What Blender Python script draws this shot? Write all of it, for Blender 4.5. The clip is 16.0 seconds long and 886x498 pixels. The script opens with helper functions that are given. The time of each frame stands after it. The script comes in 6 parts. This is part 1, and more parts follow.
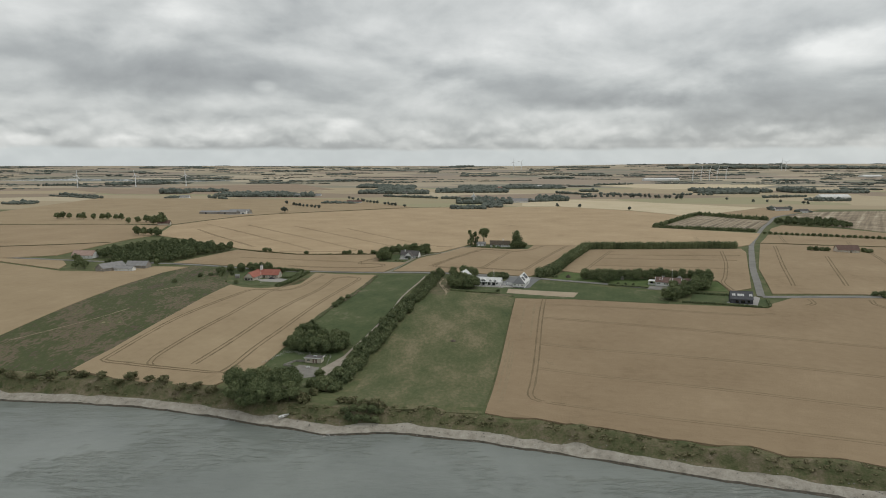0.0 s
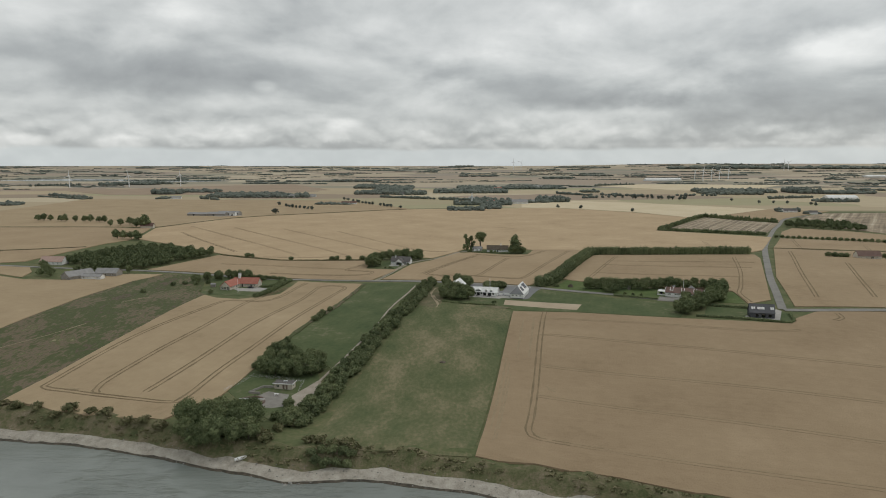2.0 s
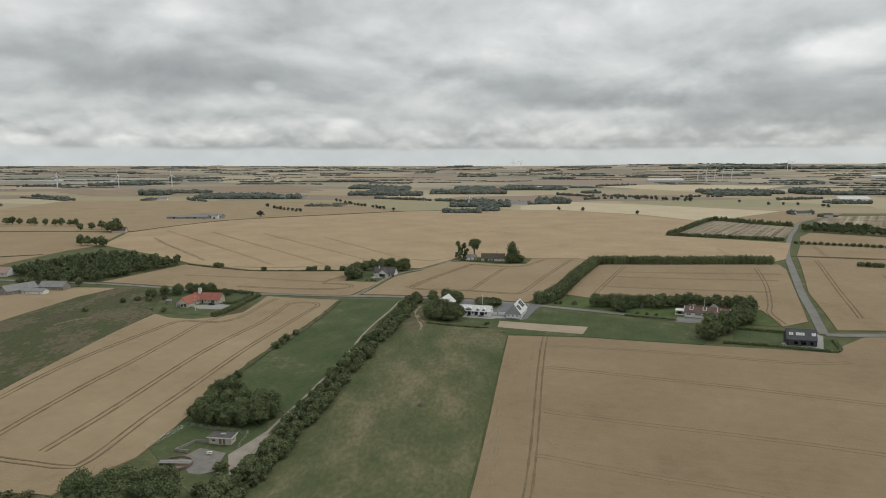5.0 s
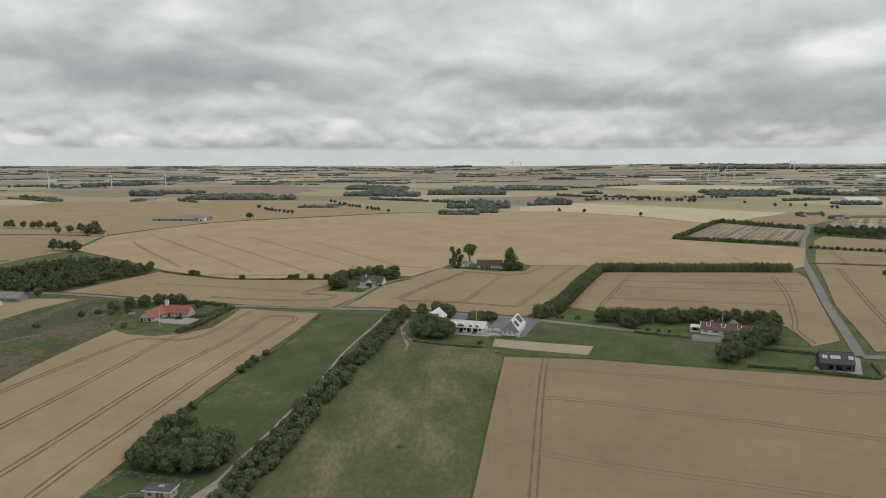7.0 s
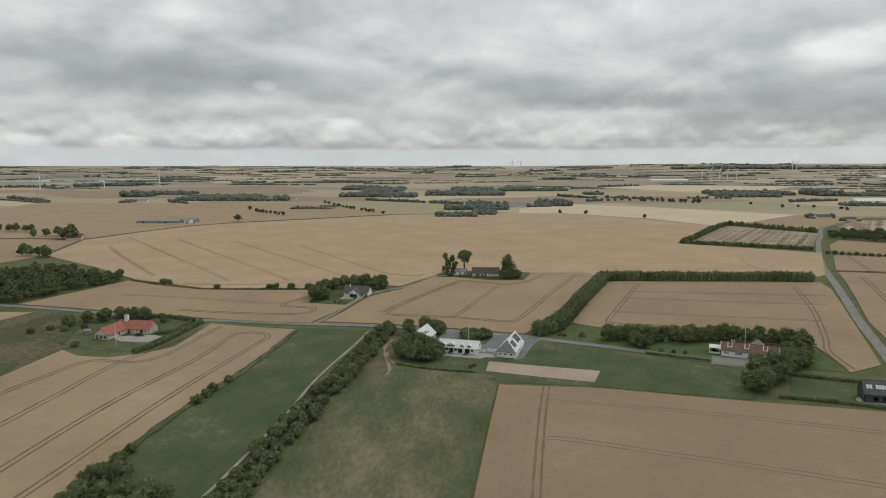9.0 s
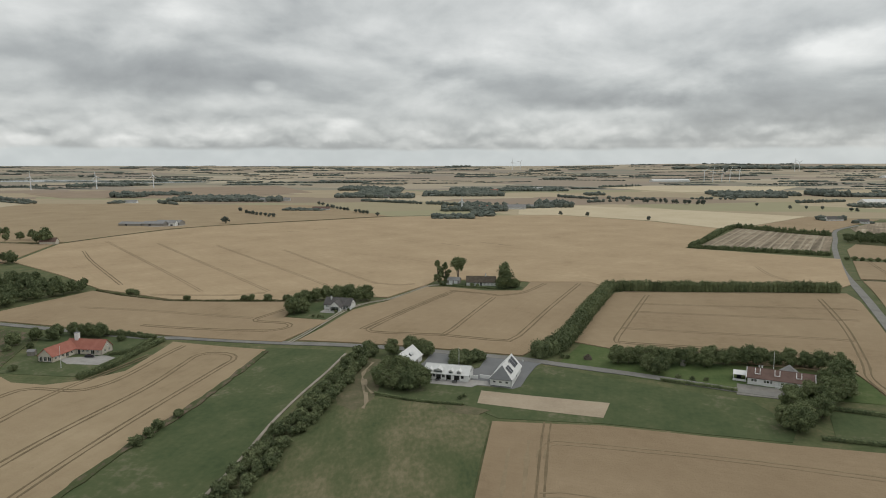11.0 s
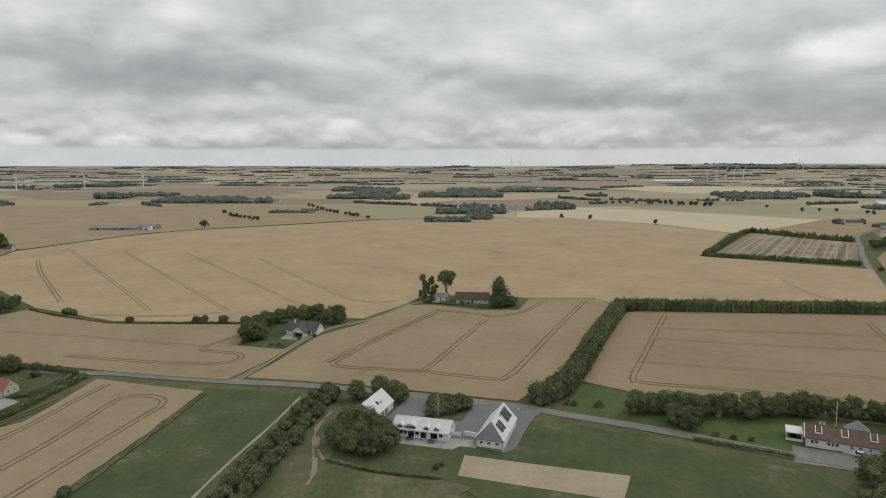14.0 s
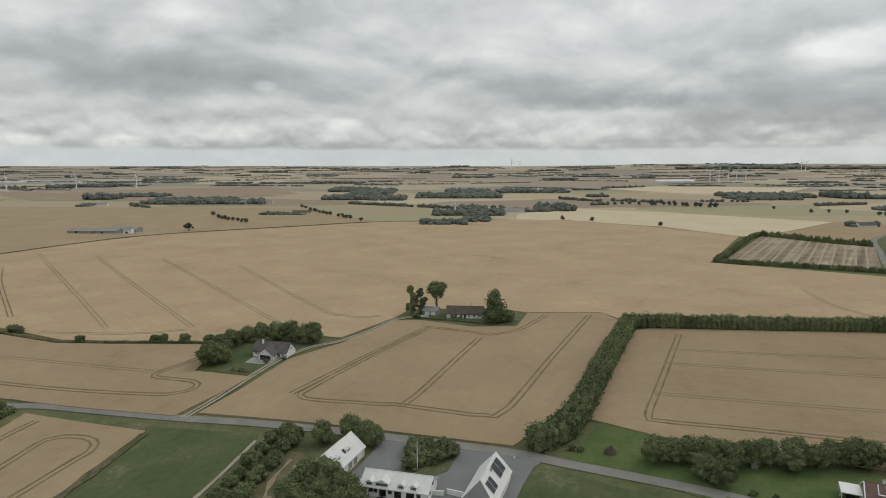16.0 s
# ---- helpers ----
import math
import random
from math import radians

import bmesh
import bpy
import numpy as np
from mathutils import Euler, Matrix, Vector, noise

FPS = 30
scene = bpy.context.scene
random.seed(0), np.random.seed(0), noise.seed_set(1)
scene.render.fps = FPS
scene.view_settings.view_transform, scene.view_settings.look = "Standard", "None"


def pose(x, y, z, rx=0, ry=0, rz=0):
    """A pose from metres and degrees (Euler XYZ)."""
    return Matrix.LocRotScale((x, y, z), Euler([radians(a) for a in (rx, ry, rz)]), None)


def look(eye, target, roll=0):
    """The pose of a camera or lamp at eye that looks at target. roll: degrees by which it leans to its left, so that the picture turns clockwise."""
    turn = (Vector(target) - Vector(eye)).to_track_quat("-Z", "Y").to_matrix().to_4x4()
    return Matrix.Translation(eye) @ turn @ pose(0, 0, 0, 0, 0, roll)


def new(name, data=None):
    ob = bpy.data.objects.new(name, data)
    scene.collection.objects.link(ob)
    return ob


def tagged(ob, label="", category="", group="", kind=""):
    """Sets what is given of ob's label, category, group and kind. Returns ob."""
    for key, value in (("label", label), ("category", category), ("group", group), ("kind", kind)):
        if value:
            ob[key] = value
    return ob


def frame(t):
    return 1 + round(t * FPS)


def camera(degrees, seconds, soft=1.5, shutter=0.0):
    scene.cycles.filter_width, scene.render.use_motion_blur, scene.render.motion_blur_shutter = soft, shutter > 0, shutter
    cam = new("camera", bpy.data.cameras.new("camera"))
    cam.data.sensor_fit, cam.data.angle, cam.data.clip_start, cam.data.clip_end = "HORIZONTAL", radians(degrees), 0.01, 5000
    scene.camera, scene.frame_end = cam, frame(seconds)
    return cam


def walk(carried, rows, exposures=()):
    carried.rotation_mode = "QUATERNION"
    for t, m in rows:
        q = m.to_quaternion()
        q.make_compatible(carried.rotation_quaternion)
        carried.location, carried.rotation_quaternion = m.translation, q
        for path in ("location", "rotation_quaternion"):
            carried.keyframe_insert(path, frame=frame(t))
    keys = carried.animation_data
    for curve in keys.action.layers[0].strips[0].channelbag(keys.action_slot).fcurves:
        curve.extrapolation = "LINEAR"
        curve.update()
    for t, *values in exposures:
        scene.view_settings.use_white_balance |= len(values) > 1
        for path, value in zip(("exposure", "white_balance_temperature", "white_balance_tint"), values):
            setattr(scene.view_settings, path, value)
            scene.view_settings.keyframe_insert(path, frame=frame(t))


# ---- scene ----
# A drone flies level over the coast at a steady speed, its gaze held still.
cam = camera(68.0, 16.0, 1.0)
TIMES = [0.0, 0.1, 0.2, 0.5] + [float(i) for i in range(1, 16)] + [15.5, 15.8, 15.9, 16.0]
walk(cam, [(t, pose(2.871 * t, 19.387 * t, 84.0, 82.598, 0, 0)) for t in TIMES])

# ---------------------------------------------------------------- world, sun
SUN_AZ, SUN_EL = radians(60), radians(48)
scene.view_settings.exposure = 0.0


def way(px, py):
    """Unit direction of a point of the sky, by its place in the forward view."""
    p = radians(90 - 82.598)
    f = 1162.3
    v = (Vector((0, math.cos(p), -math.sin(p))) + Vector(((px - 784) / f, 0, 0))
         + Vector((0, math.sin(p), math.cos(p))) * ((441 - py) / f))
    return v.normalized()


class Nodes:
    """Small helper to chain shader nodes."""

    def __init__(self, tree):
        self.t = tree

    def add(self, kind, **inputs):
        n = self.t.nodes.new(kind)
        for k, v in inputs.items():
            self.set(n, k, v)
        return n

    def set(self, n, k, v):
        key = int(k[1:]) if k[0] == "i" and k[1:].isdigit() else k.replace("_", " ")
        if isinstance(v, bpy.types.NodeSocket):
            self.t.links.new(v, n.inputs[key])
        else:
            n.inputs[key].default_value = v

    def math(self, op, a, b=0.0, c=None, clamp=False):
        n = self.t.nodes.new("ShaderNodeMath")
        n.operation, n.use_clamp = op, clamp
        self.set(n, "i0", a), self.set(n, "i1", b)
        if c is not None:
            self.set(n, "i2", c)
        return n.outputs[0]

    def vmath(self, op, a, b=None, scale=None):
        n = self.t.nodes.new("ShaderNodeVectorMath")
        n.operation = op
        self.set(n, "i0", a)
        if b is not None:
            self.set(n, "i1", b)
        if scale is not None:
            n.inputs["Scale"].default_value = scale
        return n.outputs["Value"] if op in ("LENGTH", "DISTANCE", "DOT_PRODUCT") else n.outputs["Vector"]

    def noise(self, vec, scale, detail=4.0, rough=0.55, warp=0.0):
        n = self.add("ShaderNodeTexNoise", Vector=vec, Scale=scale, Detail=detail, Roughness=rough, Distortion=warp)
        return n.outputs["Fac"]

    def range(self, v, a, b, c=0.0, d=1.0, smooth=False):
        n = self.t.nodes.new("ShaderNodeMapRange")
        n.interpolation_type = "SMOOTHSTEP" if smooth else "LINEAR"
        for k, x in enumerate((v, a, b, c, d)):
            self.set(n, "i%d" % k, x)
        return n.outputs[0]

    def mix(self, fac, a, b, blend="MIX"):
        n = self.t.nodes.new("ShaderNodeMix")
        n.data_type, n.blend_type = "RGBA", blend
        for k, v in ((0, fac), (6, a), (7, b)):
            if isinstance(v, bpy.types.NodeSocket):
                self.t.links.new(v, n.inputs[k])
            else:
                n.inputs[k].default_value = v if k == 0 else (*v, 1)
        return n.outputs[2]

    def ramp(self, fac, stops, interp="LINEAR"):
        n = self.t.nodes.new("ShaderNodeValToRGB")
        n.color_ramp.interpolation = interp
        el = n.color_ramp.elements
        while len(el) < len(stops):
            el.new(0.5)
        for e, (p, c) in zip(el, stops):
            e.position, e.color = p, (*c, 1)
        self.t.links.new(fac, n.inputs[0])
        return n.outputs[0]


def build_world():
    w = bpy.data.worlds.new("sky")
    w.use_nodes = True
    scene.world = w
    t = w.node_tree
    t.nodes.clear()
    N = Nodes(t)
    d = N.add("ShaderNodeTexCoord").outputs["Generated"]
    sep = N.add("ShaderNodeSeparateXYZ", Vector=d)
    z = sep.outputs["Z"]
    wob = N.vmath("SCALE", N.vmath("SUBTRACT", N.add("ShaderNodeTexNoise", Vector=d, Scale=9.0, Detail=5.0, Roughness=0.6).outputs["Color"], (0.5, 0.5, 0.5)), scale=0.05)

    def billow(scale, lift, tall):
        """Rounded heads of cumulus, sampled a little higher by lift."""
        p = N.vmath("MULTIPLY", N.vmath("ADD", N.vmath("ADD", d, wob), (0, 0, lift)), (1.0, 1.0, tall))
        vo = t.nodes.new("ShaderNodeTexVoronoi")
        vo.feature = "SMOOTH_F1"
        vo.inputs["Scale"].default_value, vo.inputs["Smoothness"].default_value, vo.inputs["Detail"].default_value = scale, 0.6, 2.0
        t.links.new(p, vo.inputs["Vector"])
        return N.math("SUBTRACT", 1.0, vo.outputs["Distance"])

    # the cloud deck, seen in perspective from below
    deck = N.vmath("MULTIPLY", d, (1.0, 1.0, 0.0))
    lift = N.math("DIVIDE", 1.0, N.math("ADD", N.math("MAXIMUM", z, 0.0), 0.3))
    sc = t.nodes.new("ShaderNodeVectorMath")
    sc.operation = "SCALE"
    t.links.new(deck, sc.inputs[0]), t.links.new(lift, sc.inputs["Scale"])
    plane = sc.outputs["Vector"]
    body = N.noise(plane, 1.7, 6, 0.5, 0.25)
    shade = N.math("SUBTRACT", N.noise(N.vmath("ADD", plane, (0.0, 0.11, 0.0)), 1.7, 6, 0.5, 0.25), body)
    rags = N.noise(N.vmath("ADD", d, wob), 15.0, 6, 0.6, 0.3)
    ragged = N.math("SUBTRACT", N.noise(N.vmath("MULTIPLY", d, (1.0, 1.0, 1.5)), 11.0, 5, 0.6), 0.5)
    low, low_up = billow(19.0, 0.0, 1.9), billow(19.0, 0.012, 1.9)
    near_edge = N.range(z, 0.035, 0.10, 1.0, 0.0, True)
    v = N.math("ADD", N.math("MULTIPLY", N.math("SUBTRACT", 0.5, body), 0.55), N.math("MULTIPLY", shade, 1.4))
    v = N.math("ADD", N.math("MULTIPLY", v, N.math("SUBTRACT", 1.0, N.math("MULTIPLY", near_edge, 0.6))), N.math("MULTIPLY", N.math("SUBTRACT", rags, 0.5), 0.25))
    relief_low = N.math("ADD", N.math("MULTIPLY", N.math("SUBTRACT", low, low_up), 0.3), N.math("MULTIPLY", N.math("SUBTRACT", low, 0.55), 0.16))
    v = N.math("ADD", v, N.math("MULTIPLY", relief_low, near_edge))
    v = N.math("ADD", v, 0.52)
    # cloud masses: bright crisp heads and grey bellies with flat bases
    for px, py, rx, ry, amp in ((1495, 78, 72, 36, 0.5), (340, 8, 60, 30, 0.25), (760, 30, 330, 80, 0.14), (1150, 60, 240, 80, 0.16), (120, 30, 200, 60, 0.12),
                                (985, 172, 175, 48, -0.36), (1490, 195, 260, 66, -0.42), (1290, 125, 90, 40, -0.1), (230, 138, 290, 62, -0.24), (600, 70, 190, 70, -0.16),
                                (40, 120, 50, 24, 0.2), (1230, 160, 110, 60, 0.1), (760, 130, 170, 50, 0.08), (30, 246, 42, 13, 0.36),
                                (218, 250, 32, 13, 0.42), (1060, 210, 130, 24, 0.3), (120, 212, 70, 18, 0.2), (370, 232, 90, 18, 0.2), (610, 218, 30, 12, 0.24), (470, 150, 18, 10, 0.25), (735, 225, 60, 18, 0.2),
                                (1400, 228, 40, 14, 0.24), (1330, 245, 240, 14, -0.16), (400, 260, 420, 12, -0.1), (1010, 260, 330, 11, -0.08)):
        c = way(px, py)
        off = N.add("ShaderNodeSeparateXYZ", Vector=N.vmath("MULTIPLY", N.vmath("SUBTRACT", d, tuple(c)), (1162 / rx, 1162 / rx, 1162 / ry)))
        up = off.outputs["Z"]
        up = N.math("MAXIMUM", up, N.math("MULTIPLY", up, -2.4)) if amp < 0 else N.math("MAXIMUM", N.math("MULTIPLY", up, -1.0), N.math("MULTIPLY", up, 1.5))
        reach = N.math("SQRT", N.math("ADD", N.math("MULTIPLY", off.outputs["X"], off.outputs["X"]), N.math("MULTIPLY", up, up)))
        fall = N.range(N.math("ADD", reach, N.math("MULTIPLY", ragged, 1.5)), 0.35, 1.5, 1.0, 0.0, True)
        v = N.math("ADD", v, N.math("MULTIPLY", fall, amp))
    cloud = N.ramp(v, [(0.05, (0.33, 0.345, 0.35)), (0.32, (0.43, 0.45, 0.45)), (0.55, (0.57, 0.59, 0.582)), (0.8, (0.72, 0.735, 0.722)), (1.0, (0.86, 0.87, 0.85))])
    sky = t.nodes.new("ShaderNodeTexSky")
    sky.sky_type, sky.sun_disc = "NISHITA", False
    sky.sun_elevation, sky.sun_rotation = SUN_EL, SUN_AZ
    blue = N.mix(1.0, sky.outputs[0], (0.1, 0.1, 0.1), "MULTIPLY")
    # thin bright strip under the cloud deck at the horizon
    strip = N.math("MULTIPLY", N.range(N.math("ADD", z, N.math("MULTIPLY", N.math("SUBTRACT", low, 0.5), 0.006)), 0.0155, 0.0225, 1.0, 0.0, True), 1.0)
    cloud = N.mix(N.math("MULTIPLY", strip, 0.75), cloud, (0.6, 0.645, 0.65))
    col = N.mix(0.94, blue, cloud)
    # an overcast sky is brightest overhead
    gain = N.range(z, 0.25, 0.9, 1.0, 1.2, True)
    bg = N.add("ShaderNodeBackground", Color=col, Strength=gain)
    out = t.nodes.new("ShaderNodeOutputWorld")
    t.links.new(bg.outputs[0], out.inputs[0])


build_world()
sun_data = bpy.data.lights.new("sun", "SUN")
sun_data.energy, sun_data.angle, sun_data.color = 0.7, radians(25), (1.0, 0.95, 0.87)
sun_lamp = new("sun", sun_data)
sun_lamp.matrix_world = look((math.sin(SUN_AZ) * 100, math.cos(SUN_AZ) * 100, 100 * math.tan(SUN_EL)), (0, 0, 0))

# ---------------------------------------------------------------- materials


def surface(name, stops, scale, fine, rough=0.9, bump=0.0, bump_scale=None, stretch=(1, 1, 1), turn=0.0, by_object=0.0, by_island=0.0,
            coords="world", metallic=0.0, streak=None, spec=0.3):
    """Procedural surface: stops are colours over a noise of size `scale` (metres) broken up by one of size `fine`."""
    m = bpy.data.materials.new(name)
    m.use_nodes = True
    t = m.node_tree
    N = Nodes(t)
    b = t.nodes["Principled BSDF"]
    pos = N.add("ShaderNodeNewGeometry").outputs["Position"] if coords == "world" else N.add("ShaderNodeTexCoord").outputs["Object"]
    mp = t.nodes.new("ShaderNodeMapping")
    mp.inputs["Rotation"].default_value[2] = radians(turn)
    mp.inputs["Scale"].default_value = stretch
    t.links.new(pos, mp.inputs[0])
    vec = mp.outputs[0]
    large = N.noise(vec, 1 / scale, 4, 0.55)
    small = N.noise(vec, 1 / fine, 5, 0.6)
    v = N.math("ADD", N.math("MULTIPLY", large, 0.62), N.math("MULTIPLY", small, 0.38))
    v = N.range(v, 0.3, 0.7)
    if streak:
        size, amount = streak
        st = t.nodes.new("ShaderNodeMapping")
        st.vector_type = "TEXTURE"
        st.inputs["Rotation"].default_value[2] = radians(-turn)
        st.inputs["Scale"].default_value = (size, 50 * size, 1e5)
        t.links.new(pos, st.inputs[0])
        v = N.math("ADD", v, N.math("MULTIPLY", N.math("SUBTRACT", N.noise(st.outputs[0], 1.0, 3), 0.5), amount))
    if by_object:
        v = N.math("ADD", v, N.math("MULTIPLY", N.math("SUBTRACT", N.add("ShaderNodeObjectInfo").outputs["Random"], 0.5), by_object))
    if by_island:
        v = N.math("ADD", v, N.math("MULTIPLY", N.math("SUBTRACT", N.add("ShaderNodeNewGeometry").outputs["Random Per Island"], 0.5), by_island))
    n = len(stops)
    col = N.ramp(v, [(k / max(1, n - 1), c) for k, c in enumerate(stops)])
    t.links.new(col, b.inputs["Base Color"])
    b.inputs["Roughness"].default_value = rough
    b.inputs["Metallic"].default_value = metallic
    b.inputs["Specular IOR Level"].default_value = spec
    if bump:
        bn = t.nodes.new("ShaderNodeBump")
        bn.inputs["Strength"].default_value = 1.0
        bn.inputs["Distance"].default_value = bump
        t.links.new(N.noise(vec, 1 / (bump_scale or fine), 4, 0.65), bn.inputs["Height"])
        t.links.new(bn.outputs[0], b.inputs["Normal"])
    return m


def wheat(name, turn, tone=1.0, warm=1.0):
    c = lambda r, g, b: (r * tone * warm, g * tone, b * tone)
    return surface(name, [c(0.30, 0.228, 0.142), c(0.355, 0.272, 0.172), c(0.385, 0.298, 0.19), c(0.43, 0.336, 0.218)], 46, 5.5, 0.95, 0.28, 0.9,
                   turn=turn, streak=(1.6, 0.4), spec=0.1)


# crop tones rise inland, putting distance haze into the field colours
WHEAT_COAST = wheat("ripe_wheat_coast", 108, 0.79, 1.03)
WHEAT_LEFT = wheat("ripe_wheat_left", 14, 0.95)
WHEAT_MID = wheat("ripe_wheat_mid", 24, 0.9, 1.02)
WHEAT_HIGH = wheat("ripe_wheat_upland", -38, 1.12, 1.02)
WHEAT_EAST = wheat("ripe_wheat_east", 105, 0.86, 1.02)
PLOUGHED = surface("dry_ploughed_soil", [(0.26, 0.20, 0.145), (0.31, 0.24, 0.175), (0.35, 0.275, 0.205)], 60, 6, 0.95, 0.1, turn=20, streak=(4.0, 0.5), spec=0.1)
BARLEY = surface("pale_barley", [(0.50, 0.42, 0.285), (0.56, 0.475, 0.33), (0.60, 0.52, 0.37)], 60, 7, 0.95, 0.2, 1.0, streak=(3, 0.4), turn=-50, spec=0.1)
STUBBLE = surface("striped_stubble", [(0.15, 0.125, 0.09), (0.24, 0.195, 0.14), (0.33, 0.27, 0.195), (0.47, 0.41, 0.31)], 30, 4, 0.95, 0.1, turn=34, streak=(7.0, 2.2), spec=0.1)
# track soil, darkened in colour for the shade down in the crop gaps
TRACK = surface("wheel_track_soil_and_shade", [(0.152, 0.118, 0.071), (0.2, 0.155, 0.096), (0.262, 0.203, 0.128)], 5, 0.8, 0.95, 0.05, spec=0.1)
FAINT_TRACK = surface("grown_over_wheel_track", [(0.24, 0.187, 0.118), (0.285, 0.222, 0.142), (0.335, 0.262, 0.168)], 5, 0.8, 0.95, 0.05, spec=0.1)
MEADOW = surface("mottled_meadow", [(0.062, 0.084, 0.038), (0.085, 0.105, 0.047), (0.105, 0.118, 0.057), (0.145, 0.142, 0.076), (0.2, 0.178, 0.106), (0.25, 0.215, 0.138)], 17, 1.5, 0.95, 0.15, 0.8, stretch=(1, 0.5, 1), turn=-8, spec=0.15)
LAWN = surface("mown_grass", [(0.058, 0.082, 0.036), (0.076, 0.101, 0.045), (0.098, 0.117, 0.055), (0.19, 0.175, 0.113)], 17, 2.2, 0.95, 0.04, 0.5, turn=14, streak=(2.5, 0.35), spec=0.15)
GARDEN = surface("lush_garden_grass", [(0.062, 0.094, 0.034), (0.082, 0.118, 0.042), (0.105, 0.138, 0.052), (0.15, 0.16, 0.08)], 9, 1.4, 0.95, 0.05, 0.6, spec=0.15)
MOOR = surface("rough_heath", [(0.055, 0.065, 0.032), (0.13, 0.095, 0.075), (0.075, 0.09, 0.04), (0.085, 0.098, 0.045), (0.165, 0.125, 0.092), (0.10, 0.112, 0.05), (0.26, 0.225, 0.145)], 16, 2.0, 0.95, 0.6, 1.6, stretch=(1, 0.45, 1), turn=14, spec=0.15)
BANK = surface("bank_of_grass_and_clay", [(0.064, 0.077, 0.036), (0.092, 0.103, 0.048), (0.135, 0.13, 0.07), (0.19, 0.16, 0.106), (0.28, 0.228, 0.165)], 6, 0.9, 0.95, 0.35, 0.9, spec=0.15)
BEACH = surface("grey_shingle", [(0.17, 0.15, 0.12), (0.30, 0.275, 0.23), (0.38, 0.352, 0.30), (0.46, 0.43, 0.372)], 3.2, 0.5, 0.9, 0.12, 0.4, spec=0.25)
KELP = surface("wet_seaweed", [(0.02, 0.02, 0.015), (0.06, 0.05, 0.035), (0.12, 0.10, 0.075)], 2.0, 0.5, 0.6, 0.08)
ROAD = surface("worn_asphalt", [(0.165, 0.16, 0.147), (0.215, 0.207, 0.19), (0.265, 0.255, 0.233)], 7, 0.8, 0.9, 0.01)
YARD = surface("grey_yard_asphalt", [(0.165, 0.168, 0.17), (0.19, 0.193, 0.195), (0.215, 0.217, 0.218)], 8, 0.7, 0.9, 0.01)
GRAVEL = surface("pale_gravel", [(0.26, 0.225, 0.18), (0.33, 0.29, 0.24), (0.40, 0.36, 0.305)], 4, 0.6, 0.95, 0.03)
GREY_GRAVEL = surface("grey_gravel", [(0.17, 0.16, 0.142), (0.225, 0.212, 0.19), (0.28, 0.265, 0.24)], 4, 0.6, 0.95, 0.03)
PAVING = surface("concrete_paving", [(0.28, 0.27, 0.25), (0.35, 0.335, 0.315), (0.42, 0.405, 0.385)], 3, 0.5, 0.9, 0.01)
SAND = surface("riding_ground_sand", [(0.33, 0.265, 0.19), (0.40, 0.325, 0.235), (0.44, 0.365, 0.27)], 9, 1.1, 0.95, 0.05)
WORN = surface("worn_thin_grass", [(0.085, 0.095, 0.048), (0.12, 0.118, 0.066), (0.155, 0.138, 0.085), (0.23, 0.195, 0.13)], 6, 0.9, 0.95, 0.06, spec=0.12)
STRAW = surface("cut_straw", [(0.3, 0.255, 0.185), (0.36, 0.31, 0.23), (0.42, 0.365, 0.275)], 5, 0.7, 0.95, 0.06, spec=0.1)
DIRT = surface("trodden_dirt", [(0.19, 0.155, 0.10), (0.28, 0.23, 0.155), (0.36, 0.30, 0.21)], 4, 0.8, 0.95, 0.05)
LEAF = surface("broad_leaves", [(0.085, 0.108, 0.054), (0.132, 0.16, 0.078), (0.173, 0.202, 0.098), (0.222, 0.246, 0.128)], 3.2, 0.7, 0.9, by_object=0.55, by_island=0.5, spec=0.12)
LEAF_DARK = surface("dense_hedge_leaves", [(0.084, 0.106, 0.055), (0.13, 0.156, 0.079), (0.168, 0.196, 0.098), (0.216, 0.24, 0.124)], 4.0, 0.8, 0.9, by_island=0.55, by_object=0.5, spec=0.12)
FADED_TILE = surface("faded_pink_tiles", [(0.33, 0.225, 0.19), (0.40, 0.285, 0.24), (0.46, 0.34, 0.29)], 2.8, 0.35, 0.85, 0.03, 0.3, coords="object", spec=0.2)
# foliage lightened and greyed in its colour to stand in for haze
LEAF_HAZED = surface("hazed_foliage", [(0.095, 0.112, 0.098), (0.13, 0.146, 0.124), (0.165, 0.18, 0.15)], 30, 4, 0.9, 0.8, 2.0, by_island=0.7, spec=0.1)
SCRUB = surface("shore_scrub_leaves", [(0.085, 0.092, 0.045), (0.125, 0.13, 0.062), (0.175, 0.165, 0.088), (0.25, 0.215, 0.135)], 4.0, 0.7, 0.85, by_island=0.6, by_object=0.3, spec=0.2)
BARK = surface("grey_bark", [(0.09, 0.075, 0.055), (0.17, 0.145, 0.115)], 1.0, 0.15, 0.9, 0.03, coords="object")
WHITE = surface("white_limewash", [(0.66, 0.66, 0.64), (0.74, 0.74, 0.722), (0.79, 0.79, 0.775)], 3.5, 0.5, 0.85, 0.01, coords="object")
WHITE_ROOF = surface("white_painted_roof", [(0.6, 0.6, 0.58), (0.69, 0.69, 0.672), (0.74, 0.74, 0.722)], 3.0, 0.4, 0.7, 0.02, 0.3, coords="object")
GREY_PANEL = surface("grey_roof_sheet", [(0.20, 0.205, 0.21), (0.25, 0.255, 0.26)], 2.5, 0.4, 0.6, 0.01, coords="object")
RED_TILE = surface("red_clay_tiles", [(0.30, 0.115, 0.085), (0.37, 0.15, 0.112), (0.43, 0.19, 0.145)], 2.8, 0.35, 0.85, 0.03, 0.3, coords="object", spec=0.2)
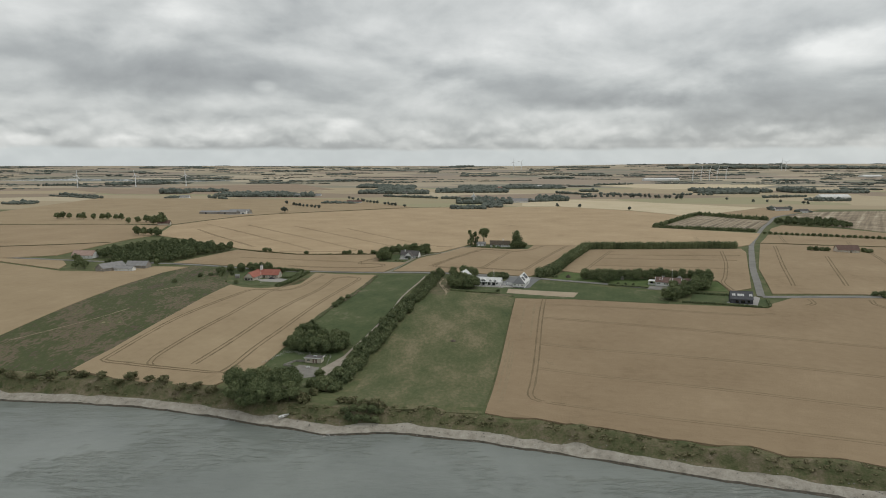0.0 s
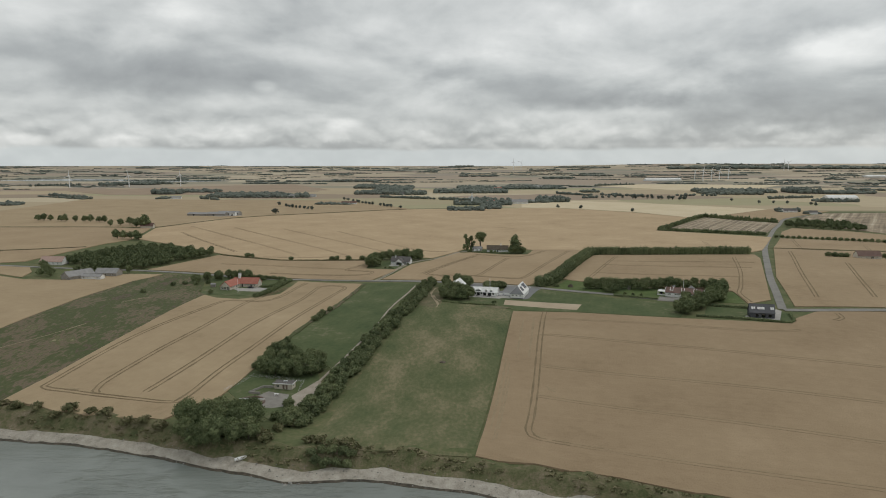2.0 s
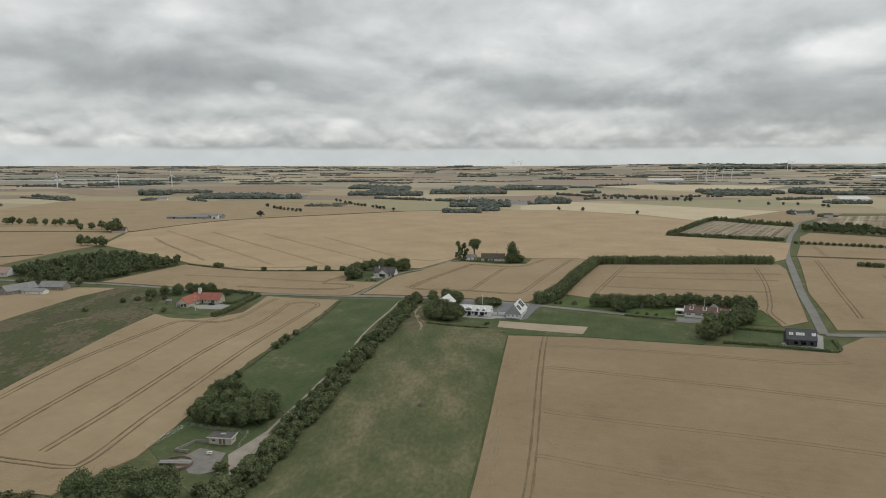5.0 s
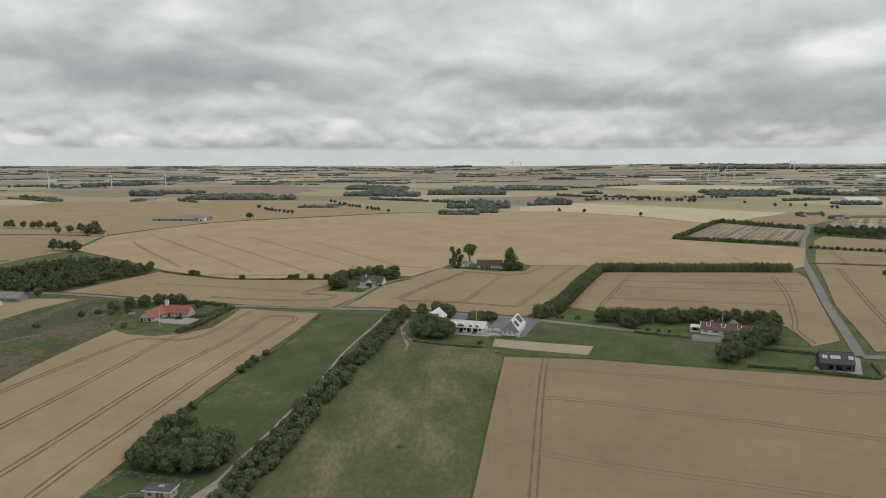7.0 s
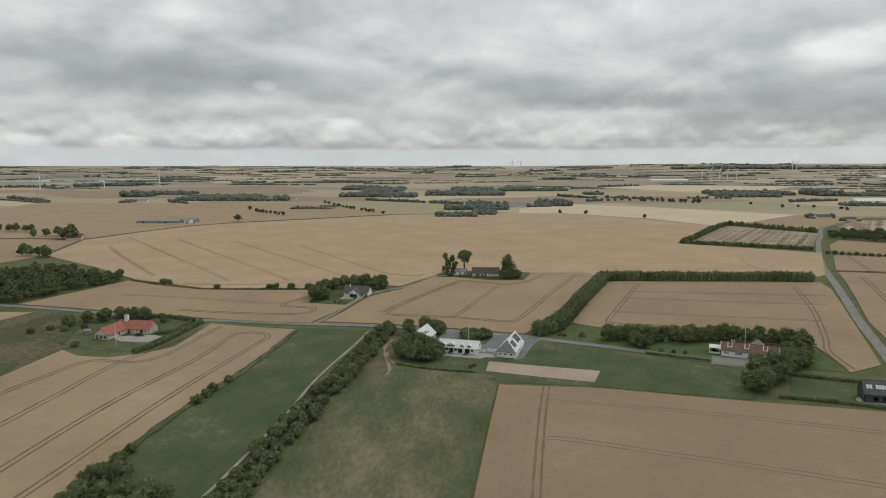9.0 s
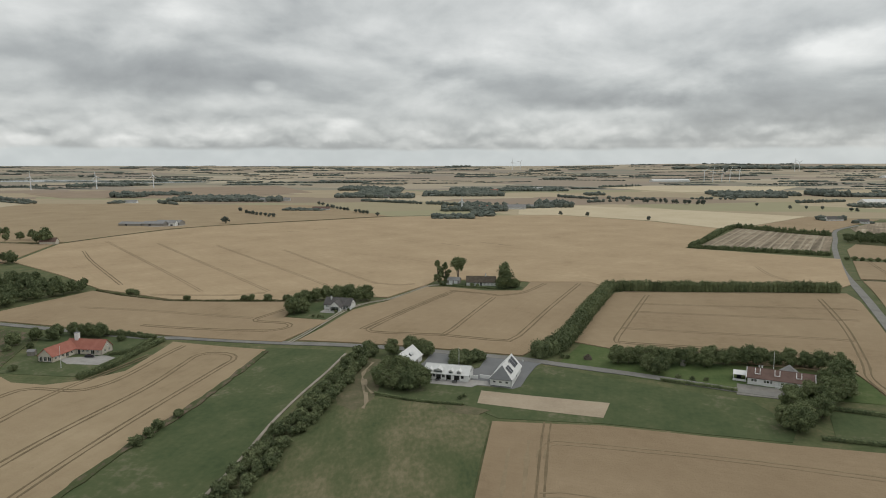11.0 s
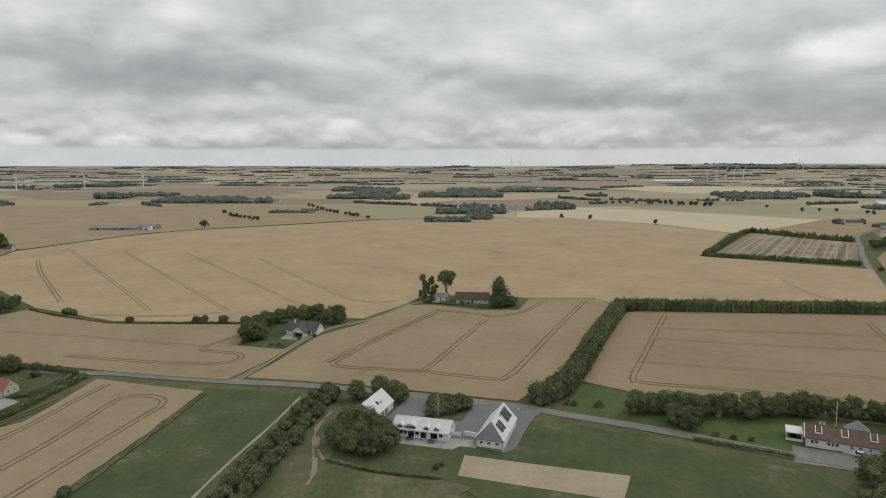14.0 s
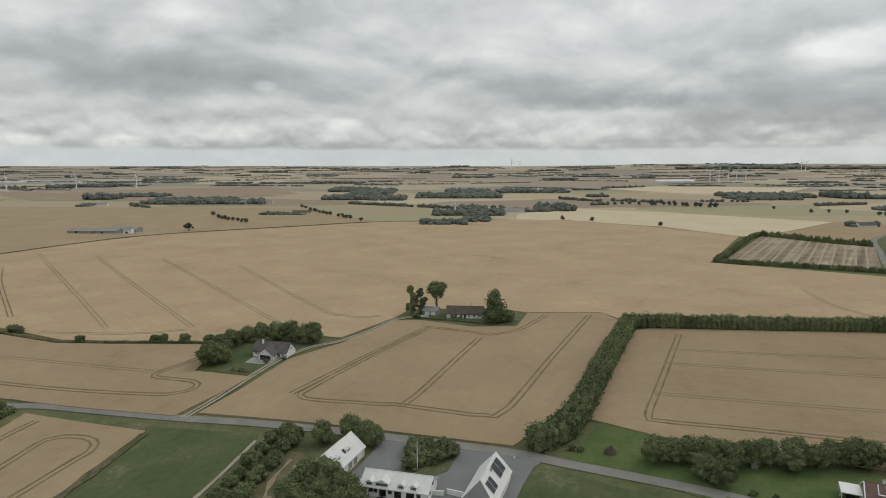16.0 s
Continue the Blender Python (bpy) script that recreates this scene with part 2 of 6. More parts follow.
BROWN_TILE = surface("brown_red_tiles", [(0.12, 0.078, 0.064), (0.16, 0.104, 0.087), (0.2, 0.133, 0.112)], 2.8, 0.35, 0.8, 0.03, 0.3, coords="object", spec=0.2)
GREY_TILE = surface("weathered_grey_tiles", [(0.085, 0.08, 0.078), (0.12, 0.112, 0.108), (0.16, 0.15, 0.145)], 2.6, 0.35, 0.85, 0.03, 0.3, coords="object", spec=0.2)
ETERNIT = surface("pale_fibre_cement", [(0.21, 0.205, 0.20), (0.28, 0.275, 0.27), (0.34, 0.335, 0.33)], 3.2, 0.5, 0.85, 0.02, 0.4, coords="object", spec=0.2)
THATCH = surface("old_thatch", [(0.075, 0.062, 0.048), (0.11, 0.092, 0.072), (0.15, 0.128, 0.10)], 2.0, 0.25, 0.95, 0.05, 0.2, coords="object", spec=0.1)
YELLOW_WALL = surface("pale_plaster", [(0.52, 0.47, 0.39), (0.60, 0.55, 0.47)], 3.0, 0.4, 0.9, 0.01, coords="object")
BRICK = surface("red_brick", [(0.17, 0.125, 0.105), (0.21, 0.155, 0.13), (0.25, 0.19, 0.16)], 2.0, 0.25, 0.9, 0.01, coords="object")
BLACK_BOARD = surface("charcoal_cladding", [(0.052, 0.053, 0.06), (0.07, 0.072, 0.08), (0.09, 0.092, 0.10)], 2.0, 0.3, 0.7, 0.015, 0.2, stretch=(6, 6, 0.6), coords="object")
BLACK_ROOF = surface("slate_black_roof", [(0.085, 0.087, 0.096), (0.105, 0.107, 0.116), (0.13, 0.132, 0.14)], 2.0, 0.3, 0.65, 0.02, 0.3, coords="object")
GREY_WOOD = surface("weathered_boards", [(0.24, 0.225, 0.20), (0.33, 0.31, 0.28)], 1.5, 0.25, 0.85, 0.01, coords="object")
FRAME_WHITE = surface("white_joinery", [(0.74, 0.74, 0.73), (0.80, 0.80, 0.79)], 1.0, 0.2, 0.5, coords="object")
FRAME_DARK = surface("dark_joinery", [(0.035, 0.035, 0.038), (0.05, 0.05, 0.053)], 1.0, 0.2, 0.5, coords="object")
SOLAR = surface("solar_cells", [(0.012, 0.014, 0.022), (0.02, 0.022, 0.032)], 1.0, 0.3, 0.25, coords="object", spec=0.5)
METAL = surface("galvanised_metal", [(0.45, 0.455, 0.46), (0.55, 0.555, 0.56)], 1.0, 0.2, 0.45, coords="object", metallic=0.7)
TURBINE = surface("turbine_white", [(0.72, 0.73, 0.73), (0.80, 0.80, 0.80)], 12.0, 2.0, 0.45, coords="object")
CAR_BLACK = surface("black_car_paint", [(0.012, 0.012, 0.014), (0.02, 0.02, 0.022)], 1.0, 0.2, 0.2, coords="object", spec=0.5)
CAR_WHITE = surface("white_car_paint", [(0.68, 0.68, 0.68), (0.74, 0.74, 0.74)], 1.0, 0.2, 0.25, coords="object", spec=0.5)
RUBBER = surface("tyre_rubber", [(0.015, 0.015, 0.015), (0.03, 0.03, 0.03)], 0.3, 0.05, 0.9, coords="object")
ROCK = surface("shore_stone", [(0.12, 0.115, 0.105), (0.24, 0.23, 0.21), (0.36, 0.35, 0.32)], 1.2, 0.25, 0.9, 0.03, by_island=0.8)


def glass(name):
    m = bpy.data.materials.new(name)
    m.use_nodes = True
    b = m.node_tree.nodes["Principled BSDF"]
    b.inputs["Base Color"].default_value = (0.75, 0.8, 0.8, 1)
    b.inputs["Roughness"].default_value = 0.03
    b.inputs["Transmission Weight"].default_value = 1.0
    b.inputs["IOR"].default_value = 1.45
    return m


GLASS = glass("window_glass")


def water_material():
    m = bpy.data.materials.new("sea_water")
    m.use_nodes = True
    t = m.node_tree
    N = Nodes(t)
    b = t.nodes["Principled BSDF"]
    pos = N.add("ShaderNodeNewGeometry").outputs["Position"]
    mp = t.nodes.new("ShaderNodeMapping")
    mp.inputs["Rotation"].default_value[2] = radians(28)
    mp.inputs["Scale"].default_value = (0.4, 1.4, 1.0)
    t.links.new(pos, mp.inputs[0])
    swell = N.noise(mp.outputs[0], 0.09, 3, 0.5)
    chop = N.noise(mp.outputs[0], 0.55, 5, 0.6, 0.4)
    calm = N.range(N.noise(pos, 0.02, 3), 0.38, 0.62, 0.25, 1.0)
    gust = N.range(N.noise(pos, 0.016, 4, 0.6), 0.5, 0.62, 0.0, 1.0, True)
    ripple = N.math("MULTIPLY", N.noise(mp.outputs[0], 0.3, 3, 0.5, 0.8), gust)
    h = N.math("ADD", N.math("MULTIPLY", swell, 0.9), N.math("MULTIPLY", N.math("MULTIPLY", chop, calm), 0.42))
    h = N.math("ADD", h, N.math("MULTIPLY", ripple, 2.2))
    bn = t.nodes.new("ShaderNodeBump")
    bn.inputs["Strength"].default_value, bn.inputs["Distance"].default_value = 1.0, 0.75
    t.links.new(h, bn.inputs["Height"])
    t.links.new(bn.outputs[0], b.inputs["Normal"])
    col = N.mix(N.range(N.noise(pos, 0.03, 4), 0.35, 0.65), (0.17, 0.188, 0.172), (0.21, 0.23, 0.21))
    t.links.new(col, b.inputs["Base Color"])
    b.inputs["Roughness"].default_value = 0.16
    b.inputs["IOR"].default_value = 1.33
    return m


WATER = water_material()


def land_material():
    """Rough grass near the coast, and beyond it the patchwork of distant fields, the farthest dulled for haze."""
    m = bpy.data.materials.new("open_land")
    m.use_nodes = True
    t = m.node_tree
    N = Nodes(t)
    b = t.nodes["Principled BSDF"]
    pos = N.add("ShaderNodeNewGeometry").outputs["Position"]
    sep = N.add("ShaderNodeSeparateXYZ", Vector=pos)
    near = N.ramp(N.range(N.math("ADD", N.math("MULTIPLY", N.noise(pos, 0.1, 4), 0.6), N.math("MULTIPLY", N.noise(pos, 0.6, 5), 0.4)), 0.3, 0.7),
                  [(0, (0.075, 0.095, 0.042)), (0.45, (0.11, 0.125, 0.06)), (0.8, (0.155, 0.15, 0.08)), (1, (0.23, 0.20, 0.12))])
    mp = t.nodes.new("ShaderNodeMapping")
    mp.inputs["Rotation"].default_value[2] = radians(-24)
    mp.inputs["Scale"].default_value = (1 / 360, 1 / 230, 0.0)
    t.links.new(N.vmath("ADD", pos, N.vmath("SCALE", N.add("ShaderNodeTexNoise", Vector=pos, Scale=0.004, Detail=1.0).outputs["Color"], scale=60.0)), mp.inputs[0])
    vo = t.nodes.new("ShaderNodeTexVoronoi")
    vo.voronoi_dimensions, vo.distance = "2D", "CHEBYCHEV"
    vo.inputs["Scale"].default_value, vo.inputs["Randomness"].default_value = 1.0, 0.85
    t.links.new(mp.outputs[0], vo.inputs["Vector"])
    cell = N.add("ShaderNodeSeparateColor", Color=vo.outputs["Color"]).outputs["Red"]
    fields = N.ramp(cell, [(0.0, (0.40, 0.33, 0.225)), (0.16, (0.46, 0.385, 0.265)), (0.28, (0.42, 0.345, 0.235)), (0.40, (0.30, 0.24, 0.18)), (0.48, (0.34, 0.32, 0.20)),
                           (0.58, (0.49, 0.42, 0.30)), (0.70, (0.27, 0.275, 0.18)), (0.78, (0.40, 0.335, 0.225)), (0.86, (0.36, 0.315, 0.205)), (0.93, (0.31, 0.245, 0.19))], "CONSTANT")
    fields = N.mix(N.range(N.noise(pos, 0.02, 5), 0.3, 0.7, 0.0, 0.22), fields, (0.27, 0.225, 0.14))
    # second set of field colours, dulled and greyed to put distance haze into them
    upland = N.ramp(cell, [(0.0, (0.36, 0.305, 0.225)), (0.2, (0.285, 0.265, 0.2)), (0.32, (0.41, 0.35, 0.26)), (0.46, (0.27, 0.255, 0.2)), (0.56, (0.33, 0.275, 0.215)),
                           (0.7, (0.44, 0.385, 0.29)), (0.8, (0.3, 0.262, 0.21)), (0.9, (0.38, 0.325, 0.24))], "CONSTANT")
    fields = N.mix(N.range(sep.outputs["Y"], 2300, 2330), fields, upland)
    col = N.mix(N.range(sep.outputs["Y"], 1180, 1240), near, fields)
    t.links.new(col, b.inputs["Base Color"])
    b.inputs["Roughness"].default_value = 0.95
    b.inputs["Specular IOR Level"].default_value = 0.1
    return m


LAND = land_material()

# ---------------------------------------------------------------- land form
K = 1.2          # the plan below is drawn in units of 1.2 m
SEA = -20.4
COAST = [(-5000, 560), (-1500, 400), (-480, 302), (-197, 281), (-130, 272.5), (-77, 254.5), (-47, 243.5), (-18, 244.2), (14, 236.5), (44, 225.6),
         (80, 211), (124, 194.4), (480, 72), (1500, -250), (5000, -1400)]


def soft(a, b, v):
    u = min(1.0, max(0.0, (v - a) / (b - a)))
    return u * u * (3 - 2 * u)


def shore(x):
    for (x0, y0), (x1, y1) in zip(COAST, COAST[1:]):
        if x <= x1:
            break
    y = y0 + (y1 - y0) * (x - x0) / (x1 - x0)
    return y + 1.2 * noise.noise((x * 0.06, 3.3, 0)) + 0.5 * noise.noise((x * 0.25, 7.1, 0))


HOLLOWS = [(-70, 440, 60, -5.34), (-120, 530, 60, -5.09), (60, 455, 55, -4.1), (-58, 330, 42, -4.18), (50, 320, 50, -4.19), (150, 455, 50, -2.61), (-170, 470, 60, -1.49), (-270, 560, 70, -3.45), (-130, 300, 35, 1.08), (300, 600, 80, 5.0)]      # x, y, reach, height


def inland(x, y):
    z = -14.4 * (1 - soft(246, 480, y))
    if y < 900:
        z += soft(8, 48, y - shore(x)) * sum(h * math.exp(-((x - a) ** 2 + (y - b) ** 2) / (2 * r * r)) for a, b, r, h in HOLLOWS)
    if y > 2760:
        z += 65 * ((y - 2760) / 2140) ** 1.2
        z += 17 * soft(600, 1800, x) * soft(3900, 4800, y)
    return z


def Z(x, y):
    """Height of the ground."""
    d = y - shore(x)
    b = inland(x, y)
    if d > 30:
        return b
    rough = 1.6 * noise.noise((x * 0.09, y * 0.09, 1.0)) * soft(5, 9, d) * (1 - soft(14, 22, d))
    return -22.2 + 3.6 * soft(-8, 8, d) + (b + 18.6) * soft(5.5, 13, d + 2.0 * noise.noise((x * 0.05, 9.0, 0))) + rough


def part(name, geo, material, parent, label=""):
    """Links geometry as one mesh object under a thing or part."""
    if isinstance(geo, bmesh.types.BMesh):
        me = bpy.data.meshes.new(name)
        geo.to_mesh(me)
        geo.free()
    elif isinstance(geo, Geo):
        me = geo.mesh(name)
    else:
        me = geo
    if not me.materials:
        me.materials.append(material)
    ob = new(name, me)
    ob.parent = parent
    return tagged(ob, label)


class Geo:
    """Vertices and faces gathered into one mesh."""

    def __init__(self):
        self.v, self.f = [], []

    def poly(self, pts):
        n = len(self.v)
        self.v += [tuple(p) for p in pts]
        self.f.append(tuple(range(n, n + len(pts))))

    def hexa(self, p):
        """Eight corners: four below, four above."""
        n = len(self.v)
        self.v += [tuple(q) for q in p]
        self.f += [tuple(n + i for i in q) for q in ((3, 2, 1, 0), (4, 5, 6, 7), (0, 1, 5, 4), (1, 2, 6, 5), (2, 3, 7, 6), (3, 0, 4, 7))]

    def box(self, x0, x1, y0, y1, z0, z1):
        self.hexa([(x0, y0, z0), (x1, y0, z0), (x1, y1, z0), (x0, y1, z0), (x0, y0, z1), (x1, y0, z1), (x1, y1, z1), (x0, y1, z1)])

    def tube(self, a, b, r0, r1, n=8):
        a, b = Vector(a), Vector(b)
        q = (b - a).to_track_quat("Z", "Y")
        k = len(self.v)
        for c, r in ((a, r0), (b, r1)):
            for i in range(n):
                w = 2 * math.pi * i / n
                self.v.append(tuple(c + q @ Vector((math.cos(w) * r, math.sin(w) * r, 0))))
        self.f += [(k + i, k + (i + 1) % n, k + n + (i + 1) % n, k + n + i) for i in range(n)]
        self.f += [tuple(k + i for i in reversed(range(n))), tuple(k + n + i for i in range(n))]

    def mesh(self, name):
        me = bpy.data.meshes.new(name)
        me.from_pydata(self.v, [], self.f)
        me.update()
        return me


def steps(spans):
    out = []
    for a, b, d in spans:
        out += list(np.arange(a, b, d))
    return out + [spans[-1][1]]


def ground_sheet():
    xs = steps([(-4950, -1200, 150), (-1200, -420, 30), (-420, 420, 4), (420, 1200, 30), (1200, 4950, 150)])
    ys = steps([(-1500, 60, 60), (60, 180, 4), (180, 310, 2), (310, 760, 7), (760, 2700, 60), (2700, 4950, 50)])
    g = Geo()
    nx = len(xs)


    def bed(x, y):
        """Lower under the shingle and the bank, which lie on it."""
        d = y - shore(x)
        return Z(x, y) - 0.9 * soft(-3.5, -1, d) * (1 - soft(10.5, 13, d)) * (1 - soft(390, 420, abs(x)))

    g.v = [(float(x), float(y), bed(float(x), float(y))) for y in ys for x in xs]
    g.f = [(j * nx + i, j * nx + i + 1, (j + 1) * nx + i + 1, (j + 1) * nx + i) for j in range(len(ys) - 1) for i in range(nx - 1)]
    me = g.mesh("ground")
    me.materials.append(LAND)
    me.polygons.foreach_set("use_smooth", [True] * len(me.polygons))
    tagged(new("ground", me), "open coastal farmland of grass and distant fields", "ground", kind="structure")


ground_sheet()

sea = Geo()
sea.poly([(-4900, -3800, SEA), (4900, -3800, SEA), (4900, 400, SEA), (-4900, 700, SEA)])
me = sea.mesh("water")
me.materials.append(WATER)
tagged(new("water", me), "calm grey-green sea with fine ripples", "sea", kind="structure")


def drape(name, plan, lift, material, label, category="field", unit=K, skirt=True, cell=9.0):
    """A patch of the plan laid over the ground, lifted by its crop's height, with an upright edge."""
    bm = bmesh.new()
    f = bm.faces.new([bm.verts.new((x * unit, y * unit, 0)) for x, y in plan])
    f.normal_update()
    if f.normal.z < 0:
        f.normal_flip()
    y0, y1 = min(v.co.y for v in bm.verts), max(v.co.y for v in bm.verts)
    x0, x1 = min(v.co.x for v in bm.verts), max(v.co.x for v in bm.verts)
    bmesh.ops.triangulate(bm, faces=bm.faces[:])
    cuts = [((0, y, 0), (0, 1, 0)) for y in np.arange(y0 + cell, min(y1, 740), cell)]
    if y0 < 700:
        cuts += [((x, 0, 0), (1, 0, 0)) for x in np.arange(max(x0, -420) + 8, min(x1, 420), 12)]
    if y1 > 2700:
        cuts += [((0, y, 0), (0, 1, 0)) for y in np.arange(2700, y1, 60)]
    for co, no in cuts:
        bmesh.ops.bisect_plane(bm, geom=bm.verts[:] + bm.edges[:] + bm.faces[:], plane_co=co, plane_no=no)
    edges = [e for e in bm.edges if e.is_boundary]
    for v in bm.verts:
        v.co.z = Z(v.co.x, v.co.y) + lift
    bmesh.ops.recalc_face_normals(bm, faces=bm.faces[:])
    if bm.faces[:][0].normal.z < 0:
        bmesh.ops.reverse_faces(bm, faces=bm.faces[:])
    if skirt:
        made = bmesh.ops.extrude_edge_only(bm, edges=edges)["geom"]
        for v in made:
            if isinstance(v, bmesh.types.BMVert):
                v.co.z -= lift + 0.4
    me = bpy.data.meshes.new(name)
    bm.to_mesh(me)
    bm.free()
    me.materials.append(material)
    return tagged(new(name, me), label, category, kind="structure")


def smooth_line(pts, step=4.0, unit=K):
    """Catmull-Rom curve through plan points, in metres."""
    p = [Vector((x * unit, y * unit)) for x, y in pts]
    p = [2 * p[0] - p[1]] + p + [2 * p[-1] - p[-2]]
    out = []
    for a, b, c, d in zip(p, p[1:], p[2:], p[3:]):
        n = max(2, int((c - b).length / step))
        for i in range(n):
            t = i / n
            out.append(0.5 * ((2 * b) + (c - a) * t + (2 * a - 5 * b + 4 * c - d) * t * t + (3 * b - a - 3 * c + d) * t ** 3))
    return out + [p[-2]]


def ribbon(pts, width, lift, offset=0.0, unit=K, step=4.0, wander=0.0, thick=0.25):
    line = smooth_line(pts, step, unit)
    g = Geo()
    rows = []
    for i, p in enumerate(line):
        t = (line[min(i + 1, len(line) - 1)] - line[max(i - 1, 0)]).normalized()
        n = Vector((-t.y, t.x))
        w = width * (1 + wander * noise.noise((p.x * 0.2, p.y * 0.2, offset)))
        a, b = p + n * (offset + w / 2), p + n * (offset - w / 2)
        row = []
        for q in (a, b):
            z = Z(q.x, q.y) + lift
            row += [(q.x, q.y, z), (q.x, q.y, z - thick)]
        rows.append(row)
    g.v = [v for r in rows for v in r]
    for i in range(len(rows) - 1):
        a, b = 4 * i, 4 * i + 4
        g.f += [(a, a + 2, b + 2, b), (a + 1, a, b, b + 1), (a + 2, a + 3, b + 3, b + 2)]
    return g


def lay(name, pts, width, lift, material, label, category, wander=0.0, unit=K):
    me = ribbon(pts, width, lift, unit=unit, wander=wander).mesh(name)
    me.materials.append(material)
    return tagged(new(name, me), label, category, kind="structure")


def tramlines(field, lines, lift, faint=False):
    """Pairs of wheel tracks laid on the crop, their colour covering soil and shade in the gaps."""
    for pts in lines:
        for side in (-1.15, 1.15):
            part("wheel_track", ribbon(pts, 0.55 if faint else 0.72, lift, side, wander=0.9, thick=0.12), FAINT_TRACK if faint else TRACK, field)


# ---------------------------------------------------------------- fields
CROP = 0.5
field = drape("wheat_field", [(14, 209.5), (39, 199.5), (70, 187.5), (98, 177), (125, 168), (330, 98), (420, 250), (244.4, 345.2), (188.1, 348.3), (173.3, 338.7), (167.2, 330.7),
                              (140.1, 338.7), (120.5, 344.2), (73, 359.1), (40.8, 362.7)], CROP, WHEAT_COAST, "ripe tan wheat field with tractor tracks above the sea bank")
tramlines(field, [[(56.9, 361.5), (53.7, 346.7), (48, 317.1), (39.8, 271), (34.6, 243.9), (31.8, 230.1), (34.2, 223.3), (42.8, 219.2)], [(227.6, 342.5), (226.1, 330.2), (250, 300), (330, 262)], [(196.3, 345.4), (194.7, 337.8), (188.7, 333.9)]], CROP + 0.09)
tramlines(field, [[(42.8, 219.2), (76, 204), (128, 184.5), (200, 157), (320, 112)], [(38.8, 259.8), (42.5, 258.8), (88.4, 237.7), (148.1, 211.6), (220, 185), (340, 140)], [(44.3, 288.8), (98.4, 268), (168.1, 241.1), (240, 215), (350, 178)],
                  [(51.6, 340.4), (54.8, 347.7), (63.5, 347.5), (100.1, 337.5), (146.3, 321.6), (165.9, 321.3)], [(49.1, 323.1), (59.4, 321.7), (98.5, 306.8), (168.2, 280.3), (330, 228)]], CROP + 0.09, True)
field = drape("wheat_field", [(-145.6, 248.6), (-125.4, 241.2), (-110.5, 236.7), (-84.5, 233), (-74.5, 256.2), (-70.5, 287), (-65.7, 324), (-60.3, 352), (-53.5, 380), (-44.9, 434), (-80.2, 447), (-88.5, 450), (-91.6, 414), (-101, 402.8), (-111.3, 396.5),
                              (-123.6, 397.6), (-132.8, 404.6), (-135.5, 335), (-141.5, 272)],
              CROP, WHEAT_LEFT, "ripe wheat field with curving tractor tracks beside the heath")
tramlines(field, [[(-81.7, 444.1), (-85.1, 431.9), (-89.1, 406.7), (-92.7, 396.3), (-98.6, 391.4), (-108, 392.4), (-115.9, 390.1), (-119.9, 371.8), (-123.8, 353.5), (-133, 310.9), (-137.8, 265.8), (-137.3, 258.6), (-127.7, 255.6), (-118.8, 253.1), (-100.2, 249.4), (-88.6, 248), (-85.6, 252.8),
                   (-82.6, 282.6), (-76.7, 314.2), (-67.9, 364.5), (-57.7, 411.9), (-54.6, 423.2), (-57.2, 429.5), (-64, 432.6), (-70.9, 431.2), (-73, 420), (-76.2, 392.6), (-85.7, 350.1), (-94.5, 293.3), (-100.4, 255.9)],
                  [(-91.2, 433.2), (-102.8, 391.6), (-105.9, 355.9), (-109, 329), (-114.8, 297.1), (-118.9, 261.9), (-116.3, 253.7)]], CROP + 0.09)
field = drape("heath", [(-168, 241), (-145.6, 248.6), (-141.5, 272), (-135.5, 335), (-132.8, 404.6), (-137.5, 411), (-150.8, 458.1), (-180.1, 467.3), (-190.4, 438.7), (-192.5, 362.2), (-200.3, 289.3), (-206, 243)],
              0.3, MOOR, "dark rough heath with sandy tracks", "heath")
for pts in ([(-192.2, 283.3), (-181.5, 297.7), (-169.4, 316.7), (-162.5, 333)], [(-165.9, 373.2), (-161.5, 385.1), (-157.4, 390.2)]):
    part("sandy_track", ribbon(pts, 0.6, 0.42, wander=1.6, thick=0.1), DIRT, field)
drape("wheat_field", [(-206, 243), (-200.3, 289.3), (-192.5, 362.2), (-190.4, 438.7), (-182.2, 464.4), (-206.6, 465), (-234.8, 440), (-258.5, 438.5), (-332.5, 473.1), (-430, 510), (-520, 320), (-420, 268), (-300, 262)],
      CROP, WHEAT_LEFT, "ripe wheat field between heath and farm")
drape("wheat_field", [(-430, 515), (-332.4, 487), (-300.5, 505.5), (-292.4, 606.5), (-284.1, 636.1), (-313, 745), (-380, 756), (-520, 753), (-640, 640)], CROP, WHEAT_MID, "ripe wheat field behind the left wood")
drape("wheat_field", [(-264.6, 446.6), (-332.5, 477.1), (-395.2, 499.2), (-334.3, 486.8), (-282.2, 482.9), (-270.6, 466.5)], CROP, WHEAT_LEFT, "corner of ripe wheat beside the road")
field = drape("wheat_field", [(-199.7, 481.8), (-136.2, 467.4), (-99.3, 460.6), (-40.7, 443.4), (-31.2, 461.7), (-26.5, 473), (-48.7, 481), (-47.3, 509.8), (-56.6, 511.4), (-117.9, 515.4), (-149.5, 528.1), (-170.2, 540.3)],
              CROP, WHEAT_MID, "ripe wheat field between road and fence")
tramlines(field, [[(-112.8, 474), (-65.5, 463.2), (-48.8, 460.4), (-42.5, 464.8), (-45, 470.6), (-55.7, 474.6), (-61.1, 477), (-60.7, 481.4), (-53.5, 492.3), (-48.7, 500.8)], ], CROP + 0.09)
tramlines(field, [[(-156.4, 503), (-116.1, 496.4), (-74.6, 485.3), (-64, 481.7)]], CROP + 0.09, True)
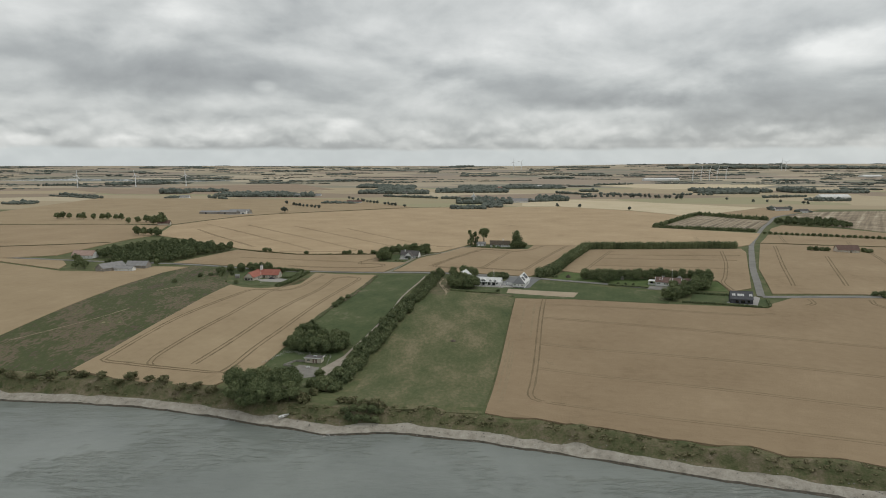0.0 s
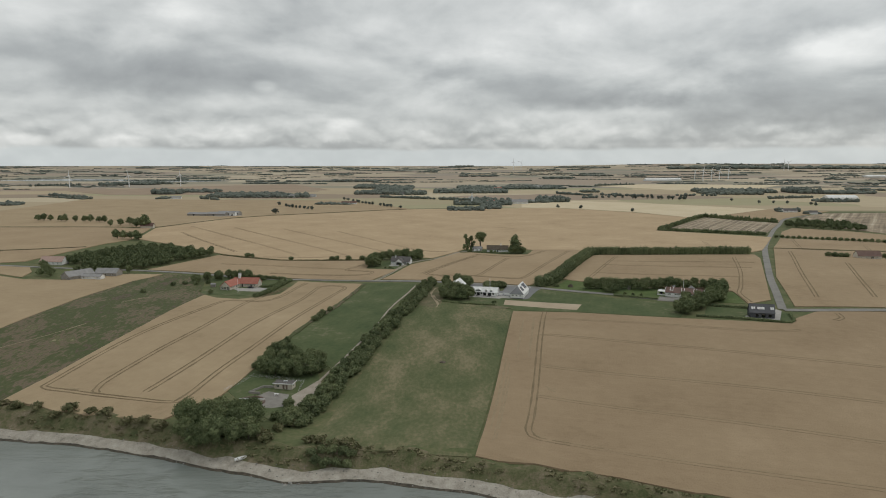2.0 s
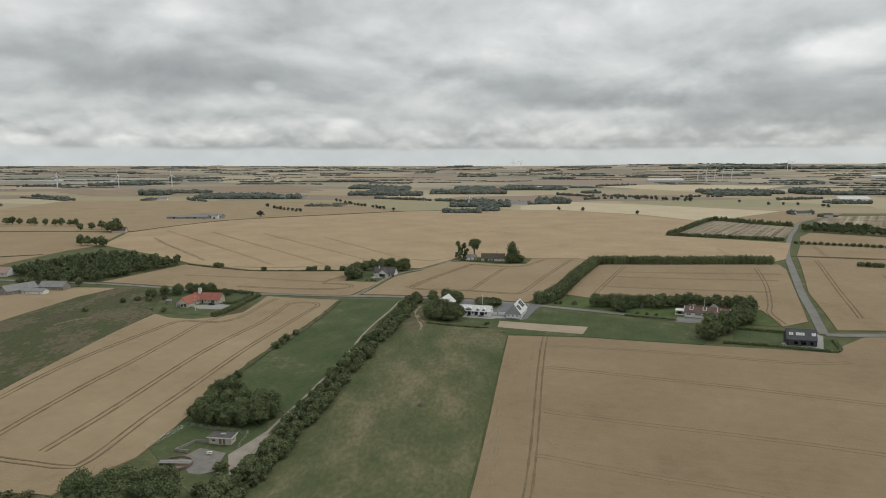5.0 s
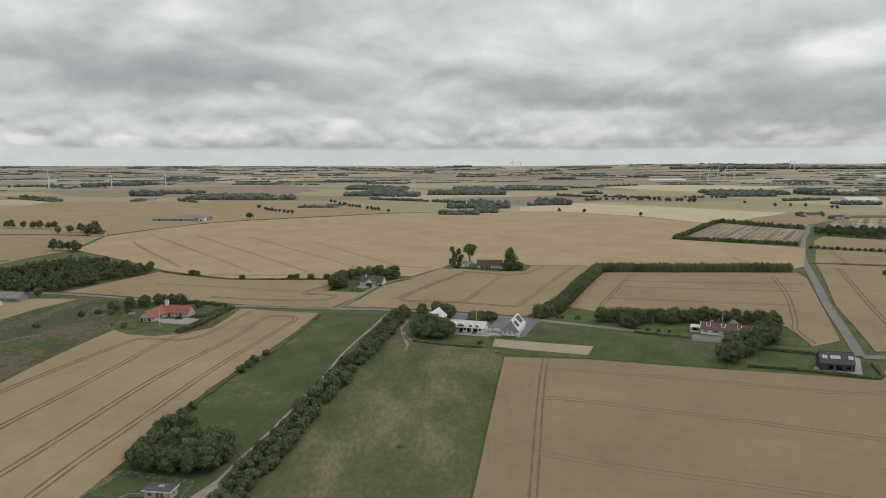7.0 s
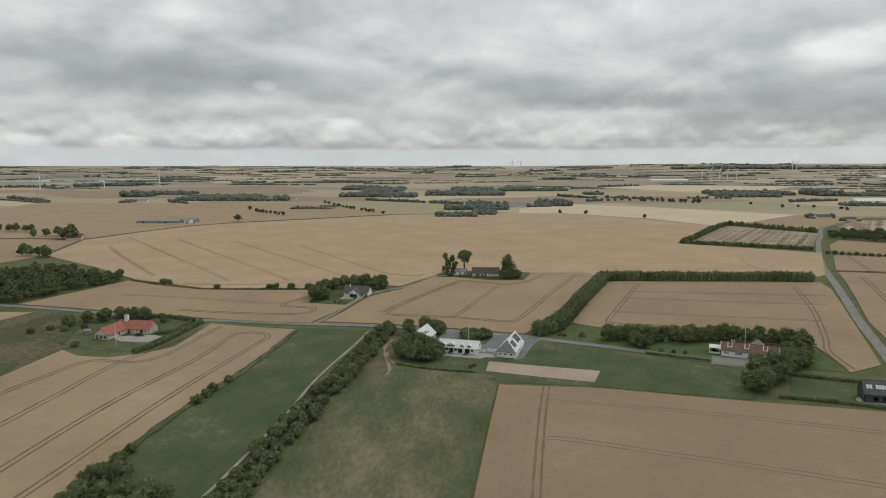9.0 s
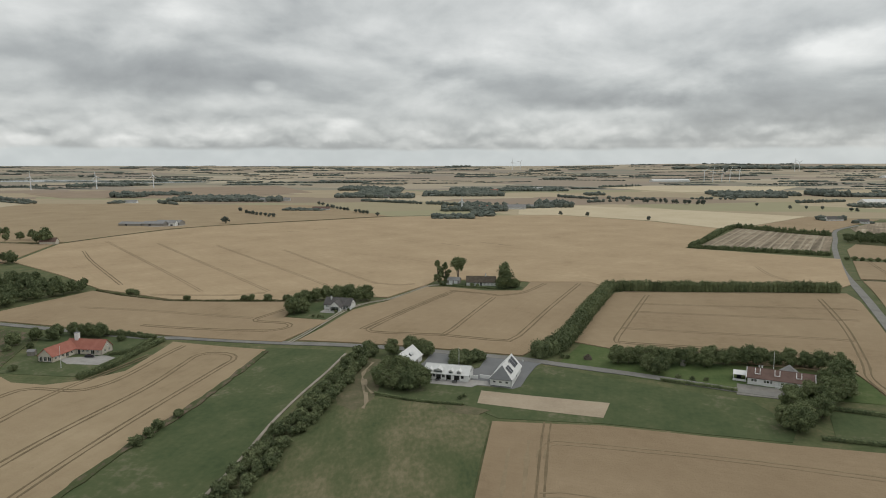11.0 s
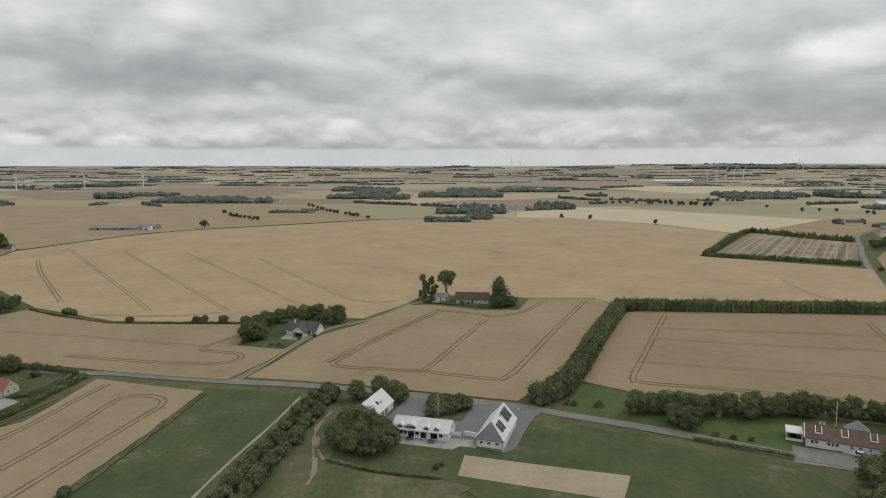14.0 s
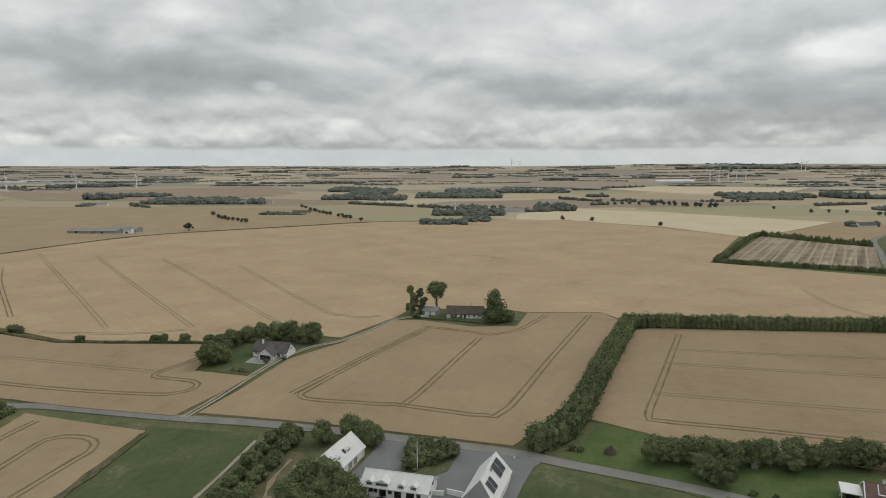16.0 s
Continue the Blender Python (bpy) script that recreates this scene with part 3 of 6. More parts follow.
field = drape("wheat_field", [(-167.8, 543.9), (-117.5, 519.4), (-56.4, 515.4), (-47.7, 530.1), (-30.3, 537.1), (-14.2, 521.2), (-3.1, 517.9), (17, 553.1), (22, 568), (62, 572), (78, 562), (112.6, 560.6), (117.5, 548.1),
                              (129.2, 544.3), (230.7, 515.8), (250.1, 532.7), (318, 655), (308, 664), (228, 720), (325, 890), (278, 980), (187, 1070), (90, 1066), (-43, 1046), (-222, 922), (-270, 878),
                              (-310, 750), (-281.1, 642.1), (-216.2, 588.5)], CROP, WHEAT_HIGH, "broad ripe wheat field on the upland")
tramlines(field, [[(-161.8, 555.7), (-225.1, 643.2), (-262, 700)]], CROP + 0.09)
tramlines(field, [[(-107.9, 536.6), (-190.1, 648.1), (-277, 766)], [(-70, 535.6), (-147, 642.1), (-224, 751)], [(-33.3, 541), (-100, 638), (-167, 736)],
                  [(-71.2, 532.9), (-92.1, 527.3), (-132.9, 529.7)], [(10, 556.1), (2, 552.2), (-8, 556.3), (-24, 574.2), (-104, 709)], [(226, 530.6), (225.7, 569.6), (237.3, 615.2)]], CROP + 0.09, True)
field = drape("wheat_field", [(-34, 444.5), (-14.6, 439.2), (24.8, 428.8), (56.5, 420.6), (72.7, 440.8), (91, 482), (111.8, 527), (116.5, 546), (113, 559), (78, 560.5), (70, 535), (50, 535.1), (28, 547.1), (17, 546.1), (-2.2, 509.1), (-17.7, 490.9), (-26.9, 461.1)],
              CROP, WHEAT_MID, "ripe wheat field with bold tractor tracks along the hedge")
tramlines(field, [[(33, 533.1), (20, 508.6), (-2.7, 463.5), (-6, 454.6), (-0.8, 451), (11.5, 448.5), (23.8, 446.8), (29.9, 453), (53, 516.2)], [(23.8, 446.8), (41.1, 441), (50.3, 438.8), (57.4, 443.6), (80.1, 495.4), (105.7, 554.8)],
                  [(-9.1, 456.6), (4.7, 482), (30, 531.2)], [(30, 535.1), (50, 526.1), (57, 521.1), (70, 529.1), (80, 545), (86, 556)]], CROP + 0.09)
field = drape("wheat_field", [(79.5, 436), (95.5, 425), (122.3, 414.2), (166.6, 393.3), (163.1, 366), (177.3, 371.6), (199.7, 424), (227, 487.6), (232, 506.8), (193, 515.4), (148, 525.6), (126, 529.8), (118.5, 526), (98.4, 480)],
              CROP, WHEAT_EAST, "ripe wheat field inside the tall hedge")
tramlines(field, [[(133.8, 517.7), (124.2, 496.8), (114.7, 476.2), (105.3, 456.1), (96.7, 437.4), (99.4, 433.8), (121.5, 427.4), (150.3, 417.1), (168.5, 408.8)], [(211.8, 495.4), (193.7, 444.6), (175.8, 403.5), (167.7, 387.3), (165.1, 368.9)]], CROP + 0.09)
tramlines(field, [[(103.4, 453.7), (163.1, 435.7), (187.6, 426.9)], [(115.6, 481.9), (181, 461.3), (205.6, 454.2)], [(123.3, 497.9), (191.8, 478.8), (216, 472.1)]], CROP + 0.09, True)
field = drape("wheat_field", [(182.9, 358.2), (235.2, 353.1), (327, 396.4), (420, 470), (420, 536), (323.9, 542), (306, 540.8), (266.2, 547.4), (206.8, 425)], CROP, WHEAT_EAST, "ripe wheat field beside the lane")
tramlines(field, [[(268, 527.1), (231.5, 444.6), (202.6, 373.6)], [(276.7, 469.7), (253.2, 418.7), (232.5, 372.2)], [(330.9, 508.8), (293, 421.4), (271.8, 386.1)]], CROP + 0.09)
field = drape("wheat_field", [(270.3, 555.5), (324.7, 550), (440, 543), (460, 590), (321.1, 644.8)], CROP, WHEAT_EAST, "ripe wheat field beyond the farm track")
tramlines(field, [[(290.1, 550.9), (329, 638.7)], [(344.6, 550.4), (378, 615)]], CROP + 0.09)
drape("stubble_field", [(237, 722), (353, 900), (403, 808), (324, 680)], 0.25, STUBBLE, "brown striped stubble field inside low hedges")
drape("stubble_field", [(428, 800), (470, 890), (540, 960), (900, 1000), (900, 700), (700, 560), (460, 640)], 0.25, STUBBLE, "brown striped stubble field on rising ground")
drape("barley_field", [(141, 1171), (233, 1285), (362, 1197), (507, 1045), (400, 940), (352, 900), (327, 888), (282, 984), (190, 1074), (130, 1080)], 0.6, BARLEY, "pale barley field with lone trees along its edge")
drape("barley_field", [(485, 2106), (700, 2290), (1126, 2205), (820, 1791), (608, 1791)], 0.6, BARLEY, "pale barley field far inland")
drape("wheat_field", [(-520, 760), (-310, 760), (-270, 885), (-225, 925), (-45, 1050), (-70, 1100), (-200, 1290), (-420, 1310), (-700, 1330), (-640, 900)], CROP, WHEAT_LEFT, "broad ripe wheat field round the barns")
drape("ploughed_field", [(-961, 1727), (-748, 1515), (-512, 1515), (-295, 1791), (-505, 2290), (-741, 2106)], 0.3, PLOUGHED, "brown ploughed field below the wind turbines")

drape("wheat_field", [(358, 899), (404, 814), (424, 846), (440, 870), (500, 930), (575, 1000), (510, 1046), (400, 938)], CROP, WHEAT_MID, "dull tan wheat field above the stubble")
drape("wheat_field", [(330, 662), (420, 612), (456, 640), (430, 706), (386, 746), (354, 706)], CROP, WHEAT_EAST, "ripe wheat field right of the bending road")

# pale swaths of straw lying on the stubble
A, B, D = Vector((237, 722)), Vector((353, 900)), Vector((324, 680))
for k in range(1, 13):
    p = A.lerp(D, k / 13)
    q = B.lerp(Vector((403, 808)), k / 13)
    lay("straw_swath", [tuple(p.lerp(q, u)) for u in (0.04, 0.35, 0.65, 0.96)], 1.9, 0.4, STRAW, "pale swath of cut straw on the stubble", "straw", 0.5)

# beaten-down streaks in the crop
RAGGED = random.Random(4)
LAID = [((25.7, 751.7), (39.9, 735.6), 1.6), ((58.4, 760.6), (71.4, 750.3), 3.0), ((71.4, 750.3), (84.2, 734), 2.2), ((-129.2, 257.1), (-124.3, 257.6), 1.6),
        ((-127.7, 255.4), (-125.7, 255.6), 1.0), ((42.9, 269), (45.5, 264.3), 1.0), ((44, 265.9), (46, 266.8), 0.8), ((-134, 855), (-121, 850.5), 2.2), ((-112, 876), (-98, 884), 2.5)]
for a, b, w in LAID:
    d = (Vector(b) - Vector(a)) / 3
    line = [(a[0] + d.x * k + RAGGED.uniform(-0.6, 0.6), a[1] + d.y * k + RAGGED.uniform(-0.6, 0.6)) for k in range(4)]
    lay("laid_crop", line, w, CROP + 0.06, FAINT_TRACK, "beaten-down streak of wheat in the field", "crop", 1.6)

for k in range(9):
    off, a, b = RAGGED.uniform(1.5, 12), RAGGED.uniform(0.0, 0.6), RAGGED.uniform(0.25, 0.4)
    line = [(14.8 + off + 26 * u, 214 + 146 * u) for u in (a, a + b * 0.33, a + b * 0.66, a + b)]
    lay("laid_crop", line, RAGGED.uniform(0.5, 1.0), CROP + 0.05, FAINT_TRACK, "thin beaten-down streak along the headland", "crop", 1.7)

# grass and gardens
drape("meadow", [(-34.1, 220.3), (-20, 213.5), (13, 209.5), (40.2, 362.7), (34.5, 372.6), (4, 381), (1.8, 409.1), (-7.6, 420.6), (-11, 400.9), (-18.5, 327.5), (-29.5, 272.4)], 0.25, MEADOW, "mottled green and straw meadow by the hedge", "meadow")
drape("grass_strip", [(-68.5, 306), (-65.7, 324), (-60.3, 352), (-53.5, 380), (-44.9, 434), (-46, 437), (-12, 429), (-11.5, 425), (-15.5, 405), (-20.5, 384), (-24.3, 364), (-27.6, 338), (-35, 306), (-40, 289), (-48, 297)], 0.2, LAWN, "smooth green grass strip beside the track", "grass")
drape("garden_lawn", [(4, 382.9), (33.4, 375.1), (42.8, 365.3), (73, 361.2), (120.6, 346.5), (127, 355.9), (122.5, 375.4), (94.8, 390.7), (64, 409.5), (60.2, 409.2), (52.6, 392), (42.7, 389.1), (30.1, 393.1), (13.4, 395.4), (7, 403.4)], 0.15, LAWN, "green lawn round the white farm", "lawn")
drape("garden_lawn", [(69.4, 413.4), (83, 436.2), (97.8, 423.6), (120.5, 410.8), (166.7, 390.4), (162.1, 367.2), (138.4, 376.3), (94.7, 396.5)], 0.15, GARDEN, "green garden with trees by the lane", "lawn")
drape("garden_lawn", [(132.6, 346.8), (141.2, 365.6), (159.4, 357.6), (171.7, 352.4), (174.5, 346), (168.3, 333.8)], 0.15, LAWN, "clipped lawn round the dark house", "lawn")
drape("garden_lawn", [(-137.4, 407.7), (-105.2, 407.3), (-95, 452.7), (-110.1, 459.7), (-142.4, 464.7), (-147.2, 453.5), (-138.1, 430.4)], 0.15, LAWN, "green garden of the red-roofed house", "lawn")
drape("garden_lawn", [(-47.5, 482.6), (-28.6, 475.1), (-14.3, 509.7), (-46.3, 509.7)], 0.15, LAWN, "green garden of the grey-roofed house", "lawn")
drape("garden_lawn", [(22, 551.1), (68, 538), (72, 546), (62, 569), (24, 565)], 0.15, LAWN, "garden under tall trees", "lawn")
drape("garden_lawn", [(-78.2, 268.1), (-69.5, 309.7), (-48.8, 297.1), (-40, 268.3), (-42.4, 247.7), (-50.8, 235.9)], 0.12, LAWN, "grass yard of the beach house", "lawn")
drape("riding_ground", [(39, 386.7), (78.7, 375.8), (74, 364.9), (37.1, 376.5)], 0.22, SAND, "rectangular bare sand riding ground", "riding ground")
drape("bare_patch", [(26.1, 374.3), (33.4, 374.2), (40.7, 370.9), (36.6, 367.5), (29.3, 369)], 0.3, WORN, "bare trodden earth at the meadow's edge", "earth")
drape("worn_grass", [(-7, 376), (-1, 371), (3.5, 378), (5, 388), (4, 398), (5.5, 409), (3, 417), (-3, 420), (-6.5, 410), (-9.5, 396), (-9, 385)], 0.28, WORN, "thin brown-green worn grass at the gateway", "grass")
for pts, w in (([(2.2, 377), (-0.6, 391), (-1.9, 403), (0.4, 414)], 1.0), ([(3.4, 384), (0.6, 390), (-0.6, 397)], 1.3), ([(1.6, 372), (2.0, 378), (1.2, 385)], 1.2), ([(4, 394), (2.6, 401), (2.2, 411)], 0.8)):
    lay("worn_track", pts, w, 0.42, DIRT, "pale trodden track through the gateway grass", "track", 1.5)
drape("yard", [(22.7, 427), (19.6, 415.5), (15.4, 404.8), (20.7, 400.1), (36.4, 396.1), (41.6, 395), (42.2, 390.9), (49.5, 388), (52.4, 390.1), (56.3, 400.7), (60.3, 409.9), (64.5, 414.6), (40.2, 422.8)], 0.24, YARD, "grey asphalt farmyard", "yard")
drape("island_bed", [(27.9, 406.5), (28.5, 414.6), (30.5, 421.2), (42.3, 420.6), (41.9, 416.2), (39.4, 408.1), (35.2, 405.4)], 0.42, LAWN, "planted island bed in the farmyard", "flower bed")
drape("terrace", [(19.6, 397.1), (19.1, 393.7), (35.9, 389.6), (38, 391.6), (42.2, 390.6), (42.1, 395), (36.4, 396.1)], 0.22, PAVING, "pale paved terrace before the white house", "terrace")
drape("driveway", [(-125.2, 428), (-108.6, 433.1), (-103.4, 430.2), (-105.6, 421.2), (-118.1, 421.6)], 0.2, PAVING, "grey paved forecourt of the red-roofed house", "driveway")
drape("driveway", [(120.5, 380.6), (124.5, 389.5), (141.1, 380.7), (137.4, 373.3)], 0.2, GREY_GRAVEL, "grey gravel forecourt by the lane", "driveway")
drape("terrace", [(150, 341.3), (152.1, 345.4), (171.8, 354.5), (172.7, 351.3), (164.5, 336.6)], 0.24, PAVING, "pale paving round the dark house", "terrace")
drape("driveway", [(-50.1, 261.2), (-43.3, 276.9), (-41.1, 273.8), (-43.7, 254.7), (-45.5, 247.6)], 0.2, GRAVEL, "pale gravel parking by the beach house", "driveway")
drape("terrace", [(-63.1, 257.5), (-59.4, 264.8), (-51.1, 262.3), (-50.7, 250.8), (-55.7, 247.8)], 0.2, GREY_GRAVEL, "grey gravel terrace of the beach house", "terrace")
drape("terrace", [(-33.4, 488.5), (-26.1, 486), (-18.7, 492.8), (-31, 499.4)], 0.2, PAVING, "paved terrace by the grey-roofed house", "terrace")
drape("farmyard", [(-340, 935), (-292, 900), (-268, 915), (-268, 930), (-330, 960)], 0.8, GRAVEL, "pale gravel farmyard round the barns", "yard")
drape("lake", [(-1750, 2560), (-900, 2480), (-800, 2560), (-1500, 2700)], 0.4, WATER, "narrow grey inlet far inland", "lake")

# roads
lay("road", [(-420, 512.1), (-332.3, 491.9), (-234.2, 482.5), (-199.9, 478.1), (-136.5, 463.4), (-100.8, 456.3), (-82.1, 454.5), (-37.5, 441.5), (-14.8, 436), (25.8, 425.3), (54.8, 417.5), (68.4, 411.6), (94.7, 399.5), (122.5, 383.7), (134.5, 377.7)], 4.6, 0.3, ROAD, "worn grey country road between fields", "road")
LANE = [(-37.5, 442), (-32.6, 454.7), (-26.5, 474.9), (-20.8, 492.1), (-12.4, 505.7), (-2.2, 514), (8, 530.4), (17, 549.1), (28, 555.1)]
lane = lay("lane", LANE, 3.6, 0.24, MEADOW, "narrow lane with pale wheel tracks and a grassy middle", "lane")
for side in (-0.95, 0.95):
    part("wheel_track", ribbon(LANE, 0.95, 0.31, side, wander=0.35, thick=0.1), GRAVEL, lane)
lay("road", [(500, 925), (440, 865), (388, 779), (345, 707), (267.3, 563.4), (210.8, 442.5), (186.4, 383.5), (174.7, 354.3)], 4.8, 0.3, ROAD, "grey country road bending between fields", "road")
lay("road", [(174.7, 353.3), (189.7, 351.3), (234.3, 349.3), (299.3, 345.2), (420, 330)], 4.8, 0.34, ROAD, "grey side road past the dark house", "road")
lay("lane", [(262.1, 553.9), (324.2, 545.4), (420, 541)], 2.4, 0.26, MOOR, "grassy farm track between fields", "lane")
lay("path", [(-11.5, 425), (-15.5, 405), (-20.5, 384), (-24.3, 364), (-27.6, 338), (-35, 306), (-40, 288), (-43, 274), (-44.5, 258)], 1.1, 0.32, GRAVEL, "pale gravel track along the hedge", "path", 0.25)
lay("verge", [(-310, 750), (-290, 815), (-264, 876), (-222, 924), (-130, 990), (-43, 1048), (90, 1069)], 4.0, 0.9, MOOR, "dark grassy verge between wheat fields", "verge")

lay("verge", [(-560, 500), (-460, 530), (-376.2, 552.2), (-330.6, 566.8), (-296.9, 583.1)], 2.5, 0.95, MOOR, "dark grassy verge between wheat fields", "verge")
lay("verge", [(-700, 745), (-520, 756), (-476, 757), (-390, 757), (-318, 752)], 3.0, 0.95, MOOR, "dark grassy verge below the far farm", "verge")

# shore


def shore_strip(name, near, far, lift, material, label, category, seed, ragged):
    """A strip along the waterline, laid over the ground in narrow columns."""
    g = Geo()
    xs = np.arange(-420, 421, 1.2)
    n = 19
    for x in xs:
        a = shore(x) + near + ragged * noise.noise((x * 0.11, seed, 0))
        b = shore(x) + far + ragged * noise.noise((x * 0.07, seed + 5, 0)) + 0.5 * ragged * noise.noise((x * 0.3, seed, 0))
        for j in range(n):
            y = a + (b - a) * j / (n - 1)
            g.v.append((float(x), y, Z(float(x), y) + (lift if 0 < j < n - 1 else lift - 0.2)))
    for i in range(len(xs) - 1):
        g.f += [(i * n + j, (i + 1) * n + j, (i + 1) * n + j + 1, i * n + j + 1) for j in range(n - 1)]
    me = g.mesh(name)
    me.materials.append(material)
    return tagged(new(name, me), label, category, kind="structure")


shore_strip("beach", -2.6, 9.5, 0.05, BEACH, "pale grey shingle beach", "beach", 1.0, 0.6)
shore_strip("bank", 5.7, 15.5, 0.12, BANK, "steep sea bank of dark grass and bare clay", "bank", 6.0, 1.5)
shore_strip("seaweed_line", -0.7, 0.75, 0.16, KELP, "dark line of wet seaweed at the water's edge", "seaweed", 3.0, 0.7)

# ---------------------------------------------------------------- plants
RNG = np.random.default_rng(7)


def ico(sub):
    bm = bmesh.new()
    bmesh.ops.create_icosphere(bm, subdivisions=sub, radius=1.0)
    bm.verts.ensure_lookup_table()
    v = np.array([tuple(x.co) for x in bm.verts])
    f = np.array([[x.index for x in p.verts] for p in bm.faces])
    bm.free()
    return v, f


ICO1, ICO2 = ico(1), ico(2)


def foliage(lobes, count, size, core=0.8, rng=RNG, fine=ICO2):
    """Leaf sprays scattered over the skins of overlapping lobes, round rough inner cores."""
    lobes = np.array(lobes, float)
    area = (lobes[:, 3] * lobes[:, 4] + lobes[:, 4] * lobes[:, 5] + lobes[:, 3] * lobes[:, 5])
    pick = rng.choice(len(lobes), count, p=area / area.sum())
    d = rng.normal(size=(count, 3))
    d[:, 2] += 0.25
    d /= np.linalg.norm(d, axis=1)[:, None]
    c, r = lobes[pick, :3], lobes[pick, 3:]
    p = c + d * r * (0.72 + 0.58 * rng.uniform(0, 1, (count, 1)) ** 1.6)
    n = d * 0.8 + rng.normal(size=(count, 3)) * 0.85 + (0, 0, 0.2)
    n /= np.linalg.norm(n, axis=1)[:, None]
    a = np.cross(n, rng.normal(size=(count, 3)))
    a /= np.linalg.norm(a, axis=1)[:, None]
    b = np.cross(n, a)
    s = size * rng.uniform(0.55, 1.25, (count, 1))
    e = s * rng.uniform(0.5, 0.95, (count, 1))
    quad = np.stack([p - a * s, p - b * e + n * s * 0.25, p + a * s, p + b * e - n * s * 0.2], 1).reshape(-1, 3)
    verts, faces = [quad], [np.arange(count * 4).reshape(-1, 4)]
    base = count * 4
    tris = []
    for lobe in lobes:
        v = fine[0] * (1 + rng.uniform(-0.16, 0.16, (len(fine[0]), 1)))
        verts.append(lobe[:3] + v * lobe[3:] * core)
        tris.append(fine[1] + base)
        base += len(v)
    me = bpy.data.meshes.new("crown")
    me.from_pydata(np.concatenate(verts).tolist(), [], faces[0].tolist() + np.concatenate(tris).tolist())
    me.update()
    return me


def trunk_geo(h, r, spread, limbs, rng=RNG):
    g = Geo()
    lean = Vector((rng.uniform(-0.3, 0.3), rng.uniform(-0.3, 0.3), h * 0.55))
    g.tube((0, 0, -0.4), lean, r, r * 0.6, 9)
    for k in range(limbs):
        w = 2 * math.pi * (k + rng.uniform(0, 0.6)) / limbs
        tip = Vector((math.cos(w) * spread * 0.55, math.sin(w) * spread * 0.55, h * rng.uniform(0.65, 0.85)))
        mid = lean.lerp(tip, 0.5) + Vector((0, 0, 0.4))
        g.tube(lean * rng.uniform(0.75, 1.0), mid, r * 0.45, r * 0.3, 6)
        g.tube(mid, tip, r * 0.3, r * 0.1, 6)
    return g


def crown_lobes(h, w, base, n, rng=RNG, flat=1.0):
    """An uneven crown between the heights base and h, w wide."""
    out = [(0, 0, base + (h - base) * 0.5, w * 0.3, w * 0.3, (h - base) * 0.42)]
    for k in range(n):
        a = 2 * math.pi * k / n * 2.4 + rng.uniform(-0.5, 0.5)
        u = rng.uniform(0.12, 0.9)
        reach = w * 0.5 * math.sqrt(max(0.1, 1 - (2 * u - 0.85) ** 2)) * rng.uniform(0.5, 0.85)
        s = w * rng.uniform(0.085, 0.2)
        out.append((math.cos(a) * reach, math.sin(a) * reach, base + (h - base) * (0.1 + 0.78 * u), s, s * rng.uniform(0.8, 1.15), s * rng.uniform(0.75, 1.0) * flat))
    return out


PROTO = {}


def plant(kind, name, label, category, x, y, size=1.0, group="", unit=K, sink=0.0, tall=1.0):
    """Places a plant of a kind; the first of each variant is built, the others are copies."""
    variant = PROTO[kind]["variants"][PROTO[kind]["turn"] % len(PROTO[kind]["variants"])]
    PROTO[kind]["turn"] += 1
    px, py = x * unit, y * unit
    m = pose(px, py, Z(px, py) - sink, 0, 0, float(RNG.uniform(0, 360)))
    ob = new(name)
    for pname, me, mt in variant:
        part(pname, me, mt, ob)
    ob.matrix_world = m @ Matrix.Diagonal((size, size, size * tall, 1))
    return tagged(ob, label, category, group)


def proto(kind, count, h, w, base, lobes, leaves, size, mt, trunk_r, limbs, core=0.8, flat=1.0, fine=ICO2):
    vs = []
    for _ in range(count):
        crown = foliage(crown_lobes(h * RNG.uniform(0.92, 1.06), w * RNG.uniform(0.9, 1.1), base, lobes, flat=flat), leaves, size, core, fine=fine)
        crown.materials.append(mt)
        tm = trunk_geo(h, trunk_r, w, limbs).mesh("trunk")
        tm.materials.append(BARK)
        vs.append([("trunk", tm, BARK), ("crown", crown, mt)])
    PROTO[kind] = {"variants": vs, "turn": 0}


proto("tree", 7, 9.6, 9.2, 0.5, 36, 5400, 0.29, LEAF, 0.26, 5, 0.74)
proto("bush", 6, 4.6, 5.6, 0.1, 20, 1900, 0.25, LEAF_DARK, 0.12, 4, 0.76)
proto("small_bush", 4, 2.2, 2.6, 0.1, 6, 320, 0.24, LEAF, 0.06, 3)
proto("scrub", 5, 2.2, 4.2, 0.0, 7, 420, 0.3, SCRUB, 0.05, 3, flat=0.7)
proto("wood_tree", 5, 9.5, 9.0, 1.5, 12, 700, 0.6, LEAF_DARK, 0.24, 3)
proto("field_tree", 4, 9.0, 9.0, 1.4, 8, 420, 0.7, LEAF_HAZED, 0.3, 3)


def tall_tree(kind, blobs, h, mt=LEAF):
    crown = foliage(blobs, 2300, 0.45, 0.72)
    crown.materials.append(mt)
    g = Geo()
    for b in blobs[::2]:
        g.tube((0.2 * b[0], 0.2 * b[1], h * 0.25), (b[0] * 0.9, b[1] * 0.9, b[2]), 0.2, 0.07, 6)
    g.tube((0, 0, -0.4), (0.2, 0.1, h * 0.55), 0.42, 0.24, 9)
    tm = g.mesh("trunk")
    tm.materials.append(BARK)
    PROTO[kind] = {"variants": [[("trunk", tm, BARK), ("crown", crown, mt)]], "turn": 0}


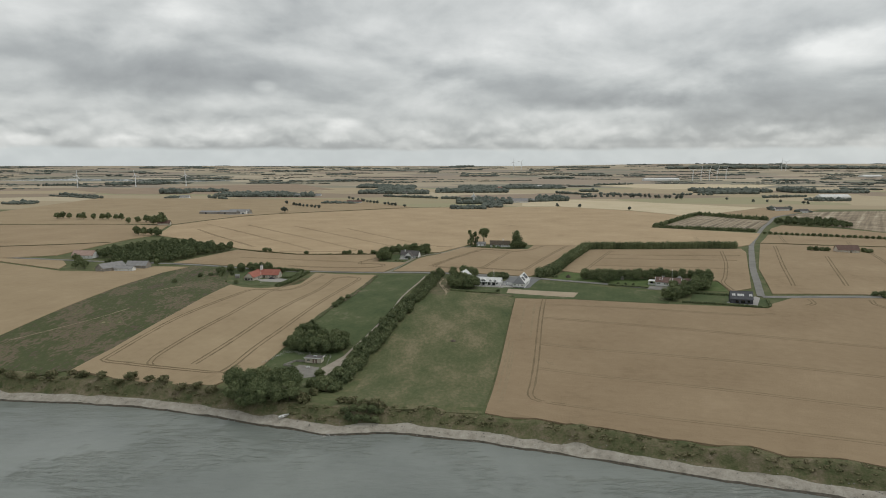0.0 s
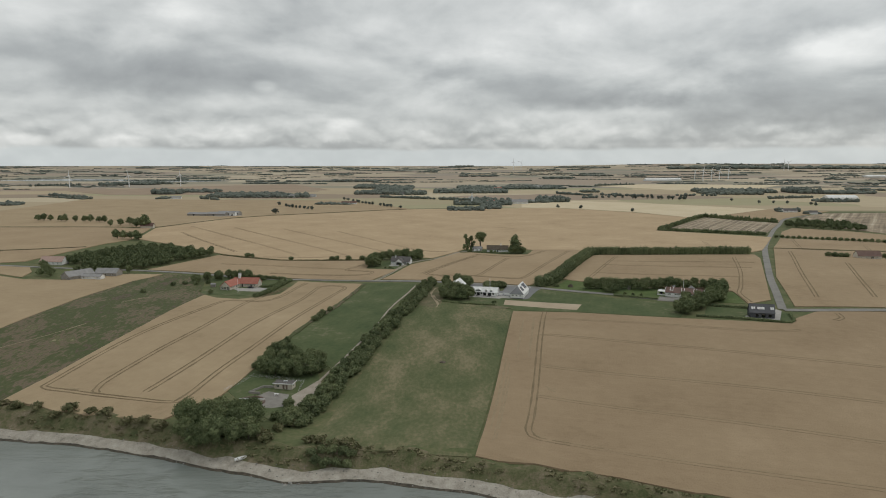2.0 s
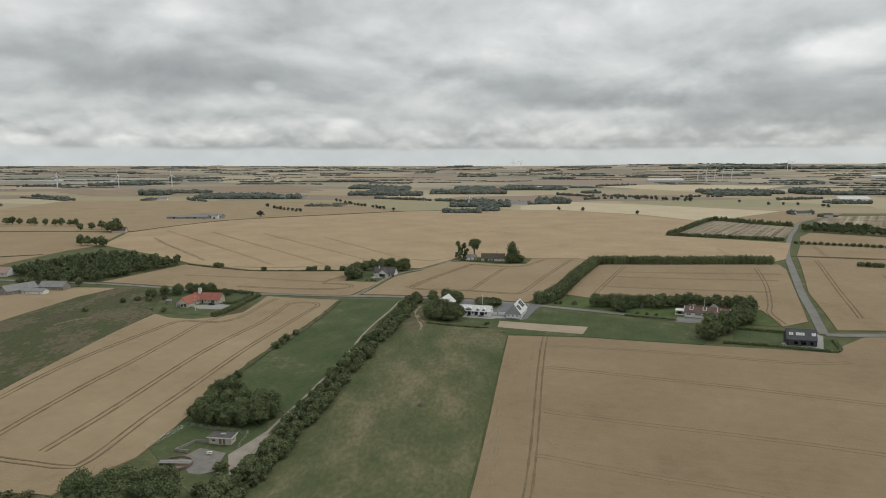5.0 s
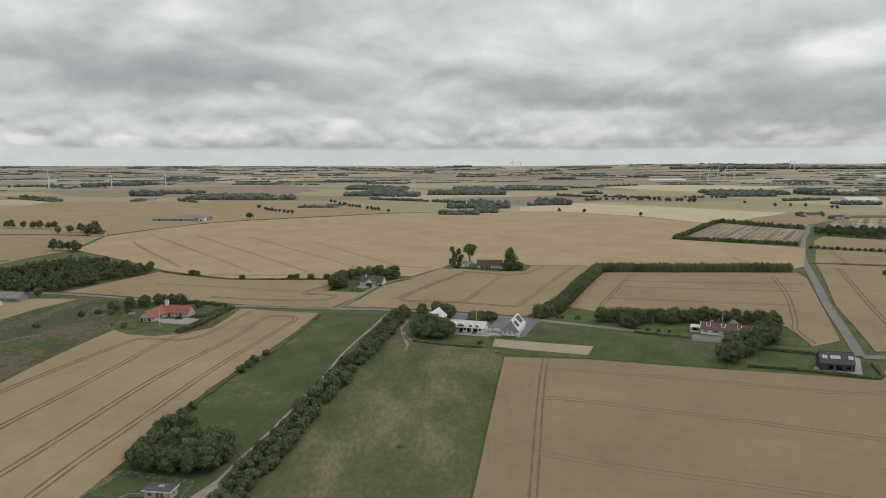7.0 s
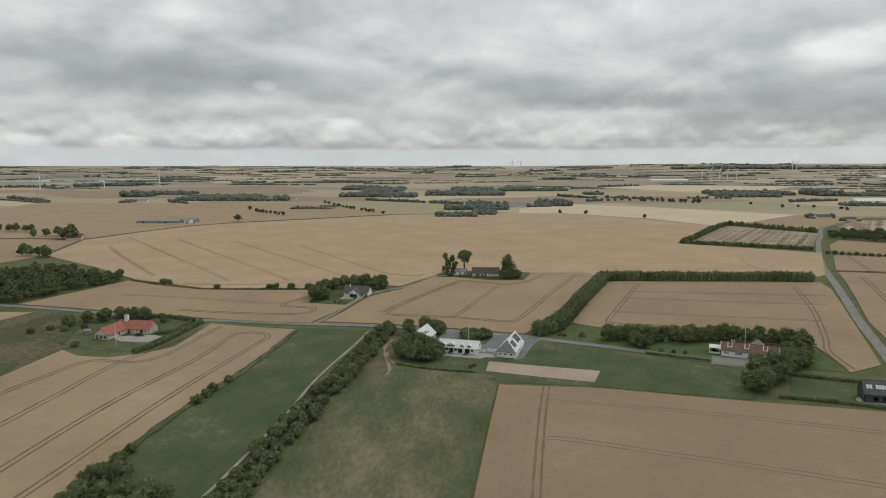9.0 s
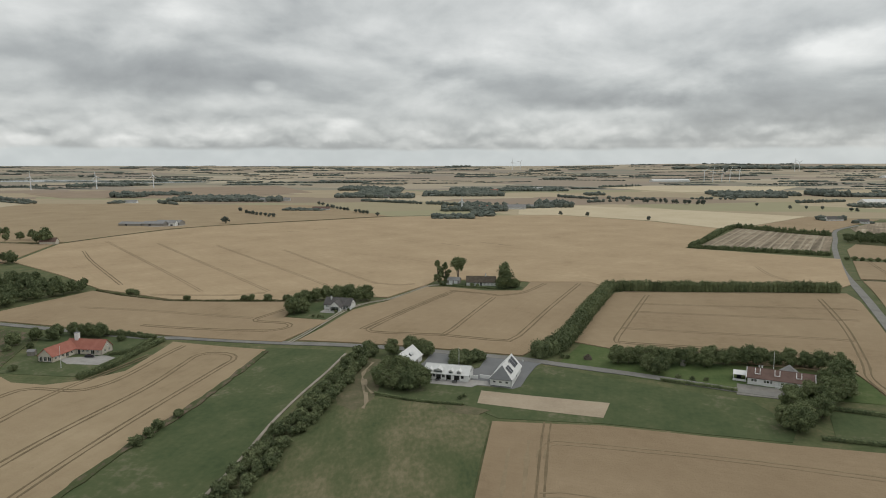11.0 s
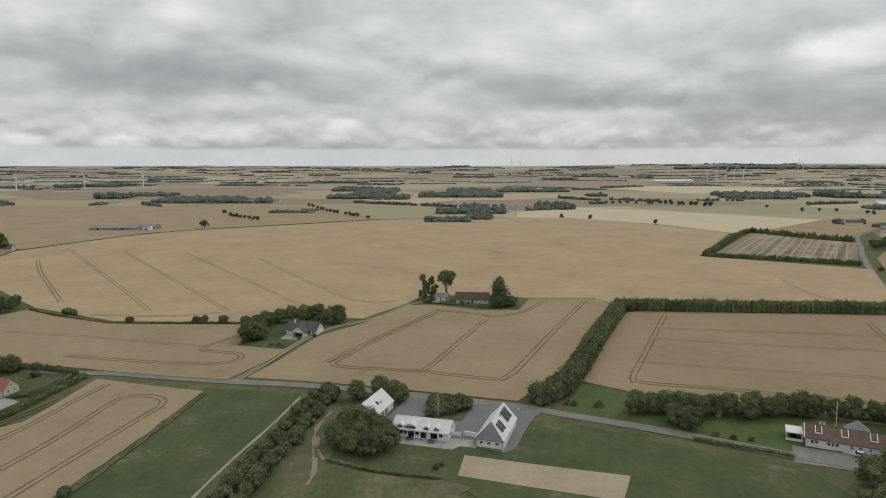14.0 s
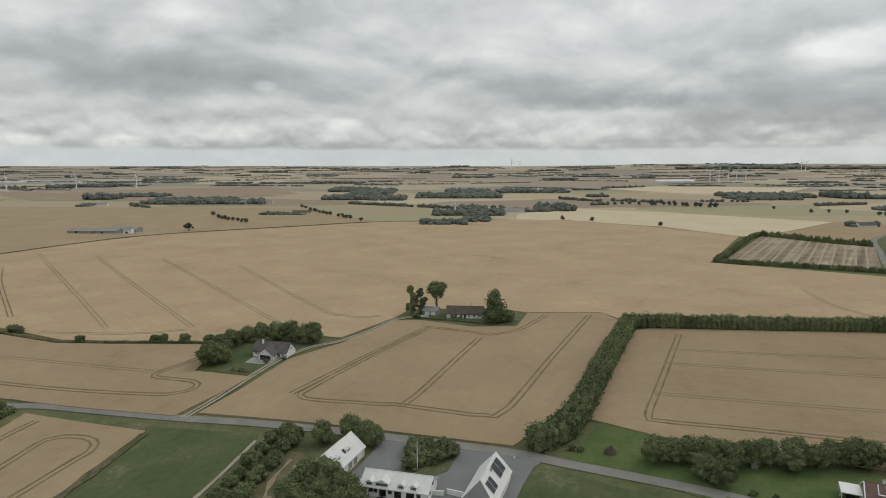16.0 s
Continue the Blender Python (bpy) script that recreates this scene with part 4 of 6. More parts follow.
tall_tree("umbrella_tree", [(0, 0, 13.5, 3.6, 3.6, 2.6), (-3.2, 0.6, 13, 2.6, 2.6, 2.2), (3.4, -0.5, 12.6, 2.8, 2.6, 2.3), (1.5, 2.5, 14, 2.5, 2.4, 1.9), (-1.6, -2.4, 13.8, 2.5, 2.5, 1.8),
                            (-3.6, -0.5, 9.3, 1.5, 1.5, 2.6), (2.9, 1.0, 9.8, 1.2, 1.2, 1.5)], 15)
for _ in range(2):
    clumps = []
    for k in range(17):
        u = 0.16 + 0.84 * (k + RNG.uniform(0, 0.9)) / 17
        w, r = RNG.uniform(0, 6.28), 3.3 * math.sin(math.pi * (0.12 + 0.8 * u)) * RNG.uniform(0.35, 1.0)
        c = RNG.uniform(0.75, 1.35)
        clumps.append((math.cos(w) * r, math.sin(w) * r, 15 * u - 0.6, c * 1.15, c * 1.1, c))
    tall_tree("ragged_tree" if _ == 0 else "slim_tree", clumps, 15)
tall_tree("poplar_tree", [(0, 0, 12.5, 2.4, 2.3, 2.6), (1.6, 0.5, 10.2, 2.7, 2.6, 2.4), (-1.9, -0.3, 9.4, 2.7, 2.6, 2.7), (0.5, 0.8, 6.8, 4.0, 3.7, 3.0), (-2.6, 0.4, 4.8, 3.0, 2.8, 3.0), (3.0, -0.6, 4.8, 2.8, 2.8, 3.2), (0, -1.2, 3.0, 3.8, 3.2, 2.8)], 14)


def spread_along(pts, gap, jitter, unit=K):
    line = smooth_line(pts, gap, unit)
    return [(p.x + RNG.uniform(-jitter, jitter), p.y + RNG.uniform(-jitter, jitter)) for p in line]


def hedge(label, pts, width, height, per_metre, leaf=0.34, mt=LEAF_DARK, lump=0.35, name="hedge"):
    """A grown hedge: one lumpy body of leaf sprays following the ground."""
    lobes = []
    line = smooth_line(pts, 0.7 if width < 2 else 1.5 if width < 4 else 2.4)
    length = sum((a - b).length for a, b in zip(line, line[1:]))
    for i, p in enumerate(line):
        t = (line[min(i + 1, len(line) - 1)] - line[max(i - 1, 0)]).normalized()
        n = Vector((-t.y, t.x))
        for side in ((-0.28, 0.28) if width > 2 else (0,)):
            q = p + n * (side + RNG.uniform(-0.07, 0.07)) * width
            h = height * (1 + lump * RNG.uniform(-0.35, 0.35))
            z = Z(q.x, q.y)
            s = width * (0.34 if width > 2 else 0.55)
            lobes.append((q.x, q.y, z + h * 0.3, s, s, h * 0.45))
            lobes.append((q.x + RNG.uniform(-0.3, 0.3), q.y, z + h * 0.68, s * RNG.uniform(0.85, 1.1), s, h * 0.36))
    c = np.array(lobes)[:, :3].mean(0)
    c[2] = Z(float(c[0]), float(c[1]))
    lobes = [(a - c[0], b - c[1], z - c[2], *r) for a, b, z, *r in lobes]
    ob = new(name)
    ob.location = c
    runs = max(1, round(length / (9.0 if width > 4 else 6.0)))
    step = math.ceil(len(lobes) / runs)
    for k in range(0, len(lobes), step):
        me = foliage(lobes[k:k + step], int(length * per_metre * len(lobes[k:k + step]) / len(lobes)), leaf, 0.86, fine=ICO1)
        part("shrub", me, mt, ob)
    return tagged(ob, label, "hedge")


# the tall windbreak, in two arms
hedge("tall dense dark green windbreak hedge along the wheat", [(62, 419.6), (68, 424), (76.4, 436.3), (95, 479.9), (114.5, 525.1)], 6.8, 6.6, 460, 0.33)
hedge("tall dense dark green windbreak hedge above the wheat", [(116.4, 534), (148.1, 528.3), (193.5, 518.1), (228.7, 510)], 5.6, 6.4, 400, 0.33)
hedge("low clipped hedge between lawn and meadow", [(4.3, 384), (16.9, 378.4), (32.3, 375.1)], 1.2, 1.1, 90, 0.16, LEAF, 0.2)
hedge("clipped green hedge round the red-roofed house", [(-104, 405.3), (-100.2, 417), (-97.8, 434), (-94, 451.7)], 2.8, 2.3, 220, 0.28)
hedge("dark green hedge behind the red-roofed house", [(-98.2, 454.2), (-110.2, 458.8), (-122.6, 460.2)], 2.2, 2.4, 220, 0.28)
hedge("green garden hedge inside the driveway", [(-107.6, 433.3), (-102.1, 435.9), (-100.2, 442.2), (-99, 451.9)], 1.8, 1.8, 150, 0.28)
hedge("low dark hedge along the lane", [(101, 393.9), (111.3, 388.6), (121.5, 383.2)], 1.5, 1.4, 150, 0.13, LEAF_DARK, 0.2)
hedge("low dark hedge beside the dark house", [(142.8, 366.5), (150.8, 362.1), (160.3, 357.5)], 1.6, 1.6, 100, 0.18, LEAF_DARK, 0.2)
hedge("low dark hedge between lawn and wheat", [(129.6, 347.5), (142.3, 343.4), (155.7, 337.7), (168.2, 332.7), (174, 346)], 1.5, 1.4, 100, 0.18, LEAF_DARK, 0.2)
hedge("low hedge round the house under tall trees", [(28, 551.1), (45, 545.5), (56, 541)], 1.2, 1.1, 80, 0.2, LEAF_DARK, 0.3)
hedge("ragged hedge round the stubble field", [(233, 722), (262, 766), (296, 822), (322, 864), (346, 896)], 4.2, 3.9, 55, 0.7, LEAF_DARK, 0.9)
hedge("ragged hedge at the top of the stubble field", [(349, 895), (369, 858), (385, 832), (402, 812)], 4.5, 5.2, 50, 0.7, LEAF_DARK, 1.2)
hedge("broken hedge below the stubble field", [(236, 719), (262, 708), (285, 696), (322, 675)], 3.6, 3.2, 60, 0.65, LEAF_DARK, 1.2)
hedge("scrubby fence line between wheat fields", [(-168, 541.1), (-149.3, 530.3), (-117.7, 517.2), (-82.5, 515.9), (-56.5, 513.6), (-48.2, 512.6)], 1.8, 0.9, 60, 0.3, SCRUB, 0.9)
lay("verge", [(-69, 300), (-65, 325), (-59.6, 352), (-52.8, 380), (-44.3, 432)], 3.0, 0.57, MOOR, "dark overgrown verge along the wheat edge", "verge", 0.7)

# hedge of shrubs running from the farm to the sea
for px, py in spread_along([(-3.5, 426), (-8, 402), (-13, 379), (-18, 354), (-22.5, 333), (-28.3, 310), (-34, 281), (-37, 267), (-41, 244), (-43, 233)], 4.3, 0.9):
    for off in (-2.3, 3.6):
        plant("bush", "shrub", "dense dark green shrub in a long hedge", "shrub", px + off + RNG.uniform(-0.6, 0.6), py + RNG.uniform(-1, 1), RNG.uniform(0.72, 1.2), "shrubs of the long hedge", 1.0, 0.15)


def many(kind, name, label, category, spots, size, group, tall=1.0, sink=0.15):
    for x, y in spots:
        plant(kind, name, label, category, x, y, size * RNG.uniform(0.88, 1.12), group, sink=sink, tall=tall)


T = ("tree", "tree")
many(*T, "broad leafy tree beside the white house", "tree", [(8.2, 400), (12, 399.6), (5, 391.9), (9.7, 387.7), (14.5, 387), (18.6, 389.3), (7, 399.6), (11.8, 393.4), (16.5, 394.3)], 0.87, "trees by the white farm")
many(*T, "round leafy tree beside the country road", "tree", [(-2.3, 423.7), (6.6, 422.7), (13.9, 425.6), (18, 423.1), (20.6, 420.9)], 0.78, "trees along the road")
many("bush", "shrub", "leafy shrub in the farmyard bed", "shrub", [(31, 415.3), (34.6, 418), (38.7, 418.4), (33.1, 411.3), (36.7, 412.6), (40.3, 415.3), (31.5, 418.9), (35.1, 414.8), (38.3, 415.3), (30.5, 409.1)], 1.1, "shrubs in the farmyard bed")
many(*T, "wind-shaped leafy tree by the red-roofed house", "tree", [(-151.5, 442), (-147.3, 450.8), (-142, 457.3), (-136.8, 460.3), (-132, 457.8), (-140.5, 450.9), (-127.9, 457.4), (-122.9, 456.7)], 0.78, "trees by the red-roofed house")
many("bush", "shrub", "round shrub on the garden lawn", "shrub", [(-131.4, 410.9), (-142.9, 439.4), (-155.5, 434.8), (-160.2, 427.6), (-148.8, 434.3), (-116.3, 460.5), (-111.8, 452.7), (-167.4, 403.4)], 0.75, "garden shrubs")
many(*T, "dense leafy tree sheltering the grey-roofed house", "tree", [(-45.2, 486.9), (-47, 492.5), (-45.6, 500.6), (-44.2, 507.8), (-39.9, 513.9), (-34.7, 516.4), (-28.5, 516.1), (-22.4, 514.8), (-16.4, 511.7), (-13.3, 512.5), (-41.8, 489.3)], 1.0, "trees by the grey-roofed house")
many("small_bush", "shrub", "small round shrub in the garden", "shrub", [(-34.8, 480.4), (-32.1, 479.2), (-30, 478.5), (-25.3, 487.3), (-19.8, 491), (31.9, 379.8), (33.2, 381.7), (71.3, 418.6), (73.4, 417.8), (107.1, 396.1), (111.3, 394.1), (115.4, 392.9), (-138.8, 413.8), (-98.5, 431.3)], 0.9, "small garden shrubs")
plant("ragged_tree", "tall_tree", "tall ragged tree with gaps in its crown", "tree", 23.5, 560.1, 1.05, "tall trees on the rise")
plant("umbrella_tree", "tall_tree", "tall bare-trunked tree with a spreading crown", "tree", 35.5, 563, 1.1, "tall trees on the rise")
plant("slim_tree", "tall_tree", "slender tall tree beside the garage", "tree", 27.5, 561, 0.95, "tall trees on the rise")
plant("poplar_tree", "tall_tree", "tall full leafy tree at the house corner", "tree", 61, 544, 1.35, "tall trees on the rise", tall=0.86)
many(*T, "round leafy tree at the garden corner", "tree", [(66, 543.5), (68, 546), (63, 549)], 0.75, "tall trees on the rise")
many("small_bush", "shrub", "small shrub on the garden edge", "shrub", [(27, 551.1), (43, 549), (46, 547), (25, 552.6)], 1.2, "small garden shrubs")
many(*T, "leafy tree screening the brown-roofed house", "tree", [(90.6, 411.8), (94.7, 412.2), (98.9, 411.2), (103, 411.1), (102.4, 401.1), (99.2, 403.9), (106.7, 408.8), (112.8, 409.5), (116.6, 410), (120.2, 406.3), (123.6, 409.6), (127.6, 407.2), (131.5, 408.6), (136, 406.9), (140.3, 407.4), (144.4, 404.6), (148.7, 403.7), (153.1, 401), (157, 399.1), (160.9, 394.9)], 0.86, "trees behind the brown-roofed house")
many(*T, "broad dark tree beside the brown-roofed house", "tree", [(123.9, 355.5), (126.3, 352.7), (129, 357.9), (132.6, 360.4), (137.1, 361.6), (131.3, 367.5), (141.2, 367.6), (146.2, 372.5), (151.7, 374.4), (154.6, 379.1), (149.8, 382.6), (139.4, 373.1), (157.3, 386.7)], 0.95, "trees by the dark house")
many(*T, "large dense tree above the beach", "tree", [(-74, 224), (-69, 221), (-63.5, 219.5), (-58, 219.5), (-53.5, 220.5), (-75, 230), (-70, 228), (-64, 226.5), (-59, 227), (-54.5, 227), (-71.5, 235), (-66, 234), (-60.5, 233.5), (-57, 233)], 1.0, "trees above the beach")
many("scrub", "shrub", "low shore scrub on the bank", "shrub", [(-27, 215), (-31, 216), (-34.6, 217.4), (-23.5, 216), (-50.1, 222.6), (-46.4, 227.9), (-43.7, 232.6), (-21, 214), (-48, 219), (-90, 231), (-96, 233), (-104, 236), (-110, 238), (-118, 240), (-122, 238), (-130, 242), (-138, 243), (-142.9, 244.9), (-150, 243), (-158, 244), (-166, 244), (-172, 246), (-180, 246), (-84, 229)], 1.35, "scrub on the bank")
many("bush", "shrub", "broad dense green thicket above the beach", "shrub", [(-33, 211), (-30, 212), (-27, 212.5), (-24, 212.5), (-21.5, 212), (-31.5, 209.5), (-28.5, 209.5), (-25.5, 209.5), (-22.5, 209.5)], 0.72, "thicket on the bank")
many("bush", "shrub", "round shrub beside the beach house", "shrub", [(-48.7, 250.9), (-46.3, 242.5), (-50, 237.6), (-40.6, 231.5)], 0.95, "shrubs by the beach house")
many(*T, "leafy tree in a small wood above the beach house", "tree", [(-66, 283), (-61, 281.5), (-56, 281), (-51.5, 281), (-47, 282), (-44.5, 287), (-66, 289), (-60, 288), (-54, 288), (-49, 288), (-66.5, 295), (-61, 295), (-55, 294), (-49.5, 294), (-45.5, 294), (-65.5, 301), (-60, 302)], 0.82, "trees of the small wood")
many("bush", "shrub", "dark shrub on the field edge", "shrub", [(-56.8, 361), (-57.5, 357), (-58.5, 351), (-54.4, 370), (-64.6, 318), (-65.5, 313), (-66.5, 307), (-63.5, 309), (-61, 308), (-69.5, 293), (-70.5, 287)], 0.85, "shrubs on the field edge")
many("bush", "shrub", "single shrub on the fence line", "shrub", [(-78.3, 517.1), (-74.2, 516), (-65.3, 515.5), (-55, 514), (-41.3, 514.5), (-28.5, 516.1), (-145.1, 531.6), (-141.1, 530.2), (-108.5, 517.1)], 0.95, "shrubs on the fence line")
many("wood_tree", "tree", "dark tree beside the far farm", "tree", [(-299.1, 641.1), (-293.1, 640.1), (-286.1, 641.1), (-280.1, 639.1), (-276.1, 634.2), (-310, 660), (-340, 772), (-347, 777), (-355, 784), (-362, 777), (-369, 768), (-335, 758), (-408, 819), (-419, 820),
     (-428, 824), (-440, 825), (-452, 824), (-460, 830), (-478, 838), (-492, 836), (-486, 838), (-400, 815)], 1.1, "trees by the far farm")
many("wood_tree", "tree", "tall dark tree by the brown barn", "tree", [(-324, 752), (-322, 749), (-327, 755)], 1.7, "trees by the far farm")
many("wood_tree", "tree", "dark tree among the farm buildings", "tree", [(-252.8, 459.1), (-249.8, 452.1), (-256.4, 452.6), (-259.5, 462.6), (-264.1, 471.2), (-270.4, 480.3), (-275.7, 487.4), (-218.7, 461.3), (-213.7, 465), (-224.8, 465.1), (-206.5, 468.9), (-232.7, 465), (-242.4, 470.8)], 0.75, "trees by the left farm")


def inside(x, y, poly):
    c = False
    for (x0, y0), (x1, y1) in zip(poly, poly[1:] + poly[:1]):
        if (y0 > y) != (y1 > y) and x < (x1 - x0) * (y - y0) / (y1 - y0) + x0:
            c = not c
    return c


def fill(poly, gap):
    xs, ys = [p[0] for p in poly], [p[1] for p in poly]
    out = []
    for j, y in enumerate(np.arange(min(ys), max(ys), gap)):
        for x in np.arange(min(xs) + (j % 2) * gap / 2, max(xs), gap):
            a, b = x + RNG.uniform(-0.32, 0.32) * gap, y + RNG.uniform(-0.32, 0.32) * gap
            if inside(a, b, poly):
                out.append((a, b))
    return out


def wood(label, spots, size):
    """A wood too dense to count: many trees grown into one mass."""
    verts, faces, base = [], [], 0
    for i, (x, y) in enumerate(spots):
        for pname, me, mt in PROTO["wood_tree"]["variants"][i % 5]:
            if pname != "crown":
                continue
            v = np.empty(len(me.vertices) * 3)
            me.vertices.foreach_get("co", v)
            w, k = RNG.uniform(0, 6.28), size * RNG.uniform(0.85, 1.15)
            v = v.reshape(-1, 3) @ np.array([[math.cos(w), math.sin(w), 0], [-math.sin(w), math.cos(w), 0], [0, 0, 1]]) * k + (x * K, y * K, Z(x * K, y * K) - 0.3)
            verts.append(v)
            faces += [tuple(q + base for q in p.vertices) for p in me.polygons]
            base += len(v)
    me = bpy.data.meshes.new("wood")
    me.from_pydata(np.concatenate(verts).tolist(), [], faces)
    me.materials.append(LEAF_DARK)
    tagged(new("wood", me), label, "wood", kind="stuff")


wood("dense dark green wood between wheat fields", fill([(-264, 496), (-245, 484), (-226.5, 471), (-206, 485), (-190, 509), (-172.5, 546), (-207, 557), (-219, 573), (-237, 574), (-252, 562), (-265, 542), (-272, 514)], 6.8), 0.86)
wood("dark roadside wood beside the bend", fill([(384, 752), (402, 790), (468, 800), (448, 714), (425, 712)], 9.0), 0.9)
many("bush", "shrub", "shrub in a broken field hedge", "shrub", [(321 + 4.2 * i, 652 - 2.3 * i) for i in range(23)], 0.9, "shrubs of the field hedge")
many("bush", "shrub", "dark leafy shrub beside the road", "shrub", [(235.3, 351.2), (239.3, 350.1), (243.3, 349.1), (238.4, 347.2)], 0.9, "roadside shrubs")
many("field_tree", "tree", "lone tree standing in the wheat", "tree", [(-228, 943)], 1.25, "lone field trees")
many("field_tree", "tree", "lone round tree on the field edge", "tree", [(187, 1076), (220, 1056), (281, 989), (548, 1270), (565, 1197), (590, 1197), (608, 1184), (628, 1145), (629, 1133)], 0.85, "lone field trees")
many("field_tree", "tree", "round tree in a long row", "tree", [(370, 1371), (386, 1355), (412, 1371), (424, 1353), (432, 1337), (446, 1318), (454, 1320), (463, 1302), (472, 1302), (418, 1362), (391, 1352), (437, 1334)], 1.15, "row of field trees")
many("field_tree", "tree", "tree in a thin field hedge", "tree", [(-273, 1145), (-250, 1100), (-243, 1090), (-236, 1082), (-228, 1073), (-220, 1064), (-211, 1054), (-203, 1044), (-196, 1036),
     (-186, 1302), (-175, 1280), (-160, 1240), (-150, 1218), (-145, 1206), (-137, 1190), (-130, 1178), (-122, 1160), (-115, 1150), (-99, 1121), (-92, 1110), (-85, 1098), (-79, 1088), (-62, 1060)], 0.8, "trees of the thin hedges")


def far_woods():
    """Woods and hedgerows of the distance, as rough crowns grown together."""
    rng = np.random.default_rng(21)
    spots = []                       # x, y, half width, half depth, height

    def block(x0, x1, y0, y1, h, gap):
        for y in np.arange(y0, y1 + 0.1, gap):
            for x in np.arange(x0, x1 + 0.1, gap):
                spots.append((x + rng.uniform(-.4, .4) * gap, y + rng.uniform(-.4, .4) * gap, gap * rng.uniform(.55, .8), gap * rng.uniform(.5, .8), h * rng.uniform(.45, 1.25)))

    def row(a, b, h, gap):
        n = max(2, int(math.hypot(b[0] - a[0], b[1] - a[1]) / gap))
        for i in range(n):
            t = i / (n - 1)
            if rng.uniform() < 0.9:
                spots.append((a[0] + (b[0] - a[0]) * t, a[1] + (b[1] - a[1]) * t + rng.uniform(-2, 2), gap * rng.uniform(.5, .75), gap * .5, h * rng.uniform(.6, 1.2)))

    for x0, x1, y0, y1, h in ((-209, -150, 1160, 1185, 6), (17, 62, 1015, 1050, 9), (70, 95, 1050, 1110, 10), (30, 120, 1150, 1200, 11), (60, 100, 1205, 1260, 14), (130, 190, 1215, 1245, 9), (185, 235, 1230, 1300, 15),
                              (-190, -100, 1540, 1640, 12), (-100, -40, 1520, 1600, 13), (-245, -165, 1900, 2050, 13), (-165, -80, 1700, 1960, 13), (-10, 155, 1600, 1720, 13), (50, 155, 1750, 1900, 14), (180, 340, 1860, 1960, 12),
                              (612, 740, 1530, 1600, 13), (640, 800, 1610, 1700, 14), (850, 890, 1580, 1680, 20), (900, 1010, 1570, 1640, 11), (700, 765, 1235, 1270, 10), (350, 385, 1640, 1680, 11), (-660, -605, 1540, 1590, 18),
                              (-640, -560, 1640, 1690, 12), (-480, -280, 1400, 1450, 12), (-500, -360, 1470, 1540, 11), (-1100, -1060, 2150, 2260, 15), (-1050, -960, 2220, 2300, 15), (-760, -720, 1140, 1170, 8), (-566, -545, 1340, 1365, 8), (497, 520, 985, 1005, 9)):
        block(x0 * K, x1 * K, y0 * K, y1 * K, h * 0.8, 9 if y0 < 1300 else 12)
    for a, b, h in (((-124, 1409), (52, 1285), 7), ((-480, 1353), (-430, 1302), 8), ((-868, 1493), (-694, 1335), 8), ((660, 1353), (766, 1390), 7), ((291, 1371), (365, 1409), 8), ((-1265, 2060), (-1180, 2180), 10), ((485, 2106), (640, 2230), 9),
                    ((-860, 1442), (-700, 1325), 5), ((105, 1290), (130, 1292), 8), ((-750, 1173), (-770, 1150), 8), ((512, 950), (530, 948), 6), ((270, 1560), (330, 1480), 8), ((520, 1480), (600, 1470), 7), ((360, 1500), (430, 1440), 7)):
        row((a[0] * K, a[1] * K), (b[0] * K, b[1] * K), h, 9)
    # the patchwork of hedges and small woods towards the horizon
    for y in np.arange(2050, 4900, 62):
        reach = y * 0.72
        for _ in range(int(3 + (y - 2000) / 480)):
            x = rng.uniform(-reach, reach)
            if abs(x + 700) < 520 and y < 2780 or (600 < x < 1250 and y < 2700):
                continue
            if rng.uniform() < 0.45:
                w = rng.uniform(50, 220)
                block(x - w / 2, x + w / 2, y, y + rng.uniform(15, 60), rng.uniform(5, 9), 24)
            else:
                w = rng.uniform(100, 420)
                row((x - w / 2, y), (x + w / 2, y + rng.uniform(-140, 140)), rng.uniform(3, 5.5), 17)
    block(1500, 3500, 4300, 4420, 18, 50)
    verts, faces, base = [], [], 0
    for x, y, rx, ry, h in spots:
        v, f = ICO1
        p = v * (1 + rng.uniform(-.22, .22, (len(v), 1)))
        p = p * (rx, ry, h * 0.56) + (x, y, Z(x, y) + h * 0.42)
        verts.append(p), faces.append(f + base)
        base += len(v)
    me = bpy.data.meshes.new("far_woods")
    me.from_pydata(np.concatenate(verts).tolist(), [], np.concatenate(faces).tolist())
    me.materials.append(LEAF_HAZED)
    tagged(new("far_woods", me), "dark distant woods and hedgerows between fields", "woods", kind="stuff")


far_woods()


def bank_scrub():
    """Grass tufts and scrub on the sea bank."""
    rng = np.random.default_rng(5)
    lobes = []
    for x in np.arange(-330, 330, 1.9):
        if noise.noise((x * 0.045, 4.0, 0)) < -0.28:
            continue
        for _ in range(2):
            px = x + rng.uniform(-1, 1)
            py = shore(px) + rng.uniform(7.5, 14)
            s = rng.uniform(0.4, 1.1)
            lobes.append((px, py, Z(px, py) + 0.1, s * 1.4, s, s * 0.45))
    me = foliage(lobes, 26000, 0.3, 0.8, rng, ICO1)
    me.materials.append(SCRUB)
    tagged(new("bank_scrub", me), "rough scrub and tall grass on the sea bank", "scrub", kind="stuff")


bank_scrub()


